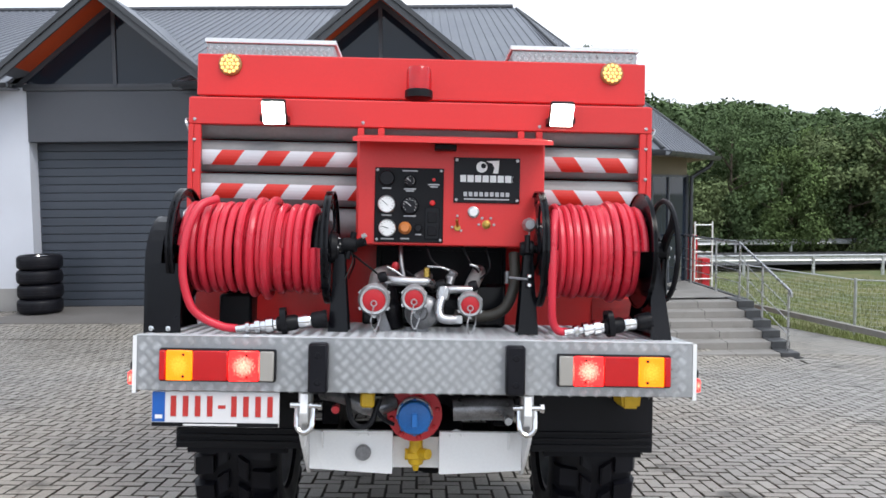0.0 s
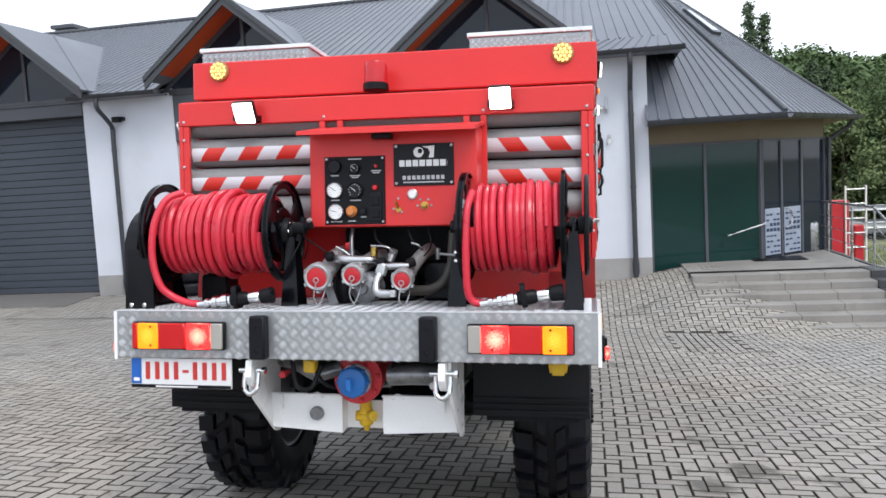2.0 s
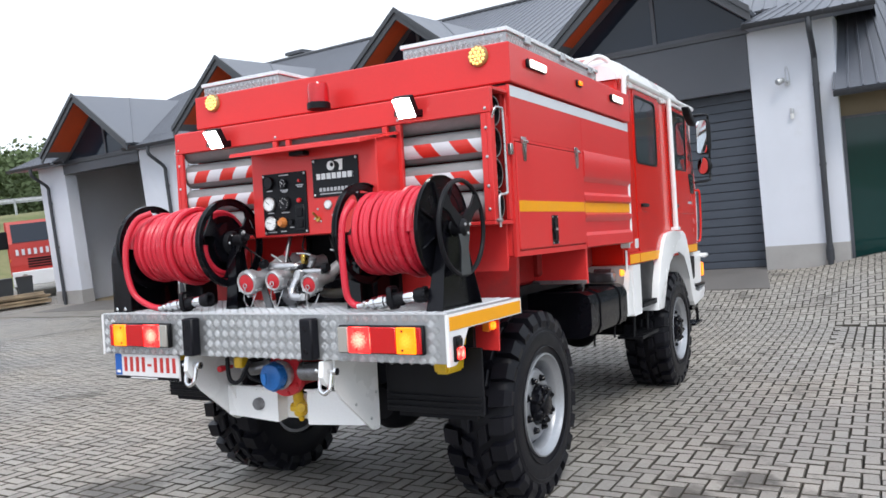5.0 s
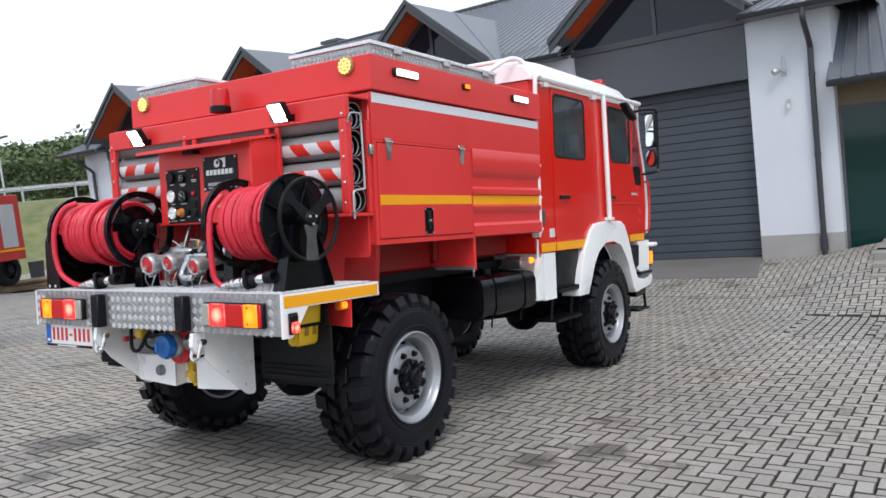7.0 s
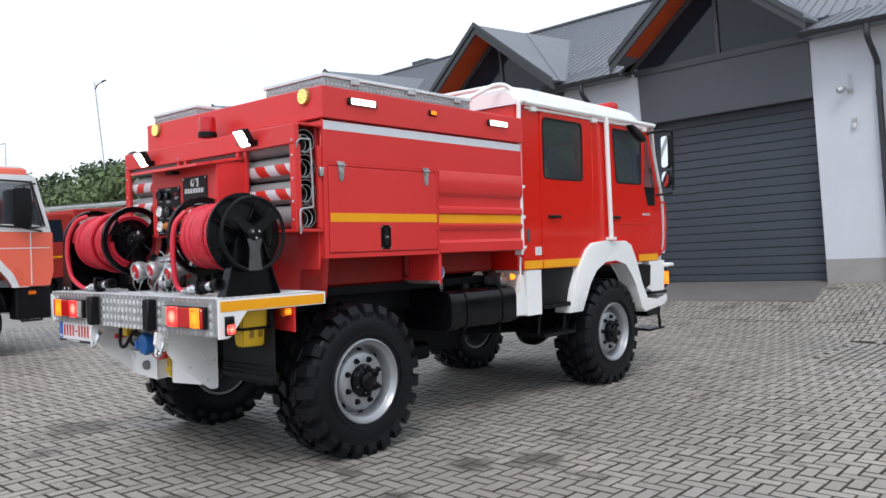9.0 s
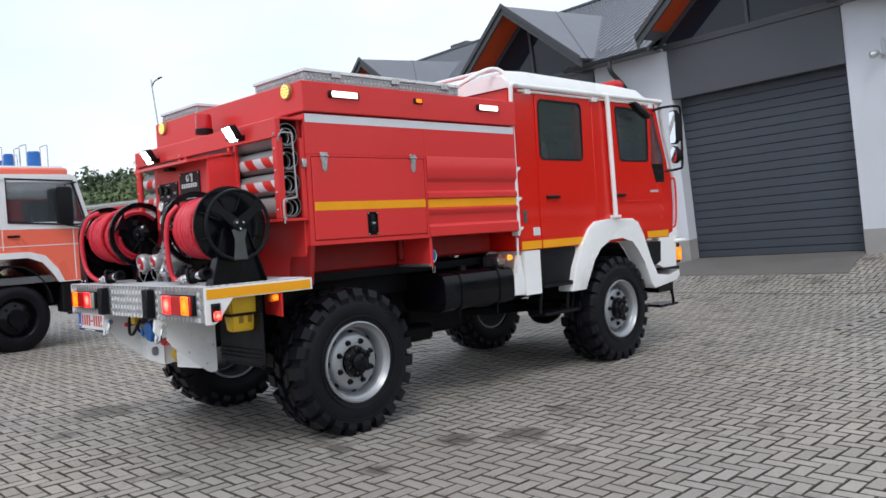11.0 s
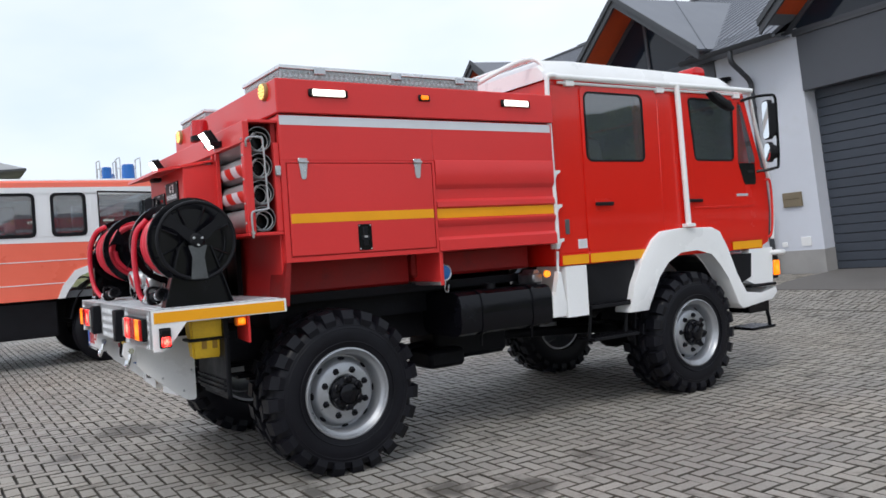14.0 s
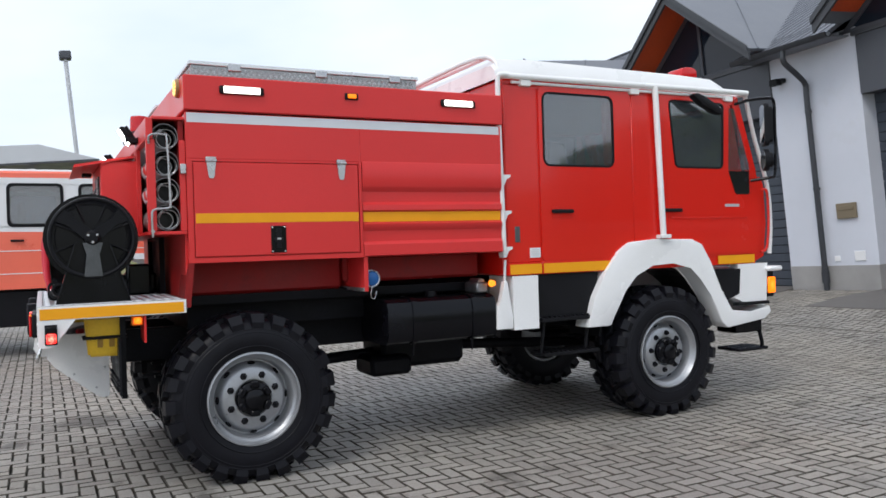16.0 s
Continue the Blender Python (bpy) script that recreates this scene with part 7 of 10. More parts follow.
# ---- wheels
def wheel_meshes():
    """Rim, tyre, hub and nut of a wheel that faces +x, centred on its outer rim plane."""
    R, W = 0.552, 0.40
    bm = bmesh.new()
    h = W / 2
    prof = [(0.292, -h + 0.03), (0.30, -h + 0.01), (0.36, -h - 0.008), (0.44, -h - 0.002), (0.49, -h + 0.02), (R - 0.05, -h + 0.04), (R - 0.04, -h + 0.09), (R - 0.036, 0), (R - 0.04, h - 0.09), (R - 0.05, h - 0.04), (0.49, h - 0.02), (0.44, h + 0.002), (0.36, h + 0.008), (0.30, h - 0.01), (0.292, h - 0.03)]
    lathe(bm, prof, (0, 0, 0), (1, 0, 0), 64)
    tyre = bm
    bm = bmesh.new()
    for rr, x in ((0.448, h - 0.002), (0.428, h + 0.001), (0.34, h + 0.008)):
        tube(bm, ring_pts((x, 0, 0), (1, 0, 0), rr, 48), 0.004, 5, closed=True)
    n = 23
    t = 2 * math.pi / n
    for k in range(n):
        for side in (-1, 1):
            a = t * (k + (0.5 if side > 0 else 0))
            shoulder = [(h - 0.002, -0.02, R - 0.11), (h + 0.007, 0.0, R - 0.06), (h - 0.016, 0.02, R - 0.006), (h - 0.105, 0.08, R)]
            middle = [(h - 0.122, 0.32, R - 0.006), (h - 0.13, 0.34, R), (0.03, 0.52, R), (0.022, 0.54, R - 0.006)]
            for path, half in ((shoulder, 0.29), (middle, 0.31)):
                vs = []
                for x, da, r in path:
                    for wdt in (-half, half):
                        for rr in (r - 0.055, r):
                            q = a + (da + wdt * (1.0 if rr == r else 1.12)) * t
                            vs.append((side * (x - (0.03 if rr < r and path is shoulder and r < R - 0.02 else 0)), rr * math.cos(q), rr * math.sin(q)))
                faces = []
                for i in range(3):
                    o = i * 4
                    faces += [(o + 1, o + 3, o + 7, o + 5), (o, o + 4, o + 5, o + 1), (o + 2, o + 3, o + 7, o + 6)]
                faces += [(0, 1, 3, 2), (12, 14, 15, 13)]
                add_faces(bm, vs, faces)
    lugs = bm
    bm = bmesh.new()
    prof = [(0.29, h - 0.03), (0.302, h - 0.018), (0.3, h + 0.004), (0.29, h + 0.007), (0.282, h - 0.004), (0.274, h - 0.02), (0.262, h - 0.026), (0.256, h - 0.034), (0.25, h - 0.07), (0.243, h - 0.125), (0.232, h - 0.125), (0.212, h - 0.075), (0.2, h - 0.058), (0.185, h - 0.05), (0.12, h - 0.048), (0.12, h - 0.12), (0.0, h - 0.12)]
    lathe(bm, prof, (0, 0, 0), (1, 0, 0), 56)
    lathe(bm, [(0.288, h - 0.03), (0.29, -h + 0.03), (0.27, -h + 0.03), (0.25, h - 0.1)], (0, 0, 0), (1, 0, 0), 48)
    rim = bm
    # flat black oval on the uncut rim paints a vent hole's dark
    bm = bmesh.new()
    c, nrm, tan = Vector((h - 0.09, 0.219, 0)), Vector((0.85, 0.5, 0)).normalized(), Vector((0, 0, 1))
    up = nrm.cross(tan)
    add_faces(bm, [c + nrm * 0.008 + tan * 0.026 * math.cos(q) + up * 0.013 * math.sin(q) for q in [2 * math.pi * j / 12 for j in range(12)]], [tuple(range(12))])
    holes = bm
    bm = bmesh.new()
    lathe(bm, [(0, h + 0.022), (0.05, h + 0.022), (0.062, h + 0.014), (0.066, h - 0.002), (0.092, h - 0.004), (0.104, h - 0.012), (0.11, h - 0.05)], (0, 0, 0), (1, 0, 0), 28)
    for k in range(6):
        m = Matrix.Rotation(2 * math.pi * k / 6, 4, "X")
        box(bm, h - 0.045, h + 0.012, -0.03, 0.03, 0.07, 0.112, 0.008, m=m)
        cyl(bm, m @ Vector((h, 0.0, 0.09)), m @ Vector((h + 0.024, 0.0, 0.09)), 0.012, 6)
    hub = bm
    bm = bmesh.new()
    lathe(bm, [(0, 0.03), (0.012, 0.03), (0.017, 0.022), (0.0175, 0.006), (0.024, 0.004), (0.024, 0)], (0, 0, 0), (1, 0, 0), 6)
    return tyre, lugs, rim, holes, hub, bm


def wheels():
    tyre, lugs, rim, holes, hub, nut = wheel_meshes()
    first = part("wheel", rim, SILVER, truck, "silver disc wheel with coarse off-road tyre")
    first_tyre = part("tyre", tyre, RUBBER, first, "black coarse-lugged off-road tyre")
    first_lugs = tagged(part("tyre_tread", lugs, RUBBER, first_tyre, "chunky tread lugs", smooth=False), kind="stuff")
    first_hole = part("vent_hole", holes, BLACK, first, smooth=False)
    first_hub = part("hub", hub, BLACK, first, "black hub cap")
    first_nut = part("wheel_nut", nut, BLACK, first)
    for i, (x, y, face) in enumerate(((0.905, 1.225, 0), (0.905, 4.70, 0), (-0.905, 1.225, 180), (-0.905, 4.70, 180))):
        if i == 0:
            w = first
        else:
            w = new("wheel", first.data)
            w.parent = truck
            tagged(w, "silver disc wheel with coarse off-road tyre")
            for src in (first_tyre, first_hub):
                c = new(src.name.split(".")[0], src.data)
                c.parent = w
                if src is first_tyre:
                    lug = new("tyre_tread", first_lugs.data)
                    lug.parent = c
                    tagged(lug, "chunky tread lugs", kind="stuff")
        w.matrix_basis = pose(x, y, 0.538, 17 * i, 0, face)
        for k in range(8):
            a = 2 * math.pi * k / 8 + 0.39
            if i == 0 and k == 0:
                c = first_nut
            else:
                c = new("wheel_nut", first_nut.data)
                c.parent = w
            hole = first_hole if i == 0 and k == 0 else new("vent_hole", first_hole.data)
            hole.parent = w
            hole.matrix_basis = Matrix.Rotation(2 * math.pi * k / 8, 4, "X")
            c.location = (0.2 - 0.05, 0.155 * math.cos(a), 0.155 * math.sin(a))


wheels()


# ---- crew cab
def cab():
    XS = 1.13
    before = set(truck.children_recursive)
    bm = bmesh.new()
    for s in (-1, 1):
        xa, xb = sorted((s * (XS - 0.05), s * XS))
        prism(bm, [(3.13, 1.24), (5.72, 1.24), (5.8, 1.5), (5.81, 1.85), (5.76, 2.06), (3.13, 2.06)], "x", xa, xb)
        prism(bm, [(3.13, 2.06), (3.52, 2.06), (3.50, 2.66), (3.13, 2.70)], "x", xa, xb)
        prism(bm, [(4.1, 2.06), (4.8, 2.06), (4.74, 2.67), (4.08, 2.67)], "x", xa, xb)
        prism(bm, [(3.13, 2.65), (5.49, 2.65), (5.52, 2.73), (3.13, 2.73)], "x", xa, xb)
        prism(bm, [(5.68, 2.06), (5.765, 2.06), (5.55, 2.73), (5.49, 2.64)], "x", xa, xb)
    box(bm, -XS + 0.02, XS - 0.02, 3.11, 3.15, 1.24, 2.73, 0.015)
    prism(bm, [(5.70, 1.24), (5.86, 1.3), (5.9, 1.6), (5.88, 1.95), (5.84, 2.02), (5.7, 2.02)], "x", -XS + 0.03, XS - 0.03)
    box(bm, -XS + 0.03, XS - 0.03, 5.46, 5.57, 2.64, 2.74, 0.01)
    cb = part("cab", bm, RED_CAB, truck, "glossy red crew cab shell", smooth=False)
    bm = bmesh.new()
    box(bm, -1.08, 1.08, 3.15, 5.7, 1.24, 1.32)
    box(bm, -1.08, 1.08, 3.16, 3.2, 1.3, 2.7)
    box(bm, -1.05, 1.05, 5.3, 5.7, 1.3, 1.98, 0.04)
    box(bm, -1.07, 1.07, 3.15, 5.42, 2.66, 2.70)
    part("interior", bm, DARK_TRIM, cb, "dark grey cab interior", smooth=False)
    for (x, y) in ((-0.6, 4.85), (0.6, 4.85), (-0.65, 3.6), (0.0, 3.6), (0.65, 3.6)):
        bm = bmesh.new()
        box(bm, x - 0.25, x + 0.25, y - 0.25, y + 0.25, 1.55, 1.7, 0.04)
        box(bm, x - 0.23, x + 0.23, y - 0.32, y - 0.2, 1.65, 2.2, 0.04)
        box(bm, x - 0.12, x + 0.12, y - 0.31, y - 0.22, 2.2, 2.36, 0.03)
        part("seat", bm, SEAT, cb, "grey cab seat")
    bm = bmesh.new()
    prism(bm, [(3.42, 2.0), (3.56, 2.0), (3.56, 2.2), (3.42, 2.22)], "x", 0.88, 0.9)
    prism(bm, [(3.64, 2.0), (3.84, 2.0), (3.79, 2.27), (3.66, 2.29)], "x", 0.9, 0.96, 0.01)
    pieces("seat_cover", bm, PAPER, cb, "white seat cover")
    bm = bmesh.new()
    tube(bm, ring_pts((-0.6, 5.2, 1.98), (0, 0.75, 0.65), 0.21, 24), 0.014, 8, closed=True)
    part("steering_wheel", bm, BLACK_PL, cb)
    # windscreen
    bm = bmesh.new()
    prism(bm, [(5.82, 2.03), (5.83, 2.03), (5.57, 2.66), (5.56, 2.66)], "x", -1.02, 1.02)
    part("windscreen", bm, GLASS_CAB, cb, smooth=False).visible_shadow = False
    for s in (-1, 1):
        # doors: pressed panels with rounded window holes
        for nm, y0, y1, wy0, wy1, wz1 in (("rear_door", 3.44, 4.335, 3.475, 4.155, 2.645), ("front_door", 4.60, 5.70, 4.745, 5.37, 2.655)):
            bm = bmesh.new()
            if nm == "rear_door":
                ring_plate(bm, rounded(y0, y1, 1.335, 2.69, 0.05, 4), rounded(wy0, wy1, 2.075, wz1, 0.06, 4), "x", s * (XS - 0.01), s * (XS + 0.012))
                box(bm, *sorted((s * (XS - 0.01), s * (XS + 0.012))), y0, y1, 1.245, 1.337, 0.004)
            else:
                outer = arc2(5.40, 2.64, 0.05, 20, 90, 4) + arc2(4.65, 2.64, 0.05, 90, 180, 4) + arc2(4.65, 1.385, 0.05, 180, 270, 4) + arc2(5.66, 1.385, 0.05, 270, 360, 4)
                # the window hole is topped by the sloping screen pillar
                inner = arc2(wy1 - 0.04, wz1 - 0.04, 0.04, 0, 90, 4) + arc2(wy0 + 0.04, wz1 - 0.04, 0.04, 90, 180, 4) + arc2(wy0 + 0.1, 2.135, 0.05, 180, 270, 4) + arc2(wy1 - 0.07, 2.135, 0.05, 270, 360, 4)
                ring_plate(bm, outer, inner, "x", s * (XS - 0.01), s * (XS + 0.012))
            door = part(nm, bm, RED_CAB, cb, "glossy red cab door with dark window")
            bm = bmesh.new()
            if nm == "rear_door":
                ring_plate(bm, rounded(wy0 - 0.003, wy1 + 0.003, 2.072, wz1 + 0.003, 0.063, 4), rounded(wy0 + 0.012, wy1 - 0.012, 2.087, wz1 - 0.012, 0.05, 4), "x", s * (XS - 0.02), s * (XS + 0.016))
            else:
                o2 = arc2(wy1 - 0.04, wz1 - 0.04, 0.043, 0, 90, 4) + arc2(wy0 + 0.04, wz1 - 0.04, 0.043, 90, 180, 4) + arc2(wy0 + 0.1, 2.135, 0.053, 180, 270, 4) + arc2(wy1 - 0.07, 2.135, 0.053, 270, 360, 4)
                i2 = arc2(wy1 - 0.04, wz1 - 0.04, 0.028, 0, 90, 4) + arc2(wy0 + 0.04, wz1 - 0.04, 0.028, 90, 180, 4) + arc2(wy0 + 0.1, 2.135, 0.038, 180, 270, 4) + arc2(wy1 - 0.07, 2.135, 0.038, 270, 360, 4)
                ring_plate(bm, o2, i2, "x", s * (XS - 0.02), s * (XS + 0.016))
            part("window_seal", bm, BLACK_PL, door)
            bm = bmesh.new()
            if nm == "rear_door":
                prism(bm, rounded(wy0 + 0.01, wy1 - 0.01, 2.085, wz1 - 0.01, 0.05, 4), "x", s * (XS + 0.002), s * (XS + 0.007))
            else:
                prism(bm, [(wy0 + 0.005, wz1 - 0.03), (wy0 + 0.055, 2.12), (wy0 + 0.09, 2.09), (wy1 - 0.06, 2.09), (wy1 - 0.025, 2.12), (wy1 - 0.005, wz1 - 0.03), (wy1 - 0.03, wz1 - 0.006), (wy0 + 0.03, wz1 - 0.006)], "x", s * (XS + 0.002), s * (XS + 0.007))
            part("window_pane", bm, GLASS_CAB, door, "dark cab window", smooth=False).visible_shadow = False
            hy = y0 + 0.17 if nm == "rear_door" else y0 + 0.13
            bm = bmesh.new()
            box(bm, *sorted((s * (XS + 0.01), s * (XS + 0.016))), hy - 0.07, hy + 0.11, 1.665, 1.765, 0.004)
            part("handle_recess", bm, RED_CAB, door)
            bm = bmesh.new()
            box(bm, *sorted((s * (XS + 0.016), s * (XS + 0.04))), hy - 0.08, hy + 0.12, 1.708, 1.738, 0.01, seg=2)
            part("door_handle", bm, BLACK_PL, door, "black plastic door handle")
            if nm == "front_door":
                bm = bmesh.new()
                box(bm, *sorted((s * (XS + 0.011), s * (XS + 0.017))), 4.75, 5.62, 1.648, 1.668, 0.005)
                part("swage", bm, RED_CAB, door)
                bm = bmesh.new()
                box(bm, *sorted((s * (XS + 0.012), s * (XS + 0.0145))), 5.36, 5.53, 1.75, 1.774)
                part("badge_bars", bm, INK_GREY, door, smooth=False)
        # quarter light and its low black pane
        bm = bmesh.new()
        prism(bm, [(5.435, 2.62), (5.49, 2.62), (5.66, 2.12), (5.66, 2.07), (5.41, 2.07)], "x", s * (XS + 0.006), s * (XS + 0.016))
        part("quarter_light", bm, GLASS_CAB, cb, "narrow quarter window", smooth=False).visible_shadow = False
        bm = bmesh.new()
        prism(bm, [(5.41, 2.066), (5.66, 2.066), (5.66, 1.875), (5.645, 1.86), (5.50, 1.86), (5.48, 1.88)], "x", s * (XS + 0.002), s * (XS + 0.015))
        part("low_pane", bm, BLACK_GLASS, cb, "black low pane", smooth=False)
        # yellow sill band
        bm = bmesh.new()
        for a, b in ((3.15, 3.43), (3.45, 4.1), (5.26, 5.70)):
            box(bm, *sorted((s * (XS + 0.0125), s * (XS + 0.015))), a, b, 1.248, 1.322)
        pieces("yellow_stripe", bm, YELLOW, cb, "yellow reflective stripe", smooth=False)
        bm = bmesh.new()
        box(bm, *sorted((s * (XS - 0.01), s * (XS + 0.0122))), 3.135, 3.432, 1.245, 1.335)
        part("sill_panel", bm, RED_CAB, cb, smooth=False)
        bm = bmesh.new()
        box(bm, *sorted((s * (XS - 0.02), s * (XS + 0.007))), 4.345, 4.59, 1.25, 2.68, 0.006)
        part("pillar_panel", bm, RED_CAB, cb)
        bm = bmesh.new()
        box(bm, *sorted((s * (XS - 0.02), s * (XS + 0.006))), 3.135, 3.43, 1.335, 2.68, 0.006)
        part("rear_pillar", bm, RED_CAB, cb)
        bm = bmesh.new()
        box(bm, *sorted((s * (XS + 0.006), s * (XS + 0.01))), 3.33, 3.425, 1.37, 1.445)
        lab = part("sticker", bm, PAPER, cb, "small white sticker", smooth=False)
        bm = bmesh.new()
        for k in range(4):
            box(bm, *sorted((s * (XS + 0.01), s * (XS + 0.0108))), 3.342, 3.412, 1.385 + 0.014 * k, 1.389 + 0.014 * k)
        part("print_bars", bm, INK_GREY, lab, smooth=False)
        bm = bmesh.new()
        box(bm, *sorted((s * (XS + 0.006), s * (XS + 0.014))), 3.2, 3.245, 1.49, 1.61, 0.003)
        part("type_plate", bm, SILVER_DARK, cb)
        # front lower corner
        bm = bmesh.new()
        prism(bm, [(3.165, 0.83), (3.385, 0.83), (3.385, 1.235), (3.165, 1.235)], "x", s * 0.78, s * 1.155, 0.012)
        part("corner_skirt", bm, WHITE, truck, "white painted skirt panel")
        bm = bmesh.new()
        box(bm, *sorted((s * 0.8, s * 1.11)), 3.4, 3.98, 0.9, 1.235)
        part("step_well", bm, BLACK_PL, truck, "black step recess", smooth=False)
        bm = bmesh.new()
        box(bm, *sorted((s * 0.86, s * 1.16)), 3.42, 3.98, 0.87, 0.9, 0.004)
        for k in range(12):
            box(bm, *sorted((s * 1.12, s * 1.16)), 3.45 + 0.043 * k, 3.465 + 0.043 * k, 0.9, 0.912)
        box(bm, *sorted((s * 0.9, s * 1.13)), 3.45, 3.97, 0.6, 0.625, 0.004)
        for k in range(11):
            box(bm, *sorted((s * 0.92, s * 1.13)), 3.47 + 0.045 * k, 3.482 + 0.045 * k, 0.625, 0.636)
        for y in (3.5, 3.92):
            tube(bm, [(s * 1.05, y, 0.88), (s * 1.05, y - 0.04, 0.62)], 0.014, 8)
        part("cab_step", bm, BLACK_PL, truck, "black two-tier cab step", smooth=False)
        # wheel arch
        outer = [(3.83, 0.80), (3.9, 1.03), (4.02, 1.24), (4.16, 1.40), (4.27, 1.465), (4.55, 1.485), (4.94, 1.475), (5.05, 1.43), (5.14, 1.28), (5.26, 1.02), (5.37, 0.83), (5.60, 0.80), (5.84, 0.86), (5.86, 0.80), (5.78, 0.74), (5.33, 0.69), (5.26, 0.74)]
        inner = [(5.14, 0.98), (5.03, 1.14), (4.92, 1.24), (4.72, 1.29), (4.5, 1.28), (4.32, 1.2), (4.2, 1.08), (4.12, 0.92), (4.06, 0.80)]
        bm = bmesh.new()
        prism(bm, outer + inner, "x", s * 0.98, s * 1.175, 0.014)
        part("front_fender", bm, WHITE, truck, "white front wheel arch")
        bm = bmesh.new()
        prism(bm, [(3.83, 0.80), (3.9, 1.03), (4.02, 1.24), (4.1, 1.24), (4.02, 0.95), (3.98, 0.8)], "x", s * 0.85, s * 0.98, 0.0)
        arch = [(4.70 + 0.64 * math.cos(radians(a)), 0.58 + 0.68 * math.sin(radians(a))) for a in range(10, 171, 10)]
        arch += [(4.70 + 0.62 * math.cos(radians(a)), 0.58 + 0.66 * math.sin(radians(a))) for a in range(170, 9, -10)]
        prism(bm, arch, "x", s * 0.55, s * 0.98)
        part("arch_liner", bm, BLACK_PL, truck, smooth=False)
        bm = bmesh.new()
        prism(bm, [(5.30, 1.0), (5.55, 0.9), (5.84, 0.9), (5.86, 1.24), (5.5, 1.24), (5.5, 1.05)], "x", s * 1.04, s * 1.14)
        part("bumper_corner", bm, WHITE, truck, "white bumper corner", smooth=False)
        bm = bmesh.new()
        prism(bm, [(5.2, 1.2), (5.52, 1.2), (5.5, 0.98), (5.36, 0.93)], "x", s * 1.05, s * 1.146)
        box(bm, *sorted((s * 1.1, s * 1.178)), 5.46, 5.84, 0.872, 0.9, 0.004)
        part("entry_step", bm, BLACK_PL, truck, "black entry step", smooth=False)
        bm = bmesh.new()
        box(bm, *sorted((s * 1.0, s * 1.13)), 5.84, 5.95, 0.93, 1.16, 0.008)
        lamp = part("front_lamp", bm, BLACK_PL, truck, "black front lamp housing")
        bm = bmesh.new()
        box(bm, *sorted((s * 1.04, s * 1.15)), 5.87, 5.955, 0.965, 1.11, 0.006)
        part("indicator_lens", bm, LENS_AMBER, lamp, "lit amber indicator")
        bm = bmesh.new()
        box(bm, *sorted((s * 0.95, s * 1.2)), 5.83, 6.0, 1.165, 1.21, 0.015)
        part("lamp_cover", bm, WHITE, lamp)
        bm = bmesh.new()
        box(bm, *sorted((s * 0.85, s * 1.1)), 5.5, 5.82, 0.62, 0.74, 0.01)
        tube(bm, [(s * 1.08, 5.78, 0.7), (s * 1.08, 5.83, 0.52), (s * 1.08, 5.83, 0.48)], 0.018, 8)
        box(bm, *sorted((s * 0.85, s * 1.13)), 5.5, 5.86, 0.455, 0.482, 0.006)
        part("front_step", bm, BLACK, truck, "black hanging front step")
        # white ladder bracket behind the cab
        for z in (2.0, 1.73, 1.46):
            bm = bmesh.new()
            prism(bm, [(3.075, z), (3.165, z), (3.165, z - 0.018), (3.13, z - 0.035), (3.11, z - 0.08), (3.085, z - 0.08), (3.075, z - 0.02)], "x", s * 1.09, s * 1.16)
            part("step_bracket", bm, WHITE, truck, "small white step bracket behind the cab")
        bm = bmesh.new()
        tube(bm, smooth_pts([(s * 1.12, 3.12, 1.36), (s * 1.12, 3.11, 1.2), (s * 1.1, 3.13, 1.0)], 4), 0.01, 8)
        prism(bm, [(3.085, 1.2), (3.118, 1.2), (3.158, 0.93), (3.158, 0.85), (3.15, 0.843), (3.02, 0.842), (3.014, 0.86), (3.024, 1.02), (3.062, 1.04)], "x", s * 1.1, s * 1.15, 0.008)
        part("splash_bracket", bm, WHITE, truck, "small white bracket")
    # raised white roof
    bm = bmesh.new()
    prof = [(3.08, 2.73), (3.08, 2.84), (3.14, 2.9), (3.4, 2.915), (4.9, 2.905), (5.3, 2.89), (5.42, 2.84), (5.52, 2.735)]
    rings = []
    for k, (xs, zs) in enumerate(((1.12, 0.0), (1.115, 0.5), (1.06, 0.93), (0.98, 1.0))):
        rings.append((xs, zs))
    tmp = bmesh.new()
    loop = []
    for y, z in prof:
        row = []
        for xs, zs in rings:
            row.append((-xs, 2.72 + (z - 2.72) * zs))
        row += [(-p[0], p[1]) for p in reversed(row)]
        loop.append([tmp.verts.new((px, y, pz)) for px, pz in row])
    for a, b in zip(loop, loop[1:]):
        for i in range(len(a) - 1):
            tmp.faces.new([a[i], a[i + 1], b[i + 1], b[i]])
    tmp.faces.new(loop[0])
    tmp.faces.new(loop[-1])
    merge(bm, tmp)
    part("roof", bm, WHITE, cb, "white raised cab roof")
    # roll bars
    for s in (-1, 1):
        bm = bmesh.new()
        x = s * 1.165
        tube(bm, smooth_pts([(x, 3.08, 2.735), (x, 3.2, 2.742), (x, 3.6, 2.745), (x, 4.6, 2.752), (x, 5.5, 2.758), (x, 5.64, 2.758)], 5), 0.024, 12)
        tube(bm, [(s * 1.15, 3.2, 2.70), (s * 1.15, 5.45, 2.712)], 0.012, 8)
        part("roof_rail", bm, WHITE, truck, "white tubular roof rail")
        bm = bmesh.new()
        tube(bm, [(x + s * 0.01, 4.575, 2.75), (x + s * 0.012, 4.62, 1.52)], 0.026, 12)
        box(bm, *sorted((s * 1.14, s * 1.21)), 4.57, 4.68, 1.488, 1.52, 0.004)
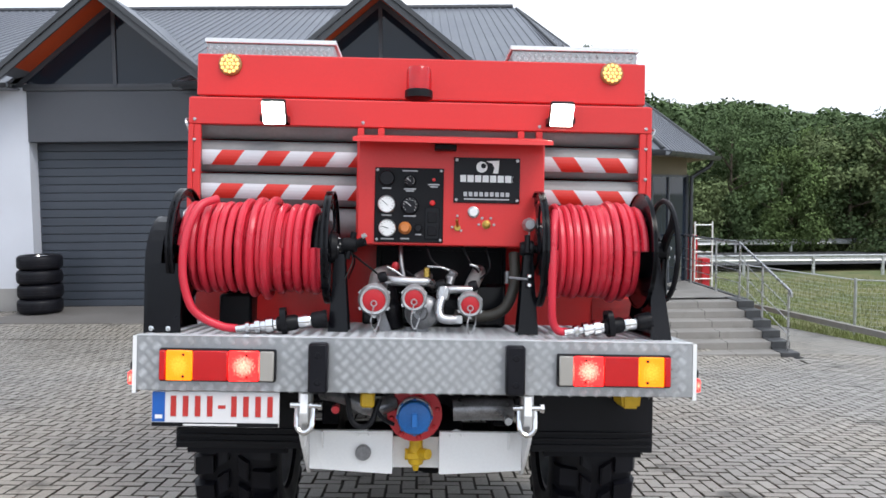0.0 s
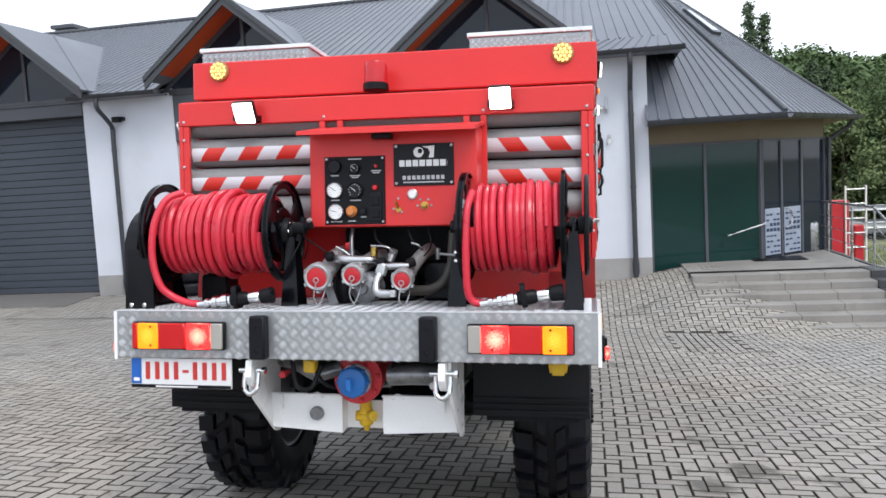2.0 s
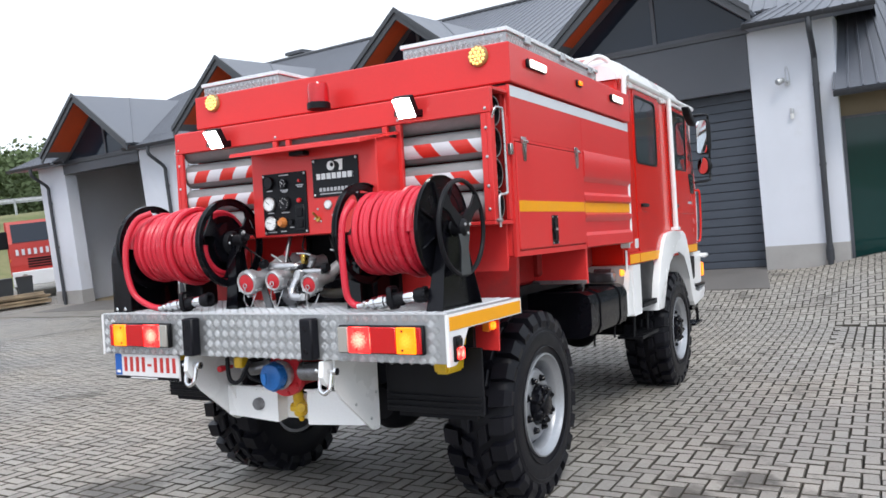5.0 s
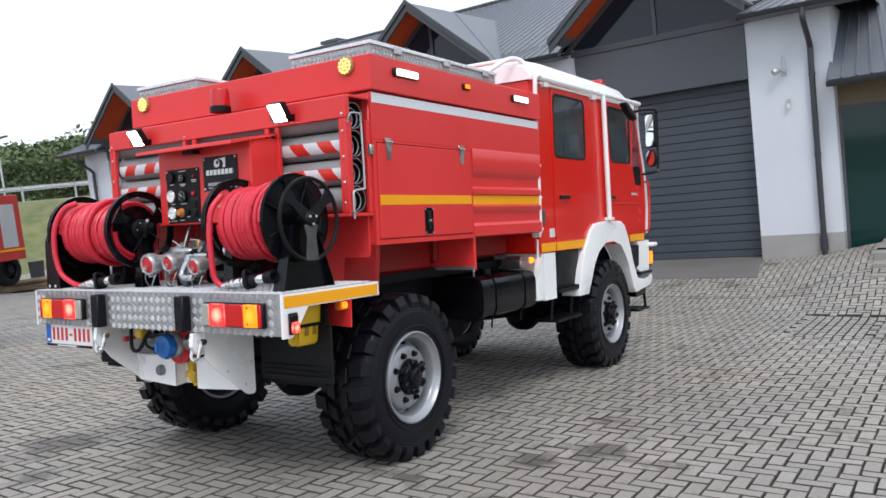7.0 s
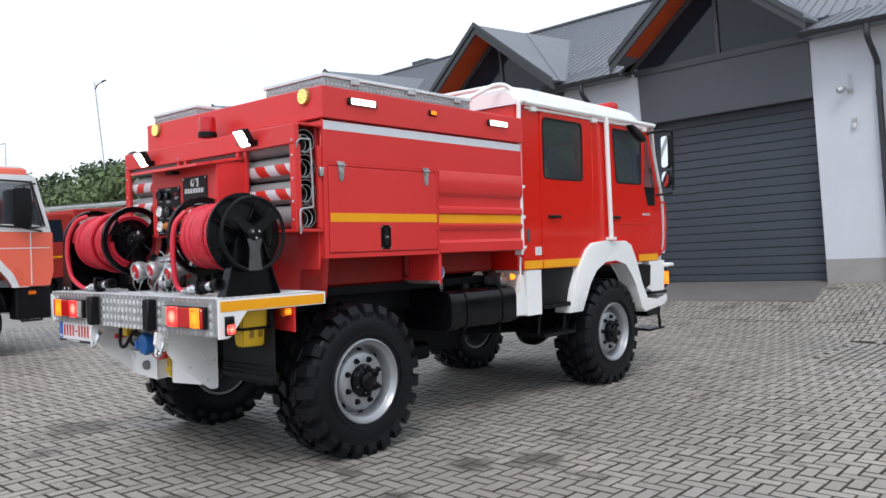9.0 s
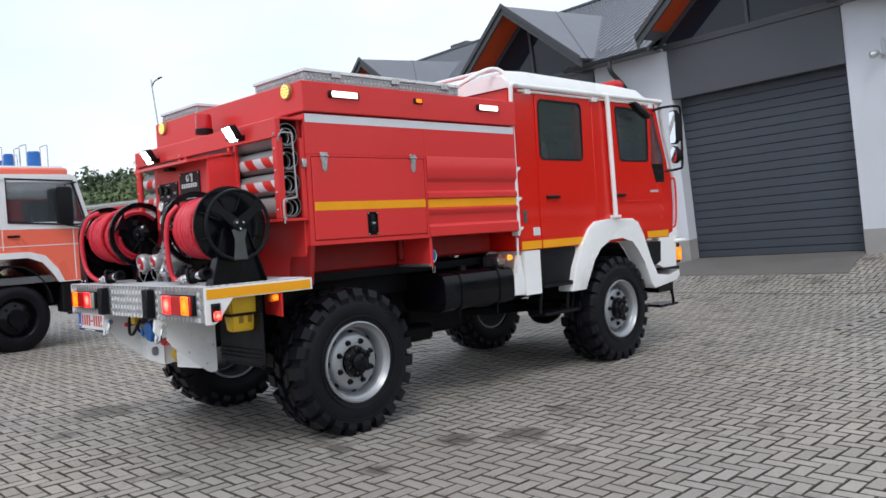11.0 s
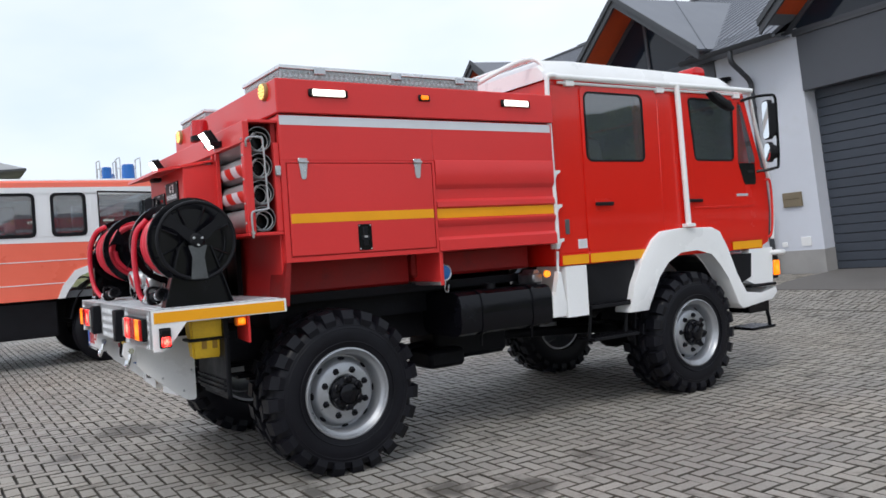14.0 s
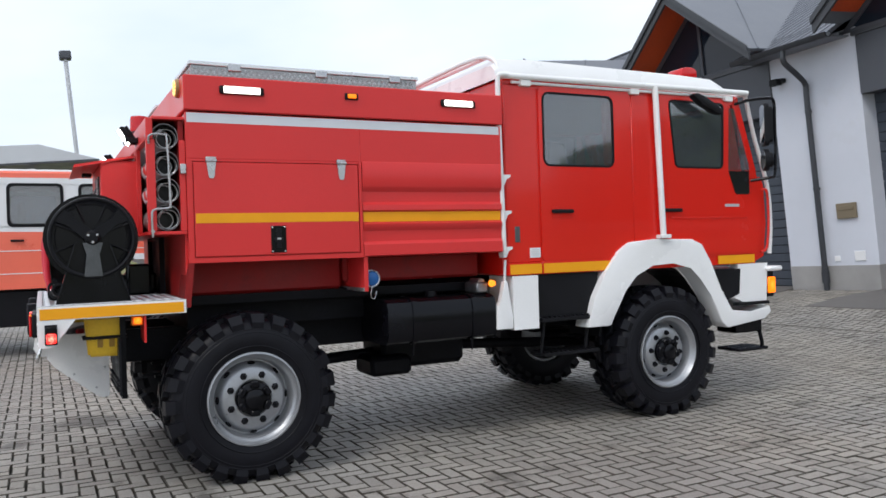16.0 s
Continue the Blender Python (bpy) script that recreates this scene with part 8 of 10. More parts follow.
        part("roll_bar", bm, WHITE, truck, "white vertical protection bar")
        bm = bmesh.new()
        tube(bm, smooth_pts([(x, 5.6, 2.758), (s * 1.12, 5.67, 2.72), (s * 1.08, 5.80, 2.4), (s * 1.08, 5.95, 1.95), (s * 1.08, 5.98, 1.6), (s * 1.07, 5.97, 1.32)], 6), 0.02, 10)
        part("screen_bar", bm, WHITE, truck, "white bar guarding the windscreen")
        bm = bmesh.new()
        for y in (3.32, 4.37, 5.42):
            box(bm, *sorted((s * 1.12, s * 1.17)), y - 0.045, y + 0.045, 2.675, 2.72, 0.004)
        pieces("rail_clamp", bm, WHITE, truck, "white rail clamp", smooth=False)
        bm = bmesh.new()
        tube(bm, smooth_pts([(s * 1.1, 3.12, 2.74), (s * 1.06, 3.12, 2.86), (s * 1.0, 3.06, 2.905), (s * 0.97, 2.9, 2.86), (s * 0.94, 2.5, 2.66), (s * 0.93, 2.45, 2.60)], 6), 0.02, 10)
        part("rear_brace", bm, WHITE, truck, "white brace from cab roof to deck")
    bm = bmesh.new()
    tube(bm, [(-1.0, 3.07, 2.905), (1.0, 3.07, 2.905)], 0.02, 10)
    part("cross_bar", bm, WHITE, truck, "white cross tube behind the cab roof", smooth=True)
    bm = bmesh.new()
    tube(bm, [(-1.165, 5.64, 2.758), (1.165, 5.64, 2.758)], 0.022, 10)
    part("cross_bar", bm, WHITE, truck, "white cross tube", smooth=True)
    bm = bmesh.new()
    cyl(bm, (0.8, 5.215, 2.87), (0.8, 5.215, 2.935), 0.07, 20)
    prism(bm, [(-0.09, 2.93), (0.09, 2.93), (0.09, 2.975), (0.07, 3.005), (0.03, 3.015), (-0.03, 3.015), (-0.07, 3.005), (-0.09, 2.975)], "x", 0.7, 0.9, 0.012)
    for v in bm.verts:
        if v.co.y < 2.0:
            v.co.y += 5.215
    part("roof_beacon", bm, LENS_RED, truck, "low red beacon on the cab roof")
    # mirrors
    for s in (-1, 1):
        bm = bmesh.new()
        x = s * 1.29
        tube(bm, smooth_pts([(s * 1.12, 5.52, 2.66), (s * 1.2, 5.62, 2.69), (x, 5.74, 2.70), (x + s * 0.01, 5.82, 2.68), (x + s * 0.01, 5.83, 2.5), (x + s * 0.01, 5.82, 2.06), (x, 5.76, 2.0), (s * 1.16, 5.66, 1.98)], 5), 0.014, 8)
        arm = part("mirror_arm", bm, BLACK, truck, "black tubular mirror arm")
        turn = Matrix.Translation((x - s * 0.03, 5.76, 0)) @ Matrix.Rotation(radians(-33 * s), 4, "Z")
        for z0, z1, w, r in ((2.28, 2.655, 0.085, 0.045), (2.06, 2.255, 0.085, 0.08)):
            bm, tmp = bmesh.new(), bmesh.new()
            prism(tmp, rounded(-w, w, z0, z1, r, 5), "y", -0.03, 0.012, 0.01)
            prism(tmp, rounded(-w * 0.7, w * 0.7, z0 + 0.03, z1 - 0.03, r * 0.7, 5), "y", 0.012, 0.05, 0.012)
            merge(bm, tmp, turn)
            mh = part("mirror_housing", bm, BLACK_PL, arm, "black mirror housing")
            bm, tmp = bmesh.new(), bmesh.new()
            prism(tmp, rounded(-w + 0.012, w - 0.012, z0 + 0.012, z1 - 0.012, r * 0.85, 5), "y", -0.033, -0.0302)
            merge(bm, tmp, turn)
            part("mirror_glass", bm, MIRROR, mh, "mirror glass", smooth=False)
    bm = bmesh.new()
    prism(bm, [(4.90, 2.69), (4.94, 2.70), (5.02, 2.68), (5.16, 2.615), (5.22, 2.565), (5.225, 2.54), (5.2, 2.532), (5.12, 2.55), (4.99, 2.61), (4.91, 2.665)], "x", 1.22, 1.29, 0.012)
    part("kerb_mirror", bm, BLACK_PL, truck, "black kerb mirror over the door")
    # front bumper beam
    bm = bmesh.new()
    box(bm, -1.05, 1.05, 5.8, 5.93, 0.76, 1.2, 0.02)
    part("front_bumper", bm, WHITE, truck, "white steel front bumper", smooth=False)
    bm = bmesh.new()
    tube(bm, smooth_pts([(1.13, 5.82, 1.9), (1.16, 5.86, 1.88), (1.16, 5.87, 1.6), (1.15, 5.85, 1.38), (1.13, 5.8, 1.34)], 5), 0.012, 8)
    part("grab_handle", bm, RED_CAB, truck, "red grab handle at the cab corner")
    # posts behind the cab that carry the step brackets
    for s in (-1, 1):
        bm = bmesh.new()
        tube(bm, smooth_pts([(s * 1.2, 3.14, 2.742), (s * 1.2, 3.075, 2.735), (s * 1.19, 3.06, 2.68), (s * 1.18, 3.065, 2.3), (s * 1.17, 3.085, 1.42)], 5), 0.02, 10)
        part("rear_post", bm, WHITE, truck, "white tubular post behind the cab")
    # the cab is a little narrower than the tank body
    for ob in truck.children_recursive:
        if ob not in before:
            ob.data.transform(Matrix.Diagonal((0.955, 1.008, 1.0, 1.0)))


DARK_TRIM = mat("grey_cab_trim", (0.10, 0.105, 0.11), 0.8, var=0.2, big=3, fine=40, bump=0.02)
SEAT = mat("grey_seat_cloth", (0.12, 0.12, 0.13), 0.9, var=0.2, big=4, fine=90, bump=0.1)
BLACK_GLASS = mat("black_glass", (0.012, 0.013, 0.014), 0.08, var=0.1, bump=0)
m_, nt_, b_ = node_mat("mirror_glass")
b_.inputs["Base Color"].default_value = (0.85, 0.86, 0.87, 1)
b_.inputs["Metallic"].default_value, b_.inputs["Roughness"].default_value = 1.0, 0.02
MIRROR = m_
cab()

# ---------------- round the yard ----------------
LEAF_A = mat("leaf_green", (0.115, 0.165, 0.06), 0.85, spec=0.12, var=0.35, big=0.25, fine=3, bump=0, rvar=0.1)
LEAF_B = mat("leaf_dark_green", (0.075, 0.105, 0.06), 0.85, spec=0.12, var=0.35, big=0.25, fine=3, bump=0, rvar=0.1)
LEAF_E = mat("leaf_light_green", (0.15, 0.19, 0.085), 0.85, spec=0.12, var=0.35, big=0.25, fine=3, bump=0, rvar=0.1)
LEAF_D = mat("leaf_mid_green", (0.085, 0.125, 0.055), 0.85, spec=0.12, var=0.35, big=0.3, fine=3, bump=0, rvar=0.1)
LEAF_C = mat("leaf_pale_green", (0.125, 0.165, 0.085), 0.85, spec=0.12, var=0.3, big=0.25, fine=3, bump=0, rvar=0.1)
BARK = mat("bark", (0.09, 0.07, 0.05), 0.9, var=0.3, big=3, fine=30, bump=0.4)
ORANGE = mat("day_orange_paint", (0.9, 0.165, 0.1), 0.35, var=0.06, big=1, fine=80, bump=0.01, coat=0.3)
CREAM = mat("off_white_paint", (0.78, 0.79, 0.8), 0.35, var=0.05, big=1, fine=80, bump=0.01, coat=0.3)
BLUE_LIGHT = mat("blue_beacon", (0.008, 0.12, 0.42), 0.2, var=0.1, bump=0)
SHUTTER = mat("silver_shutter", (0.5, 0.52, 0.53), 0.45, metal=0.3, var=0.06, big=2, fine=60, bump=0.02)
ASPHALT = mat("asphalt", (0.06, 0.06, 0.062), 0.85, var=0.15, big=0.6, fine=60, bump=0.2)
PLANK = mat("weathered_plank", (0.3, 0.23, 0.15), 0.8, var=0.25, big=2, fine=40, bump=0.2, rnd=0.15)
BIN = mat("dark_bin_plastic", (0.03, 0.034, 0.038), 0.5, var=0.1, bump=0.02)


def leaf_mesh(name, spots, per, size, spread, seed, squash=0.8):
    """Many small leaf cards, thrown round the given clump centres."""
    rng = np.random.default_rng(seed)
    n = len(spots) * per
    c = np.repeat(np.array(spots), per, axis=0)
    off = rng.normal(size=(n, 3))
    off /= np.linalg.norm(off, axis=1)[:, None]
    off *= (rng.random((n, 1)) ** 0.4) * spread
    off[:, 2] *= squash
    c = c + off
    # leaves face out of their clump and up, unevenly
    face = off / spread + 0.45 * rng.normal(size=(n, 3)) + np.array([0, 0, 0.35])
    a = np.cross(face, rng.normal(size=(n, 3)))
    a /= np.linalg.norm(a, axis=1)[:, None]
    b = np.cross(face, a)
    b /= np.linalg.norm(b, axis=1)[:, None]
    s = size * rng.uniform(0.6, 1.3, (n, 1))
    v = np.stack([c - a * s, c + b * s * 0.55, c + a * s, c - b * s * 0.55], 1).reshape(-1, 3)
    f = np.arange(4 * n).reshape(-1, 4)
    me = bpy.data.meshes.new(name)
    me.from_pydata(v.tolist(), [], f.tolist())
    return me


def make_tree(m, h, r, seed, material, label):
    """Trunk with limbs, and a crown of uneven clumps that reaches down to the scrub."""
    rng = random.Random(seed)
    t = thing("tree", label, "tree", m, group="trees beyond the road")
    bm = bmesh.new()
    cyl(bm, (0, 0, -0.5), (0.05, 0.02, h * 0.5), 0.02 * h + 0.05, 8, 0.012 * h)
    cyl(bm, (0.05, 0.02, h * 0.5), (0, 0, h * 0.88), 0.012 * h, 8, 0.02)
    for k in range(7):
        a, z = rng.uniform(0, 6.28), h * rng.uniform(0.2, 0.7)
        q = r * rng.uniform(0.5, 0.85)
        cyl(bm, (0, 0, z), (q * math.cos(a), q * math.sin(a), z + h * rng.uniform(0.1, 0.22)), 0.009 * h, 6, 0.015)
    part("trunk", bm, BARK, t, "brown trunk with limbs")
    spots = []
    for k in range(64):
        a, u = rng.uniform(0, 6.28), rng.uniform(-0.98, 1)
        q = (max(0, 1 - abs(u) ** 2.6)) ** 0.5 * r * rng.uniform(0.45, 1.0)
        spots.append((q * math.cos(a), q * math.sin(a), h * 0.5 + u * h * 0.44))
    me = leaf_mesh("crown", spots, 210, 0.115, r * 0.27, seed)
    me.materials.append(material)
    c = new("crown", me)
    c.parent = t
    return t


def far_woods(name, label, clumps, per, size, spread, seed, material):
    me = leaf_mesh(name, clumps, per, size, spread, seed, 0.9)
    me.materials.append(material)
    tagged(new(name, me), label, "woods", kind="stuff")


def rise(az, table):
    """Slope of the skyline at an azimuth, from a short table."""
    for (a0, s0), (a1, s1) in zip(table, table[1:]):
        if a0 <= az <= a1:
            return s0 + (s1 - s0) * (az - a0) / (a1 - a0)
    return table[0][1] if az < table[0][0] else table[-1][1]


def woods():
    protos = [make_tree(pose(14, 46, -1.8), 7.4, 3.2, 1, LEAF_A, "broad leafy green tree beyond the road"), make_tree(pose(20, 51, -1.6), 8.6, 3.4, 2, LEAF_D, "tall full green tree beyond the road"), make_tree(pose(27, 44, -1.8), 6.6, 3.3, 3, LEAF_E, "rounded pale green tree beyond the road")]
    rng = random.Random(5)
    for k in range(36):
        x, y = 10 + (k % 12) * 3.3 + rng.uniform(-1.2, 1.2), (43.5, 48, 53)[k // 12] + rng.uniform(-1.2, 1.6) - (k % 12) * 0.6
        s = rng.uniform(0.74, 1.12)
        p = protos[(k * 5 + k // 12) % 3]
        copy_thing(p, pose(x, y, -1.9 + (y - 43) * 0.08, 0, 0, rng.uniform(0, 360)) @ Matrix.Diagonal((s, s, s * rng.uniform(0.9, 1.06), 1)))
    # wooded hills, past counting
    east = ((-2, 0.135), (8, 0.14), (13.5, 0.133), (16, 0.12), (18, 0.105), (22, 0.108), (24, 0.1), (26, 0.085), (28, 0.088), (31, 0.075), (48, 0.065))
    spots = []
    for k in range(2600):
        az, d = rng.uniform(-2, 46), rng.uniform(70, 112)
        top = 1.8 + (rise(az, east) + 0.012 * noise.noise((az * 1.3, 2, 1))) * d - 1.4
        lo = -2 + (d - 70) * 0.19
        x, y = d * math.sin(radians(az)), -3.2 + d * math.cos(radians(az))
        spots.append((x, y, min(top, lo + rng.uniform(0.0, 1.0) ** 0.6 * 9.5 + 1.2 * noise.noise((x * 0.1, y * 0.1, 0)))))
    far_woods("woods_east", "dense green woods on the hillside", spots, 62, 0.3, 1.7, 11, LEAF_D)
    west = ((42, 0.125), (50, 0.118), (55, 0.108), (57.6, 0.106), (59, 0.096), (62, 0.09), (64, 0.082), (66, 0.072), (68, 0.062), (71, 0.056), (100, 0.05))
    far = ((42, 0.1), (62, 0.095), (64.4, 0.101), (65.5, 0.1), (67, 0.093), (70, 0.09), (73, 0.086), (80, 0.07), (90, 0.058), (110, 0.05))
    spots = []
    for k in range(2600):
        az, d = rng.uniform(42, 100), rng.uniform(70, 112)
        x, y = 4 - d * math.sin(radians(az)), -2.5 + d * math.cos(radians(az))
        top = 1.7 + rise(az, west) * d - 1.0
        z = 2.6 + rng.random() ** 0.7 * 7.6 + 1.4 * noise.noise((x * 0.06, y * 0.06, 3))
        spots.append((x, y, min(z, top + 0.9 * noise.noise((x * 0.2, y * 0.2, 5)))))
    far_woods("woods_west", "green scrub and woods along the embankment", spots, 56, 0.26, 1.5, 12, LEAF_C)
    spots = []
    for k in range(1100):
        az, d = rng.uniform(42, 110), rng.uniform(210, 250)
        x, y = 4 - d * math.sin(radians(az)), -2.5 + d * math.cos(radians(az))
        spots.append((x, y, 1.7 + (rise(az, far) + 0.006 * noise.noise((az, 3, 3))) * d - 3.0 - 11 * rng.random() ** 1.5))
    far_woods("woods_far", "dark wooded ridge in the distance", spots, 40, 0.9, 4.0, 13, LEAF_B)


woods()


def conifers():
    for i, (x, y, h) in enumerate(((14.2, 65, 15.8), (15.5, 66, 15.0), (20.2, 66, 10.2), (18.6, 64, 10.6), (29.8, 60, 8.2))):
        t = thing("conifer", "slender dark spruce standing above the woods", "tree", pose(x, y, -1.5), group="spruces above the woods")
        bm = bmesh.new()
        cyl(bm, (0, 0, -0.5), (0, 0, h), 0.2, 8, 0.02)
        part("trunk", bm, BARK, t)
        rng = random.Random(40 + i)
        spots = []
        for k in range(90):
            z = h * (0.25 + 0.75 * k / 90)
            r = (1 - k / 90) * 1.5 + 0.1
            a = rng.uniform(0, 6.28)
            spots.append((r * 0.7 * math.cos(a), r * 0.7 * math.sin(a), z))
        me = leaf_mesh("crown", spots, 40, 0.14, 0.5, 60 + i, 0.6)
        me.materials.append(LEAF_B)
        c = new("crown", me)
        c.parent = t


conifers()


def w_beam(pts, name, label, z_top, posts):
    rail = thing(name, label, "guardrail")
    bm = bmesh.new()
    prof = [(0.0, 0.0), (0.05, -0.04), (0.0, -0.1), (0.0, -0.2), (0.05, -0.26), (0.0, -0.3), (-0.02, -0.3), (0.03, -0.26), (-0.02, -0.2), (-0.02, -0.1), (0.03, -0.04), (-0.02, 0.0)]
    rings = []
    for i, (x, y) in enumerate(pts):
        a, b = Vector(pts[max(i - 1, 0)]), Vector(pts[min(i + 1, len(pts) - 1)])
        d = (b - a).normalized()
        s = Vector((d.y, -d.x))
        rings.append([bm.verts.new((x + s.x * q, y + s.y * q, z_top(x, y) + z)) for q, z in prof])
    for r0, r1 in zip(rings, rings[1:]):
        for k in range(len(prof)):
            bm.faces.new([r0[k], r0[(k + 1) % len(prof)], r1[(k + 1) % len(prof)], r1[k]])
    part("beam", bm, GALV, rail, "galvanised crash barrier beam", smooth=False)
    for i in range(len(pts) - 1):
        for k in range(posts):
            x, y = Vector(pts[i]).lerp(Vector(pts[i + 1]), k / posts)
            bm = bmesh.new()
            z = z_top(x, y)
            box(bm, x - 0.05, x + 0.05, y - 0.05, y + 0.05, z - 1.0, z - 0.02)
            part("post", bm, GALV, rail, smooth=False)


w_beam([(8, 31.0), (20, 30.6), (34, 31.0), (52, 33)], "guardrail", "galvanised guardrail along the lower road", lambda x, y: -0.92, 4)
w_beam([(8, 39.5), (20, 39.2), (34, 39.6), (52, 41)], "guardrail", "galvanised guardrail on the far side of the road", lambda x, y: -0.75, 4)
w_beam([(-30, 45), (-38, 34), (-45, 21), (-50, 8), (-53, -4)], "guardrail", "double guardrail on top of the embankment", lambda x, y: 4.35, 5)
bm = bmesh.new()
add_faces(bm, [(6, 31.6, -1.46), (60, 33.6, -1.46), (60, 39.6, -1.42), (6, 38.6, -1.42)], [(0, 1, 2, 3)])
solid("road", bm, ASPHALT, "grey asphalt road below the woods", "road", kind="structure")
bm = bmesh.new()
add_faces(bm, [(9.02, 5.0, height(9, 5) + 0.02), (9.14, 5.0, height(9, 5) + 0.02), (9.14, 26, height(9, 17) + 0.02), (9.02, 26, height(9, 17) + 0.02), (9.02, 5.0, height(9, 5) - 0.1), (9.14, 5.0, height(9, 5) - 0.1), (9.14, 26, height(9, 17) - 0.1), (9.02, 26, height(9, 17) - 0.1)], [(0, 1, 2, 3), (0, 3, 7, 4), (1, 2, 6, 5), (0, 1, 5, 4)])
solid("kerb", bm, STONE, "low concrete kerb at the lawn", "kerb", kind="structure", smooth=False)


def lawn():
    rng = np.random.default_rng(8)
    n = 26000
    x = 9.15 + rng.random(n) ** 1.5 * 14
    y = 7 + rng.random(n) * 22
    z = np.array([height(float(a), float(b)) - 0.09 for a, b in zip(x, y)])
    h = rng.uniform(0.05, 0.2, n) * np.where(x < 9.8, 1.3, 1.0)
    a = rng.random(n) * 6.28
    w = 0.012
    lean = rng.normal(size=(n, 2)) * 0.05
    v = np.stack([np.stack([x - w * np.cos(a), y - w * np.sin(a), z], 1), np.stack([x + w * np.cos(a), y + w * np.sin(a), z], 1), np.stack([x + lean[:, 0], y + lean[:, 1], z + h], 1)], 1).reshape(-1, 3)
    me = bpy.data.meshes.new("grass_tufts")
    me.from_pydata(v.tolist(), [], np.arange(3 * n).reshape(-1, 3).tolist())
    me.materials.append(GRASS_BLADE)
    tagged(new("grass_tufts", me), "long green grass along the kerb", "grass", kind="stuff")


GRASS_BLADE = mat("grass_blade", (0.18, 0.21, 0.065), 0.7, var=0.35, big=0.4, fine=8, bump=0)
lawn()


def mesh_fence():
    f = thing("wire_fence", "grey steel fence with wire mesh along the lawn", "fence")
    pts = [(9.6, 25.0), (9.9, 20.5), (10.1, 14.9), (11.2, 10.8), (12.4, 7.0)]
    prev = None
    for x, y in pts:
        z = height(x, y) - 0.09
        bm = bmesh.new()
        cyl(bm, (x, y, z - 0.2), (x, y, z + 1.35), 0.035, 10)
        part("post", bm, GALV, f)
        if prev:
            px, py, pz = prev
            bm = bmesh.new()
            for k in range(14):
                zz = 0.08 + k * 0.095
                tube(bm, [(px, py, pz + zz), (x, y, z + zz)], 0.0028 if k < 13 else 0.016, 4)
            d = math.hypot(x - px, y - py)
            for k in range(int(d / 0.16)):
                t = k * 0.16 / d
                tube(bm, [(px + (x - px) * t, py + (y - py) * t, pz + (z - pz) * t + 0.05), (px + (x - px) * t, py + (y - py) * t, pz + (z - pz) * t + 1.31)], 0.002, 3)
            tagged(part("wire_mesh", bm, GALV, f, smooth=False), kind="stuff")
        prev = (x, y, z)


mesh_fence()


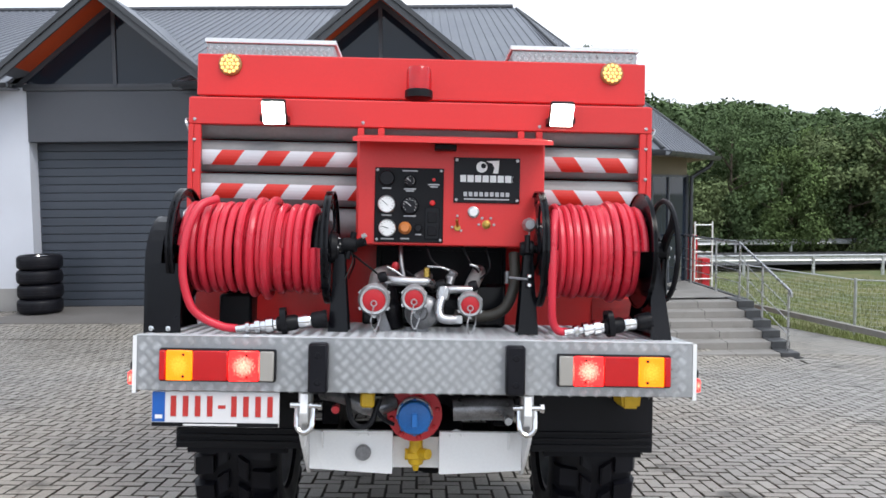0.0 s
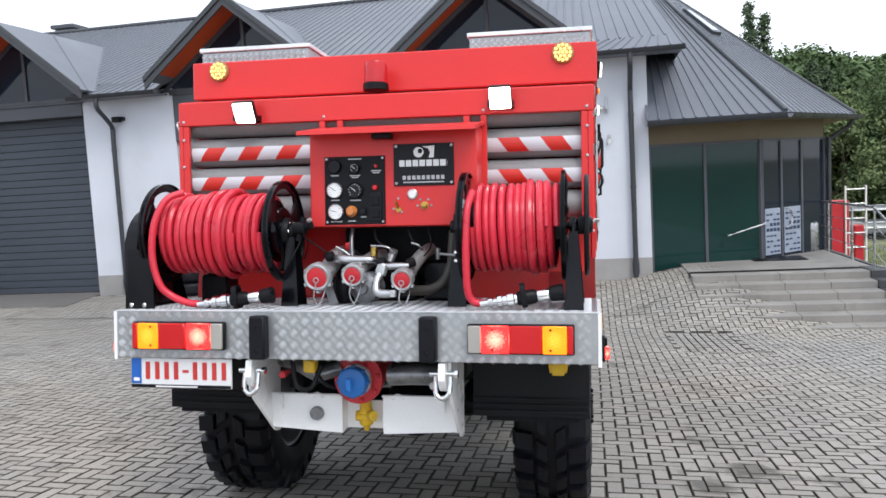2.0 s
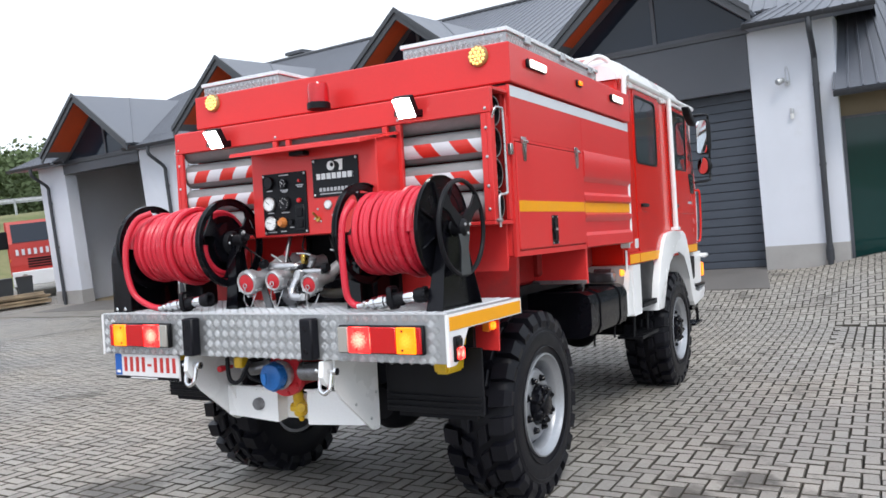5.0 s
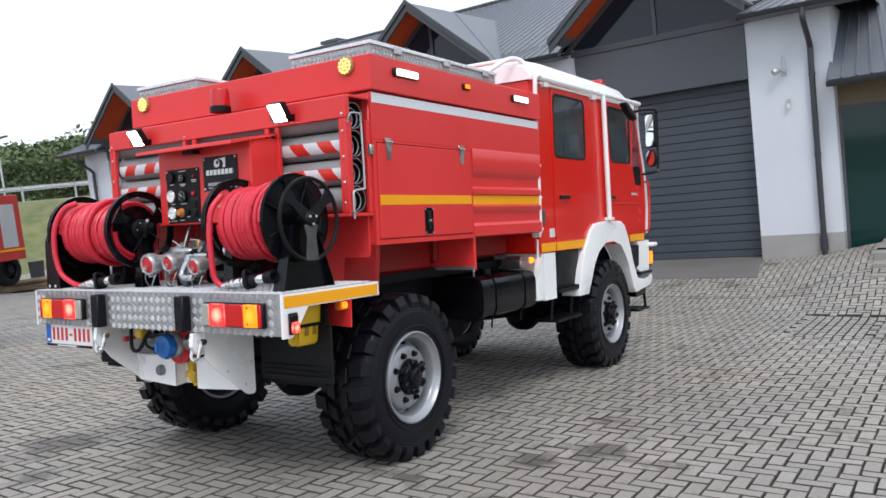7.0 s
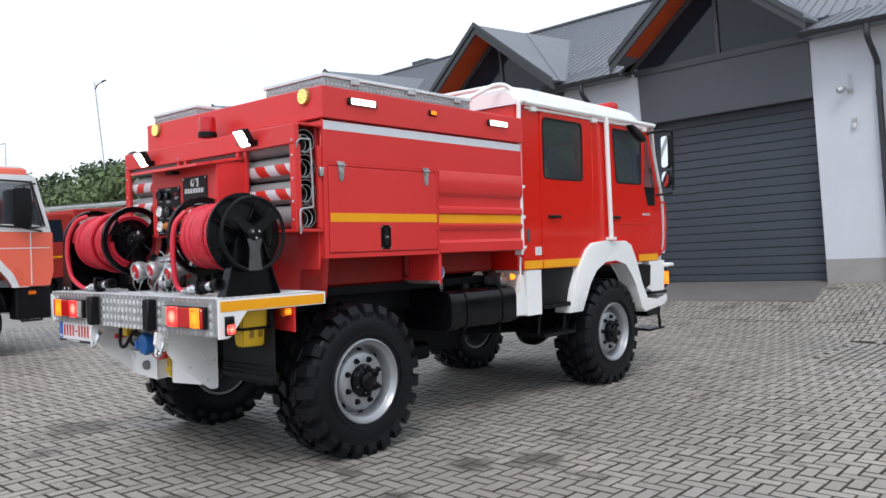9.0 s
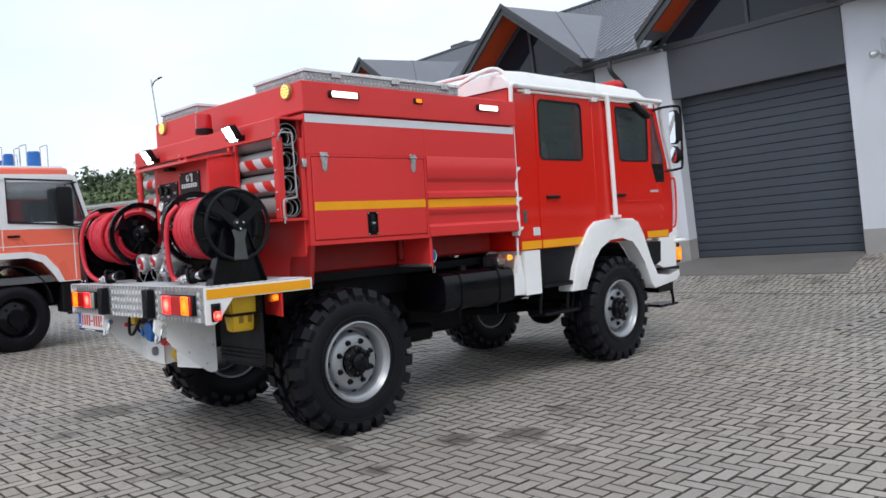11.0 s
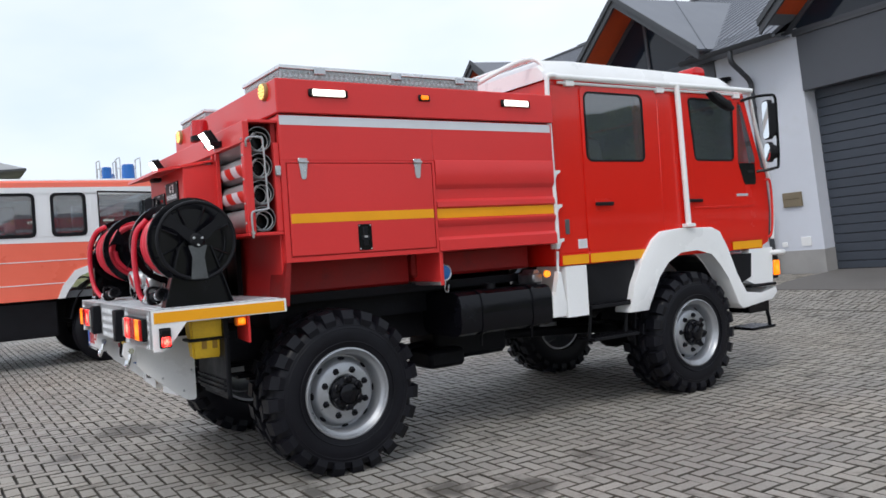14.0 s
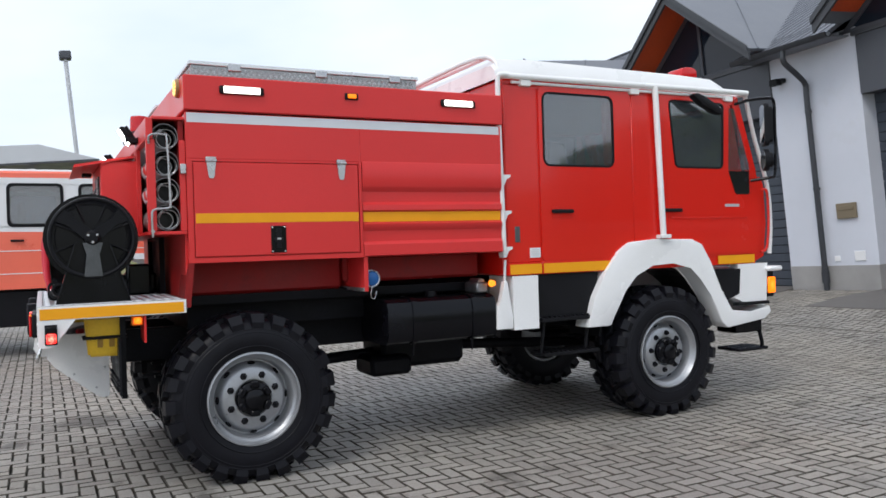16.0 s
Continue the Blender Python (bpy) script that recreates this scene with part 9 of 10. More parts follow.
# ---- steps and landing before the entrance
def steps():
    st = thing("entrance_steps", "broad grey concrete steps with a steel handrail", "steps", kind="structure")
    n, y0, y1, z0, z1 = 6, 9.35, 11.5, -0.92, -0.2
    for k in range(n):
        a, z = y0 + (y1 - y0) * k / n, z0 + (z1 - z0) * (k + 1) / n
        bm = bmesh.new()
        xl = 2.9
        box(bm, xl, 5.82, a, a + 0.6, z - 0.3, z, 0.006)
        part("step", bm, STONE, st, smooth=False)
        bm = bmesh.new()
        box(bm, 5.82, 6.12, a - 0.03, a + 0.62, z - 0.3, z + 0.012, 0.004)
        part("step_edge", bm, KERB, st, smooth=False)
        for q in range(3):
            bm = bmesh.new()
            xx = xl + (5.82 - xl) * (q + 1) / 4
            box(bm, xx - 0.004, xx + 0.004, a - 0.002, a + 0.36, z - 0.1, z + 0.001)
            part("joint", bm, JOINT, st, smooth=False)
    bm = bmesh.new()
    box(bm, 2.9, 6.05, 11.5, 18.5, -0.6, -0.2, 0.006)
    part("landing", bm, STONE, st, "grey paved landing", smooth=False)
    bm = bmesh.new()
    box(bm, 6.05, 6.13, 11.4, 18.5, -1.7, -0.18)
    part("retaining_edge", bm, KERB, st, smooth=False)
    rail = thing("handrail", "stainless steel handrail beside the entrance steps", "handrail")
    x = 6.0
    line = [(18.3, 0.82), (11.55, 0.86), (9.45, 0.2)]
    base = [(18.3, -0.2), (11.55, -0.2), (9.45, -0.82)]
    bm = bmesh.new()
    tube(bm, [(x, y, z) for y, z in line], 0.022, 10)
    tube(bm, [(x, 9.45, 0.2), (x, 9.4, 0.15), (x, 9.4, 0.1)], 0.022, 8)
    part("top_rail", bm, STEEL, rail)
    for k in (0.28, 0.5, 0.72):
        bm = bmesh.new()
        tube(bm, [(x, y, zb + (z - zb) * k) for (y, z), (_, zb) in zip(line, base)], 0.009, 8)
        part("middle_rail", bm, STEEL, rail)
    for y in (17.5, 15.8, 14.2, 12.7, 11.5, 10.5, 9.5):
        t = min(1.0, max(0.0, (11.55 - y) / 2.1))
        zt, zb = 0.86 - 0.66 * t, -0.2 - 0.62 * t
        bm = bmesh.new()
        cyl(bm, (x, y, zb - 0.02), (x, y, zt), 0.02, 10)
        lathe(bm, [(0.045, 0.0), (0.045, 0.012), (0.02, 0.016)], (x, y, zb), (0, 0, 1), 14)
        part("post", bm, STEEL, rail)
    bm = bmesh.new()
    A, B = BLD @ Vector((2.9, 0.45, 0.75)), BLD @ Vector((3.62, 0.6, 0.95))
    tube(bm, [A, B], 0.014, 8)
    box(bm, B.x - 0.01, B.x + 0.01, B.y - 0.01, B.y + 0.12, B.z - 0.02, B.z + 0.02)
    box(bm, A.x - 0.01, A.x + 0.01, A.y - 0.01, A.y + 0.12, A.z - 0.02, A.z + 0.02)
    solid("grab_rail", bm, STEEL, "short slanting steel rail before the green glass", "handrail")
    t = thing("red_ladder_stand", "red stand with a white ladder frame by the entrance", "stand", pose(7.7, 19.1, height(7.7, 19.1)) @ Matrix.Scale(1.9, 4))
    bm = bmesh.new()
    box(bm, -0.2, 0.05, -0.1, 0.1, 0.0, 1.15, 0.01)
    box(bm, 0.12, 0.24, -0.1, 0.1, 0.0, 0.8, 0.01)
    part("panel", bm, CAP_RED, t, smooth=False)
    bm = bmesh.new()
    for xx in (0.0, 0.26):
        tube(bm, [(xx, -0.12, 0.1), (xx, -0.12, 1.35)], 0.014, 6)
    for k in range(6):
        tube(bm, [(0.0, -0.12, 0.3 + 0.2 * k), (0.26, -0.12, 0.3 + 0.2 * k)], 0.01, 6)
    part("ladder_frame", bm, WHITE, t)
    bm = bmesh.new()
    lathe(bm, [(0, 0.62), (0.1, 0.62), (0.15, 0.6), (0.155, 0.58), (0.155, 0.02), (0.14, 0.0), (0, 0.0)], (5.75, 14.6, -0.2), (0, 0, 1), 20)
    solid("ash_bin", bm, STEEL, "round steel ash bin on the landing", "bin")
    bm = bmesh.new()
    box(bm, 4.3, 5.3, 13.0, 13.7, -0.197, -0.185, 0.003)
    solid("door_mat", bm, BLACK_PL, "dark mat before the entrance door", "mat", smooth=False)


steps()


# ---- ramps before the garage doors
for i, (a, b) in enumerate(DOORS):
    bm = bmesh.new()
    grid = []
    for q in range(9):
        v = DEEP + 0.1 - (DEEP + 1.65) * q / 8
        spread = 0.25 * max(0.0, -v - 0.05) / 1.5
        row = []
        for k in range(9):
            u = a - spread + (b - a + 2 * spread) * k / 8
            row.append(bm.verts.new((u, v, height(*(BLD @ Vector((u, min(v, -0.05), 0))).xy) + 0.442)))
        grid.append(row)
    for r0, r1 in zip(grid, grid[1:]):
        for k in range(8):
            bm.faces.new([r0[k], r0[k + 1], r1[k + 1], r1[k]])
    rim = [grid[8][k] for k in range(9)] + [grid[q][8] for q in range(7, -1, -1)]
    rim = [grid[q][0] for q in range(8)] + rim
    low = [bm.verts.new(v.co - Vector((0, 0, 0.15))) for v in rim]
    for k in range(len(rim) - 1):
        bm.faces.new([rim[k], rim[k + 1], low[k + 1], low[k]])
    bmesh.ops.recalc_face_normals(bm, faces=bm.faces)
    solid("door_ramp", bm, RAMP, "dark concrete ramp before a garage door", "ramp", BLD, group="ramps before the garage doors", smooth=False)


# ---- tyres stacked by the door
def tyre_stack():
    R, h = 0.41, 0.275
    base = BLD @ Vector((-8.28, -0.5, 0.0))
    base.z = height(base.x, base.y) + 0.035
    for k in range(4):
        bm = bmesh.new()
        lathe(bm, [(0.26, 0.03), (0.3, 0.0), (R - 0.06, 0.0), (R - 0.015, 0.03), (R, 0.07), (R, h - 0.07), (R - 0.015, h - 0.03), (R - 0.06, h), (0.3, h), (0.26, h - 0.03)], (0, 0, 0), (0, 0, 1), 36, closed=True)
        for q in range(3):
            tube(bm, ring_pts((0, 0, 0.09 + 0.047 * q), (0, 0, 1), R - 0.002, 32), 0.006, 5, closed=True)
        ty = solid("stacked_tyre", bm, RUBBER, "black car tyre stacked before a garage door", "tyre", pose(base.x + 0.01 * (k % 2), base.y + 0.008 * k, base.z + k * (h + 0.004), 0, 0, 37 * k), group="tyres stacked by the door")
        bm = bmesh.new()
        lathe(bm, [(0.262, h - 0.035), (0.25, h - 0.03), (0.235, h - 0.06), (0.22, h - 0.12), (0.05, h - 0.1), (0.0, h - 0.09)], (0, 0, 0), (0, 0, 1), 30)
        for q in range(5):
            box(bm, -0.028, 0.028, 0.04, 0.245, h - 0.1, h - 0.045, 0.008, m=Matrix.Rotation(radians(72 * q), 4, "Z"))
        part("alloy_rim", bm, CHROME, ty, "bright alloy rim")


tyre_stack()


# ---- second fire engine beside the first
def simple_wheel(parent, x, y, z, r, w, side, rim):
    bm = bmesh.new()
    lathe(bm, [(r * 0.6, -w / 2 + 0.02), (r * 0.75, -w / 2), (r * 0.93, -w / 2 + 0.02), (r, -w / 2 + 0.06), (r, w / 2 - 0.06), (r * 0.93, w / 2 - 0.02), (r * 0.75, w / 2), (r * 0.6, w / 2 - 0.02)], (x, y, z), (side, 0, 0), 40)
    for q in (-0.3, -0.1, 0.1, 0.3):
        tube(bm, ring_pts((x + q * w, y, z), (1, 0, 0), r, 40), 0.008, 4, closed=True)
    wl = part("wheel", bm, RUBBER, parent, "black road tyre")
    bm = bmesh.new()
    lathe(bm, [(r * 0.62, w / 2 - 0.015), (r * 0.58, w / 2 - 0.03), (r * 0.54, w / 2 - 0.1), (r * 0.45, w / 2 - 0.08), (r * 0.28, w / 2 - 0.04), (r * 0.26, w / 2 + 0.03), (0, w / 2 + 0.04)], (x, y, z), (side, 0, 0), 30)
    for k in range(8):
        a = k * math.pi / 4
        lathe(bm, [(0, 0.03), (0.018, 0.028), (0.02, 0)], (x + side * (w / 2 - 0.07), y + r * 0.38 * math.cos(a), z + r * 0.38 * math.sin(a)), (side, 0, 0), 6)
    part("rim", bm, rim, wl)
    return wl


def second_engine():
    e = thing("fire_engine", "older orange and white fire engine with double cab", "truck", Matrix.Translation((-8.42, 1.27, height(-8.42, 1.27))) @ SLOPE.to_3x3().to_4x4() @ Matrix.Rotation(radians(1.0), 4, "Z") @ Matrix.Diagonal((1.0, 0.97, 1.025, 1.0)))
    X = 1.2
    bm = bmesh.new()
    prof = [(-2.0, 1.0), (-0.62, 1.0), (-0.55, 1.12), (-0.4, 1.3), (-0.2, 1.38), (0.2, 1.38), (0.4, 1.3), (0.55, 1.12), (0.62, 1.0), (1.18, 1.0), (1.24, 1.2), (1.24, 1.78), (-2.0, 1.84)]
    prism(bm, prof, "x", -X, X, 0.0)
    part("lower_body", bm, ORANGE, e, "day-glow orange lower cab", smooth=False)
    bm = bmesh.new()
    for s in (-1, 1):
        xa, xb = sorted((s * (X - 0.05), s * X))
        prism(bm, [(-2.0, 1.84), (1.22, 1.785), (1.2, 1.86), (0.95, 1.9), (-2.0, 1.92)], "x", xa, xb)
        prism(bm, [(-2.0, 2.52), (0.98, 2.5), (0.94, 2.62), (-2.0, 2.62)], "x", xa, xb)
        for a, b in ((-2.0, -1.72), (-0.97, -0.72), (-0.25, -0.05)):
            prism(bm, [(a, 1.9), (b, 1.9), (b, 2.54), (a, 2.54)], "x", xa, xb)
        prism(bm, [(1.12, 1.84), (1.22, 1.79), (1.0, 2.6), (0.93, 2.6)], "x", xa, xb)
        prism(bm, [(-0.62, 1.0), (-0.55, 1.12), (-0.4, 1.3), (-0.2, 1.38), (0.2, 1.38), (0.4, 1.3), (0.55, 1.12), (0.62, 1.0), (0.72, 1.0), (0.64, 1.18), (0.45, 1.4), (0.22, 1.47), (-0.22, 1.47), (-0.45, 1.4), (-0.64, 1.18), (-0.72, 1.0)], "x", s * (X - 0.02), s * (X + 0.025))
        for z in (1.55, 1.22):
            box(bm, *sorted((s * X, s * (X + 0.005))), -2.0, -0.6 if z < 1.4 else 1.2, z, z + 0.012)
        box(bm, *sorted((s * X, s * (X + 0.006))), 0.9, 0.915, 1.02, 1.8)
        box(bm, *sorted((s * X, s * (X + 0.006))), -0.15, -0.138, 1.5, 2.6)
    box(bm, -X, X, -2.02, -1.98, 1.0, 2.6)
    part("upper_body", bm, CREAM, e, "off-white upper cab and wheel arches", smooth=False)
    bm = bmesh.new()
    box(bm, -X + 0.02, X - 0.02, -2.0, 0.9, 2.6, 2.72, 0.03)
    part("roof_band", bm, ORANGE, e, "orange roof band")
    bm = bmesh.new()
    box(bm, -X + 0.06, X - 0.06, -1.95, 0.85, 2.7, 2.75, 0.02)
    part("roof", bm, CREAM, e)
    bm = bmesh.new()
    box(bm, -X + 0.06, X - 0.06, -1.96, 1.1, 1.0, 1.1)
    box(bm, -X + 0.06, X - 0.06, 0.8, 1.2, 1.1, 1.85)
    for x in (-0.6, 0.6):
        for y in (0.15, -1.5):
            box(bm, x - 0.25, x + 0.25, y - 0.1, y + 0.02, 1.4, 2.3, 0.04)
    part("interior", bm, DARK_TRIM, e, smooth=False)
    for s in (-1, 1):
        for a, b in ((-1.72, -0.97), (-0.72, -0.25)):
            bm = bmesh.new()
            ring_plate(bm, rounded(a - 0.02, b + 0.02, 1.9, 2.54, 0.08, 4), rounded(a + 0.025, b - 0.025, 1.95, 2.5, 0.06, 4), "x", s * (X - 0.03), s * (X + 0.01))
            fr = part("window_seal", bm, BLACK_PL, e)
            bm = bmesh.new()
            prism(bm, rounded(a, b, 1.92, 2.52, 0.05, 4), "x", s * (X - 0.03), s * (X - 0.024))
            part("window_pane", bm, GLASS_CAB, fr, smooth=False).visible_shadow = False
        bm = bmesh.new()
        prism(bm, [(-0.03, 1.93), (0.98, 1.86), (1.1, 1.9), (0.93, 2.5), (-0.03, 2.53)], "x", s * (X - 0.03), s * (X - 0.024))
        part("window_pane", bm, GLASS_CAB, e, smooth=False).visible_shadow = False
        bm = bmesh.new()
        tube(bm, [(s * (X + 0.004), *p) for p in ((-0.05, 1.91), (0.98, 1.85), (1.12, 1.88), (0.94, 2.52), (-0.05, 2.55))], 0.016, 6, closed=True)
        part("window_seal", bm, BLACK_PL, e)
        for y in (0.0, -1.62):
            bm = bmesh.new()
            box(bm, *sorted((s * X, s * (X + 0.035))), y - 0.08, y + 0.1, 1.69, 1.72, 0.008)
            part("door_handle", bm, BLACK_PL, e)
        bm = bmesh.new()
        prism(bm, rounded(0.62, 0.86, 1.85, 2.42, 0.05, 4), "x", s * 1.3, s * 1.4, 0.015)
        tube(bm, [(s * 1.2, 1.0, 2.5), (s * 1.34, 0.78, 2.46), (s * 1.34, 0.76, 1.84), (s * 1.2, 1.08, 1.8)], 0.014, 6)
        part("mirror", bm, BLACK_PL, e, "tall black mirror")
        bm = bmesh.new()
        arch = [(0.56 * math.cos(radians(a)), 0.56 + 0.72 * math.sin(radians(a))) for a in range(10, 171, 16)]
        arch += [(0.54 * math.cos(radians(a)), 0.56 + 0.70 * math.sin(radians(a))) for a in range(170, 9, -16)]
        prism(bm, arch, "x", s * 0.6, s * 1.15)
        box(bm, *sorted((s * 0.9, s * 1.18)), 0.68, 1.2, 0.52, 0.98, 0.02)
        box(bm, *sorted((s * 0.9, s * 1.12)), -1.9, -0.72, 0.45, 0.98, 0.02)
        part("skirt", bm, BLACK_PL, e, "black lower skirt", smooth=False)
        bm = bmesh.new()
        tube(bm, [(s * 1.13, 0.72, 0.62), (s * 1.15, 0.76, 0.5), (s * 1.15, 1.06, 0.5), (s * 1.13, 1.1, 0.66)], 0.02, 6)
        part("step_bar", bm, BLACK, e)
        bm = bmesh.new()
        box(bm, *sorted((s * 1.18, s * 1.2)), 0.86, 0.97, 0.88, 0.93, 0.004)
        part("side_lamp", bm, LENS_ORANGE, e)
        simple_wheel(e, s * 1.0, 0.0, 0.5, 0.5, 0.28, s, BLACK)
        simple_wheel(e, s * 1.0, -4.1, 0.5, 0.5, 0.28, s, BLACK)
    bm = bmesh.new()
    prism(bm, [(1.16, 1.83), (1.2, 1.83), (0.97, 2.58), (0.93, 2.58)], "x", -1.12, 1.12)
    part("windscreen", bm, GLASS_CAB, e, smooth=False).visible_shadow = False
    bm = bmesh.new()
    box(bm, -1.2, 1.2, 1.2, 1.36, 0.5, 0.85, 0.03)
    part("front_bumper", bm, CREAM, e)
    bm = bmesh.new()
    box(bm, -1.25, 1.25, -5.7, -2.06, 1.0, 2.95, 0.02)
    bx = part("equipment_box", bm, ORANGE, e, "orange equipment body", smooth=False)
    for s in (-1, 1):
        for a, b in ((-3.3, -2.13), (-5.5, -4.6)):
            bm = bmesh.new()
            box(bm, *sorted((s * 1.25, s * 1.262)), a, b, 1.1, 2.7, 0.004)
            sh = part("roller_shutter", bm, SHUTTER, bx, smooth=False)
            bm = bmesh.new()
            for k in range(24):
                box(bm, *sorted((s * 1.262, s * 1.266)), a + 0.03, b - 0.03, 1.14 + k * 0.064, 1.14 + k * 0.064 + 0.05)
            pieces("shutter_slat", bm, SHUTTER, bx)
    bm = bmesh.new()
    box(bm, -0.5, 0.5, -5.0, 0.9, 0.6, 0.98, 0.02)
    part("chassis_frame", bm, FRAME, e, smooth=False)
    for x, y, r in ((0.72, 0.55, 0.11), (-0.72, 0.55, 0.11), (0.3, 0.3, 0.085)):
        bm = bmesh.new()
        lathe(bm, [(r, 0.0), (r, 0.05), (r * 0.95, 0.06), (r * 0.92, 0.24), (r * 0.8, 0.27), (0, 0.28)], (x, y, 2.74), (0, 0, 1), 20)
        bl = part("blue_beacon", bm, BLUE_LIGHT, e, "blue rotating beacon")
        bm = bmesh.new()
        q = r + 0.05
        for dy in (-q, q):
            tube(bm, smooth_pts([(x - q, y + dy, 2.74), (x - q, y + dy, 3.06), (x - q + 0.03, y + dy, 3.1), (x + q - 0.03, y + dy, 3.1), (x + q, y + dy, 3.06), (x + q, y + dy, 2.74)], 3), 0.008, 6)
        part("lamp_guard", bm, STEEL, bl)


second_engine()


def parked_engine(m, label, paint, shutters, tall, long):
    e = thing("fire_engine", label, "truck", m)
    bm = bmesh.new()
    prism(bm, [(0.0, 0.75), (0.0, 2.7), (1.35, 2.7), (1.75, 1.95), (1.85, 1.2), (1.85, 0.75)], "x", -1.2, 1.2)
    cb = part("cab", bm, paint, e, "red cab", smooth=False)
    bm = bmesh.new()
    prism(bm, [(1.40, 2.62), (1.42, 2.62), (1.76, 1.98), (1.74, 1.98)], "x", -1.08, 1.08)
    part("windscreen", bm, PANE, cb, smooth=False)
    for s in (-1, 1):
        bm = bmesh.new()
        prism(bm, [(0.35, 1.85), (1.5, 1.85), (1.28, 2.55), (0.35, 2.55)], "x", s * 1.2, s * 1.208)
        part("side_window", bm, PANE, cb, smooth=False)
        bm = bmesh.new()
        box(bm, *sorted((s * 1.2, s * 1.212)), 0.0, 1.8, 1.35, 1.42)
        part("yellow_stripe", bm, YELLOW, cb, smooth=False)
        bm = bmesh.new()
        box(bm, *sorted((s * 1.2, s * 1.5)), 1.45, 1.55, 1.8, 2.4, 0.03)
        part("mirror", bm, BLACK_PL, cb)
        for y in (1.0, 0.65 - long):
            simple_wheel(e, s * 1.02, y, 0.5, 0.5, 0.28, s, BLACK)
        bm = bmesh.new()
        lathe(bm, [(0, 0.03), (0.09, 0.025), (0.1, 0)], (s * 0.85, 1.96, 0.82), (0, 1, 0), 16)
        part("headlamp", bm, LENS_CLEAR, e)
    bm = bmesh.new()
    box(bm, -1.22, 1.22, 1.8, 1.98, 0.5, 1.0, 0.02)
    part("front_bumper", bm, CREAM, e, "white bumper", smooth=False)
    bm = bmesh.new()
    for k in range(12):
        box(bm, -1.1 + k * 0.185, -1.1 + k * 0.185 + 0.09, 1.86, 1.87, 1.55, 1.75)
    part("warning_strip", bm, REFL_WHITE, e, smooth=False)
    bm = bmesh.new()
    for k in range(4):
        box(bm, -0.7, 0.7, 1.85, 1.865, 1.1 + 0.09 * k, 1.15 + 0.09 * k)
    part("grille", bm, BLACK_PL, e, smooth=False)
    bm = bmesh.new()
    box(bm, -1.25, 1.25, -long, -0.1, 0.8, tall, 0.02)
    bx = part("equipment_box", bm, paint, e, "red equipment body", smooth=False)
    if shutters:
        for s in (-1, 1):
            for a in (-1.42, -2.2):
                bm = bmesh.new()
                box(bm, *sorted((s * 1.25, s * 1.265)), a, a + (1.12 if a > -2 else 0.6), 1.2, tall - 0.3, 0.004)
                part("roller_shutter", bm, SHUTTER, bx, smooth=False)
                bm = bmesh.new()
                for k in range(16):
                    box(bm, *sorted((s * 1.265, s * 1.27)), a + 0.02, a + (1.1 if a > -2 else 0.58), 1.22 + k * 0.085, 1.22 + k * 0.085 + 0.066)
                pieces("shutter_slat", bm, SHUTTER, bx)
            bm = bmesh.new()
            box(bm, *sorted((s * 1.25, s * 1.262)), -long, -0.1, 1.08, 1.15)
            part("yellow_stripe", bm, YELLOW, bx, smooth=False)
    bm = bmesh.new()
    box(bm, -0.45, 0.45, 0.2 - long, 1.7, 0.55, 0.82)
    part("chassis_frame", bm, FRAME, e, smooth=False)


RED_OLD = mat("faded_red_paint", (0.42, 0.03, 0.022), 0.4, var=0.12, big=0.8, fine=60, bump=0.02)
parked_engine(Matrix.Translation((-21.6, 8.3, height(-21.6, 8.3))) @ Matrix.Rotation(radians(198), 4, "Z"), "red fire engine with silver roller shutters parked far off", RED_OLD, True, 2.85, 2.45)
parked_engine(Matrix.Translation((-26.0, 16.75, height(-26.0, 16.75))) @ Matrix.Rotation(radians(-122), 4, "Z") @ Matrix.Scale(1.08, 4), "old red fire engine parked beside the garage", RED_OLD, False, 2.75, 4.6)


def yard_clutter():
    rng = random.Random(9)
    for k in range(14):
        bm = bmesh.new()
        L = rng.uniform(2.6, 3.4)
        box(bm, -L / 2, L / 2, -0.11, 0.11, 0, 0.05, 0.004)
        q = rng.uniform(-0.6, 0.6)
        x, y = -22.9 - 0.85 * q, 12.5 + 0.53 * q
        solid("plank", bm, PLANK, "weathered timber plank in a low pile", "plank", pose(x, y, height(x, y) + 0.03 + 0.052 * (k % 7), 0, 0, 58 + rng.uniform(-7, 7)), group="pile of planks", smooth=False)
    for k, (x, y) in enumerate(((-23.7, 14.15), (-24.0, 13.6), (-24.35, 13.05))):
        b = thing("waste_bin", "dark plastic wheeled waste bin", "bin", pose(x, y, height(x, y) + 0.01, 0, 0, 60) @ Matrix.Scale(0.88, 4), group="waste bins by the garage")
        bm = bmesh.new()
        prism(bm, [(-0.24, 0.05), (0.24, 0.05), (0.29, 1.0), (-0.29, 1.0)], "y", -0.28, 0.28, 0.0)
        part("body", bm, BIN, b, smooth=False)
        bm = bmesh.new()
        prism(bm, [(-0.31, 1.0), (0.31, 1.0), (0.28, 1.07), (-0.28, 1.07)], "y", -0.31, 0.31, 0.0)
        part("lid", bm, BIN, b, smooth=False)


yard_clutter()


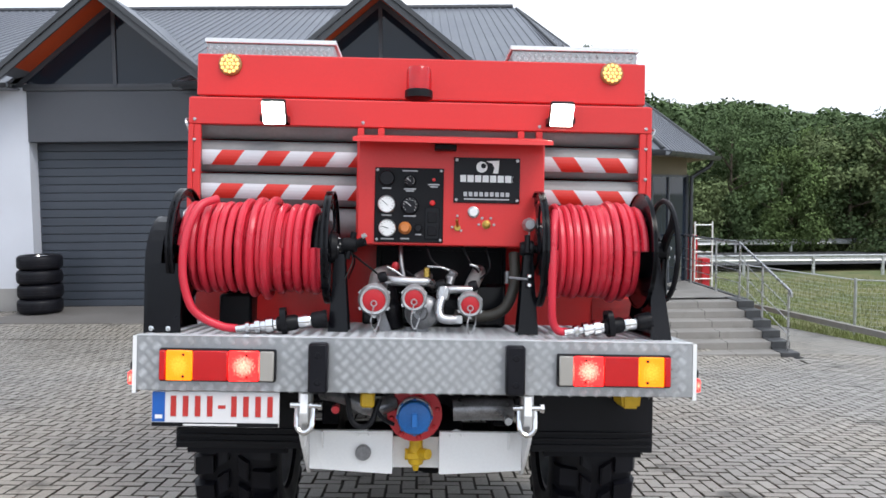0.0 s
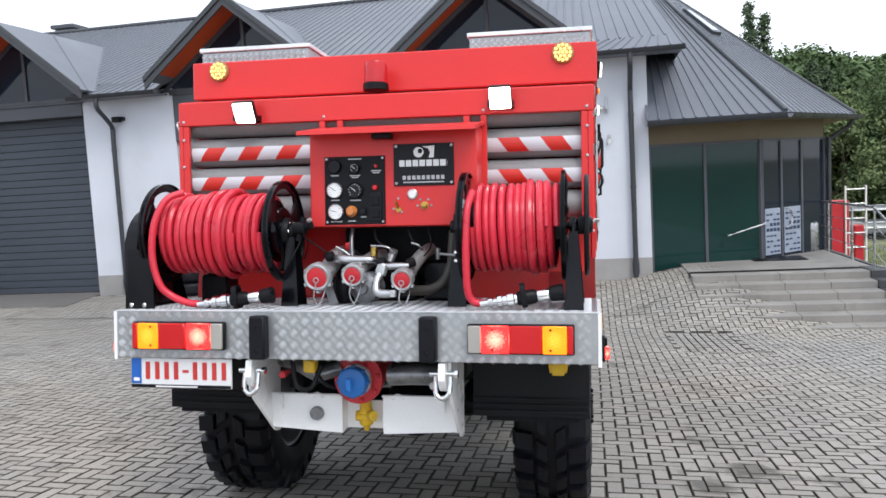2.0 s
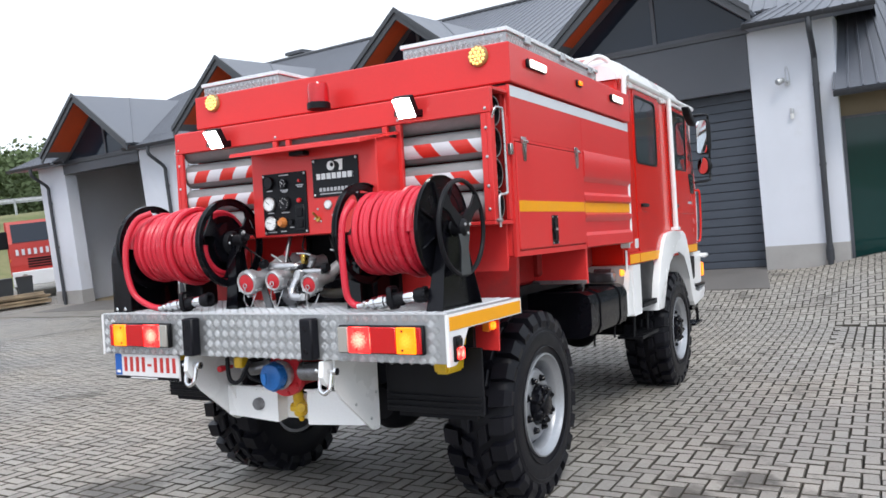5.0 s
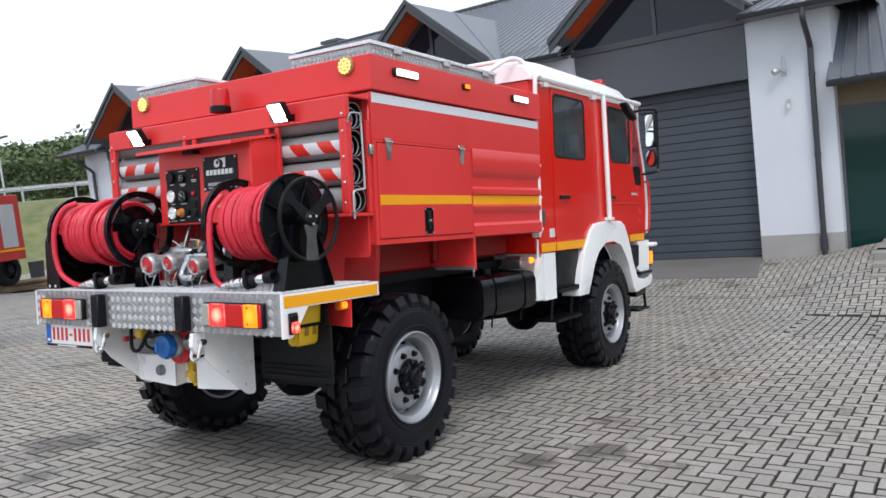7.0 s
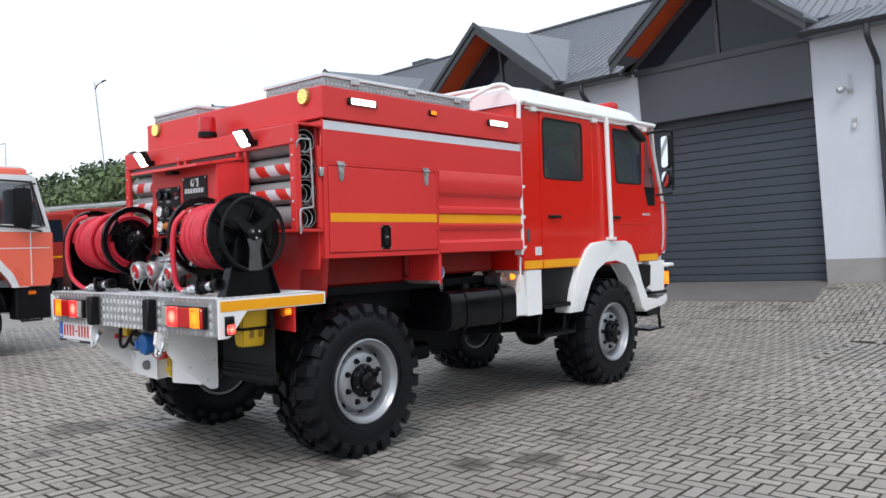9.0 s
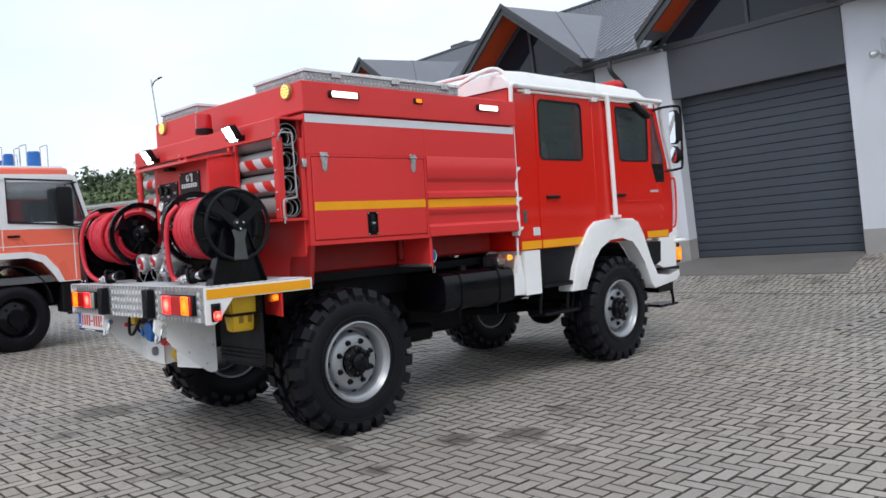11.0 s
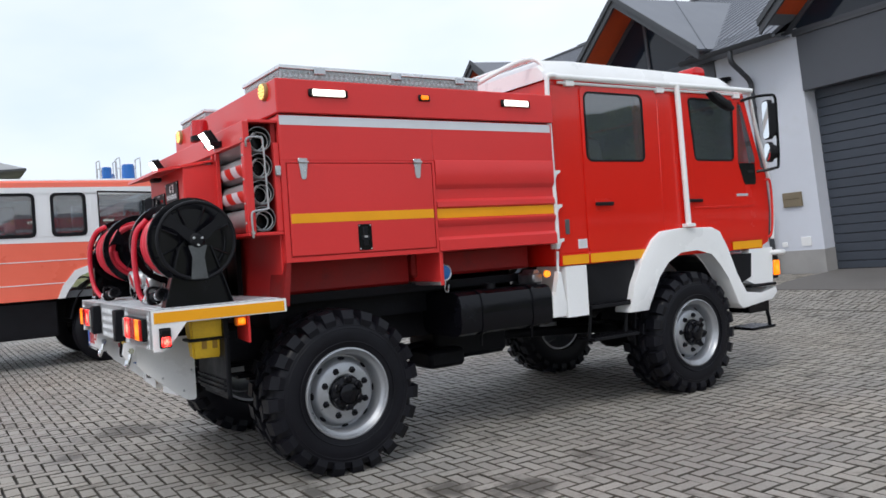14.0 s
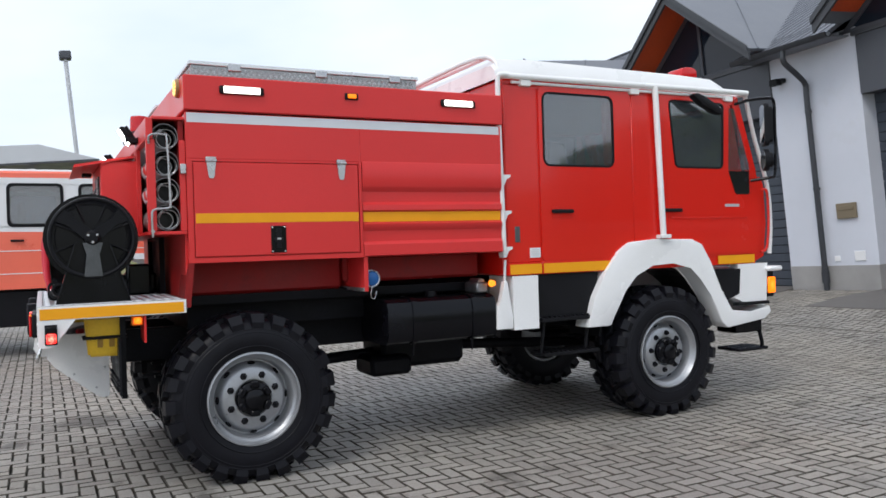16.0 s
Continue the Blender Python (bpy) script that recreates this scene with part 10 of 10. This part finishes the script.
def lamp_post(x, y, zb, zt, arm, label):
    p = thing("lamp_post", label, "lamp post", pose(x, y, 0))
    bm = bmesh.new()
    pts = [(0, 0, zb), (0, 0, zt - 0.9), (0.05 * arm, 0, zt - 0.4), (0.45 * arm, 0, zt - 0.05), (1.0 * arm, 0, zt)] if arm else [(0, 0, zb), (0, 0, zt)]
    tube(bm, smooth_pts(pts, 4) if arm else pts, 0.075, 8)
    part("pole", bm, GALV, p)
    bm = bmesh.new()
    if arm:
        box(bm, 1.0 * arm - 0.1, 1.0 * arm + 0.6, -0.12, 0.12, zt - 0.03, zt + 0.1, 0.03)
    else:
        box(bm, -0.22, 0.22, -0.2, 0.2, zt, zt + 0.3, 0.04)
    part("lamp_head", bm, BAND, p)


lamp_post(-75.4, 36.6, 2.0, 18.2, 1.8, "tall curved street lamp on the embankment")
lamp_post(-52.0, 27.0, 3.0, 8.2, 0.8, "short street lamp on the embankment")
lamp_post(-25.5, 1.75, 0.4, 9.3, 0, "slim floodlight mast behind the canopy")


def canopy():
    c = thing("canopy", "flat grey station canopy on columns", "canopy", pose(-22.0, 2.2, 0.3))
    bm = bmesh.new()
    prism(bm, [(0.0, 4.86), (-1.7, 5.42), (-20.0, 5.42), (-20.0, 4.86)], "x", -2.4, 0.0)
    part("roof", bm, CANOPY, c, "grey sheet fascia", smooth=False)
    bm = bmesh.new()
    box(bm, -2.4, 0.02, -20.0, 0.02, 4.8, 4.86)
    part("trim", bm, TRIM, c, smooth=False)
    for x in (-1.2,):
        for y in (-2.0, -10.0, -18.0):
            bm = bmesh.new()
            cyl(bm, (x, y, -0.4), (x, y, 4.8), 0.14, 12)
            part("column", bm, WHITE, c)


CANOPY = mat("grey_canopy_sheet", (0.56, 0.58, 0.6), 0.5, var=0.08, big=0.6, bump=0.01)
canopy()


def far_house():
    h = thing("far_house", "small house among the trees on the hill", "house", pose(38, 98, 6.5, 0, 0, 20))
    bm = bmesh.new()
    box(bm, -4, 4, -3, 3, -4, 2.4)
    part("wall", bm, CREAM, h, smooth=False)
    bm = bmesh.new()
    prism(bm, [(-3.6, 2.3), (3.6, 2.3), (0, 5.0)], "x", -4.6, 4.6)
    part("roof", bm, ROOF, h, smooth=False)
    bm = bmesh.new()
    for x in (-2.2, 0, 2.2):
        box(bm, x - 0.5, x + 0.5, -3.03, -3.0, 0, 1.4)
    pieces("window", bm, PANE, h)


far_house()



# ---------------- herringbone blocks of the yard ----------------
def worn_block(rng, hx, hy, deep, ch):
    """Corners of a block, bottom ring, arris ring and top ring, each corner chipped a little."""
    out = []
    wear = [(rng.uniform(0.6, 2.4), rng.uniform(0.6, 2.4)) for _ in range(4)]
    for ring, dz in ((0, -deep), (1, -ch), (2, 0.0)):
        for (sx, sy), (wx, wy) in zip(((-1, -1), (1, -1), (1, 1), (-1, 1)), wear):
            out.append((sx * (hx - (ch * wx if ring == 2 else 0)), sy * (hy - (ch * wy if ring == 2 else 0)), dz))
    return out


BLOCK_FACES = [(q, (q + 1) % 4, 4 + (q + 1) % 4, 4 + q) for q in range(4)] + [(4 + q, 4 + (q + 1) % 4, 8 + (q + 1) % 4, 8 + q) for q in range(4)] + [(8, 9, 10, 11)]


def lay_blocks():
    rng = random.Random(77)
    W, gap, ch = 0.1, 0.0042, 0.0034
    i0, i1, j0, j1 = round(FX0 / W), round(FX1 / W), round(FY0 / W), round(FY2 / W)
    spots = []
    for j in range(j0, j1):
        for i in range(i0, i1):
            k = (i - j) % 4
            if k not in (0, 3):
                continue
            x0, y0 = i * W, j * W
            x1, y1 = x0 + (2 * W if k == 0 else W), y0 + (W if k == 0 else 2 * W)
            cx, cy = (x0 + x1) / 2, (y0 + y1) / 2
            if x1 > FX1 + 0.01 or y1 > FY2 + 0.01 or (cy > FY1 - 0.1 and x1 > 6.05):
                continue
            if 2.25 < cx < 3.15 and 7.1 < cy < 9.1:
                continue
            spots.append((k, cx, cy, 0.0))
    # a relaid patch, its blocks in plain rows with wide joints
    for j in range(9):
        for i in range(8):
            spots.append((3, 2.32 + 0.104 * i, 7.22 + 0.207 * j, 0.0005))
    verts, faces, shared = [], [], {}
    slope = SLOPE.to_4x4()
    count = 0
    for k, cx, cy, wide in spots:
        hx, hy = (W if k == 0 else W / 2) - gap - wide, (W / 2 if k == 0 else W) - gap - wide
        lift = rng.gauss(0, 0.0012)
        tx, ty, turn = rng.gauss(0, 0.006), rng.gauss(0, 0.006), rng.gauss(0, 0.011)
        cx, cy = cx + rng.gauss(0, 0.0011), cy + rng.gauss(0, 0.0011)
        z = height(cx, cy) + 0.006 + lift
        if 1.55 < cx < 3.45 and -1.5 < cy < 1.6 and count < 300:
            key = (k, rng.randrange(4))
            if key not in shared:
                bm = bmesh.new()
                add_faces(bm, worn_block(rng, hx, hy, 0.05, ch), BLOCK_FACES)
                ob = part("paving_block", bm, PAVE_ONE, paving, smooth=False)
                ob.data.materials.append(EDGE)
                for f in ob.data.polygons:
                    f.material_index = 0 if min(ob.data.vertices[v].co.z for v in f.vertices) > -0.001 else 1
                shared[key] = ob.data
            else:
                ob = new("paving_block", shared[key])
                ob.parent = paving
            ob.matrix_basis = Matrix.Translation((cx, cy, z)) @ slope @ pose(0, 0, 0, math.degrees(tx), math.degrees(ty), math.degrees(turn))
            count += 1
            continue
        e = 0.02
        gx, gy = (height(cx + e, cy) - height(cx - e, cy)) / (2 * e), (height(cx, cy + e) - height(cx, cy - e)) / (2 * e)
        b = len(verts)
        for px, py, dz in worn_block(rng, hx, hy, 0.03, ch):
            px, py = px - py * turn, py + px * turn
            verts.append((cx + px, cy + py, z + dz + px * (gx + ty) + py * (gy + tx)))
        faces += [tuple(b + v for v in f) for f in BLOCK_FACES]
    me = bpy.data.meshes.new("paving_blocks")
    me.from_pydata(verts, [], faces)
    me.materials.append(PAVE)
    me.materials.append(EDGE)
    me.polygons.foreach_set("material_index", [0 if k % 9 == 8 else 1 for k in range(len(faces))])
    ob = new("paving_blocks", me)
    ob.parent = paving
    tagged(ob, "grey concrete blocks in herringbone", kind="stuff")


def paving_single():
    m = PAVE.copy()
    m.name = "concrete_block_single"
    return m


PAVE_ONE = paving_single()
lay_blocks()
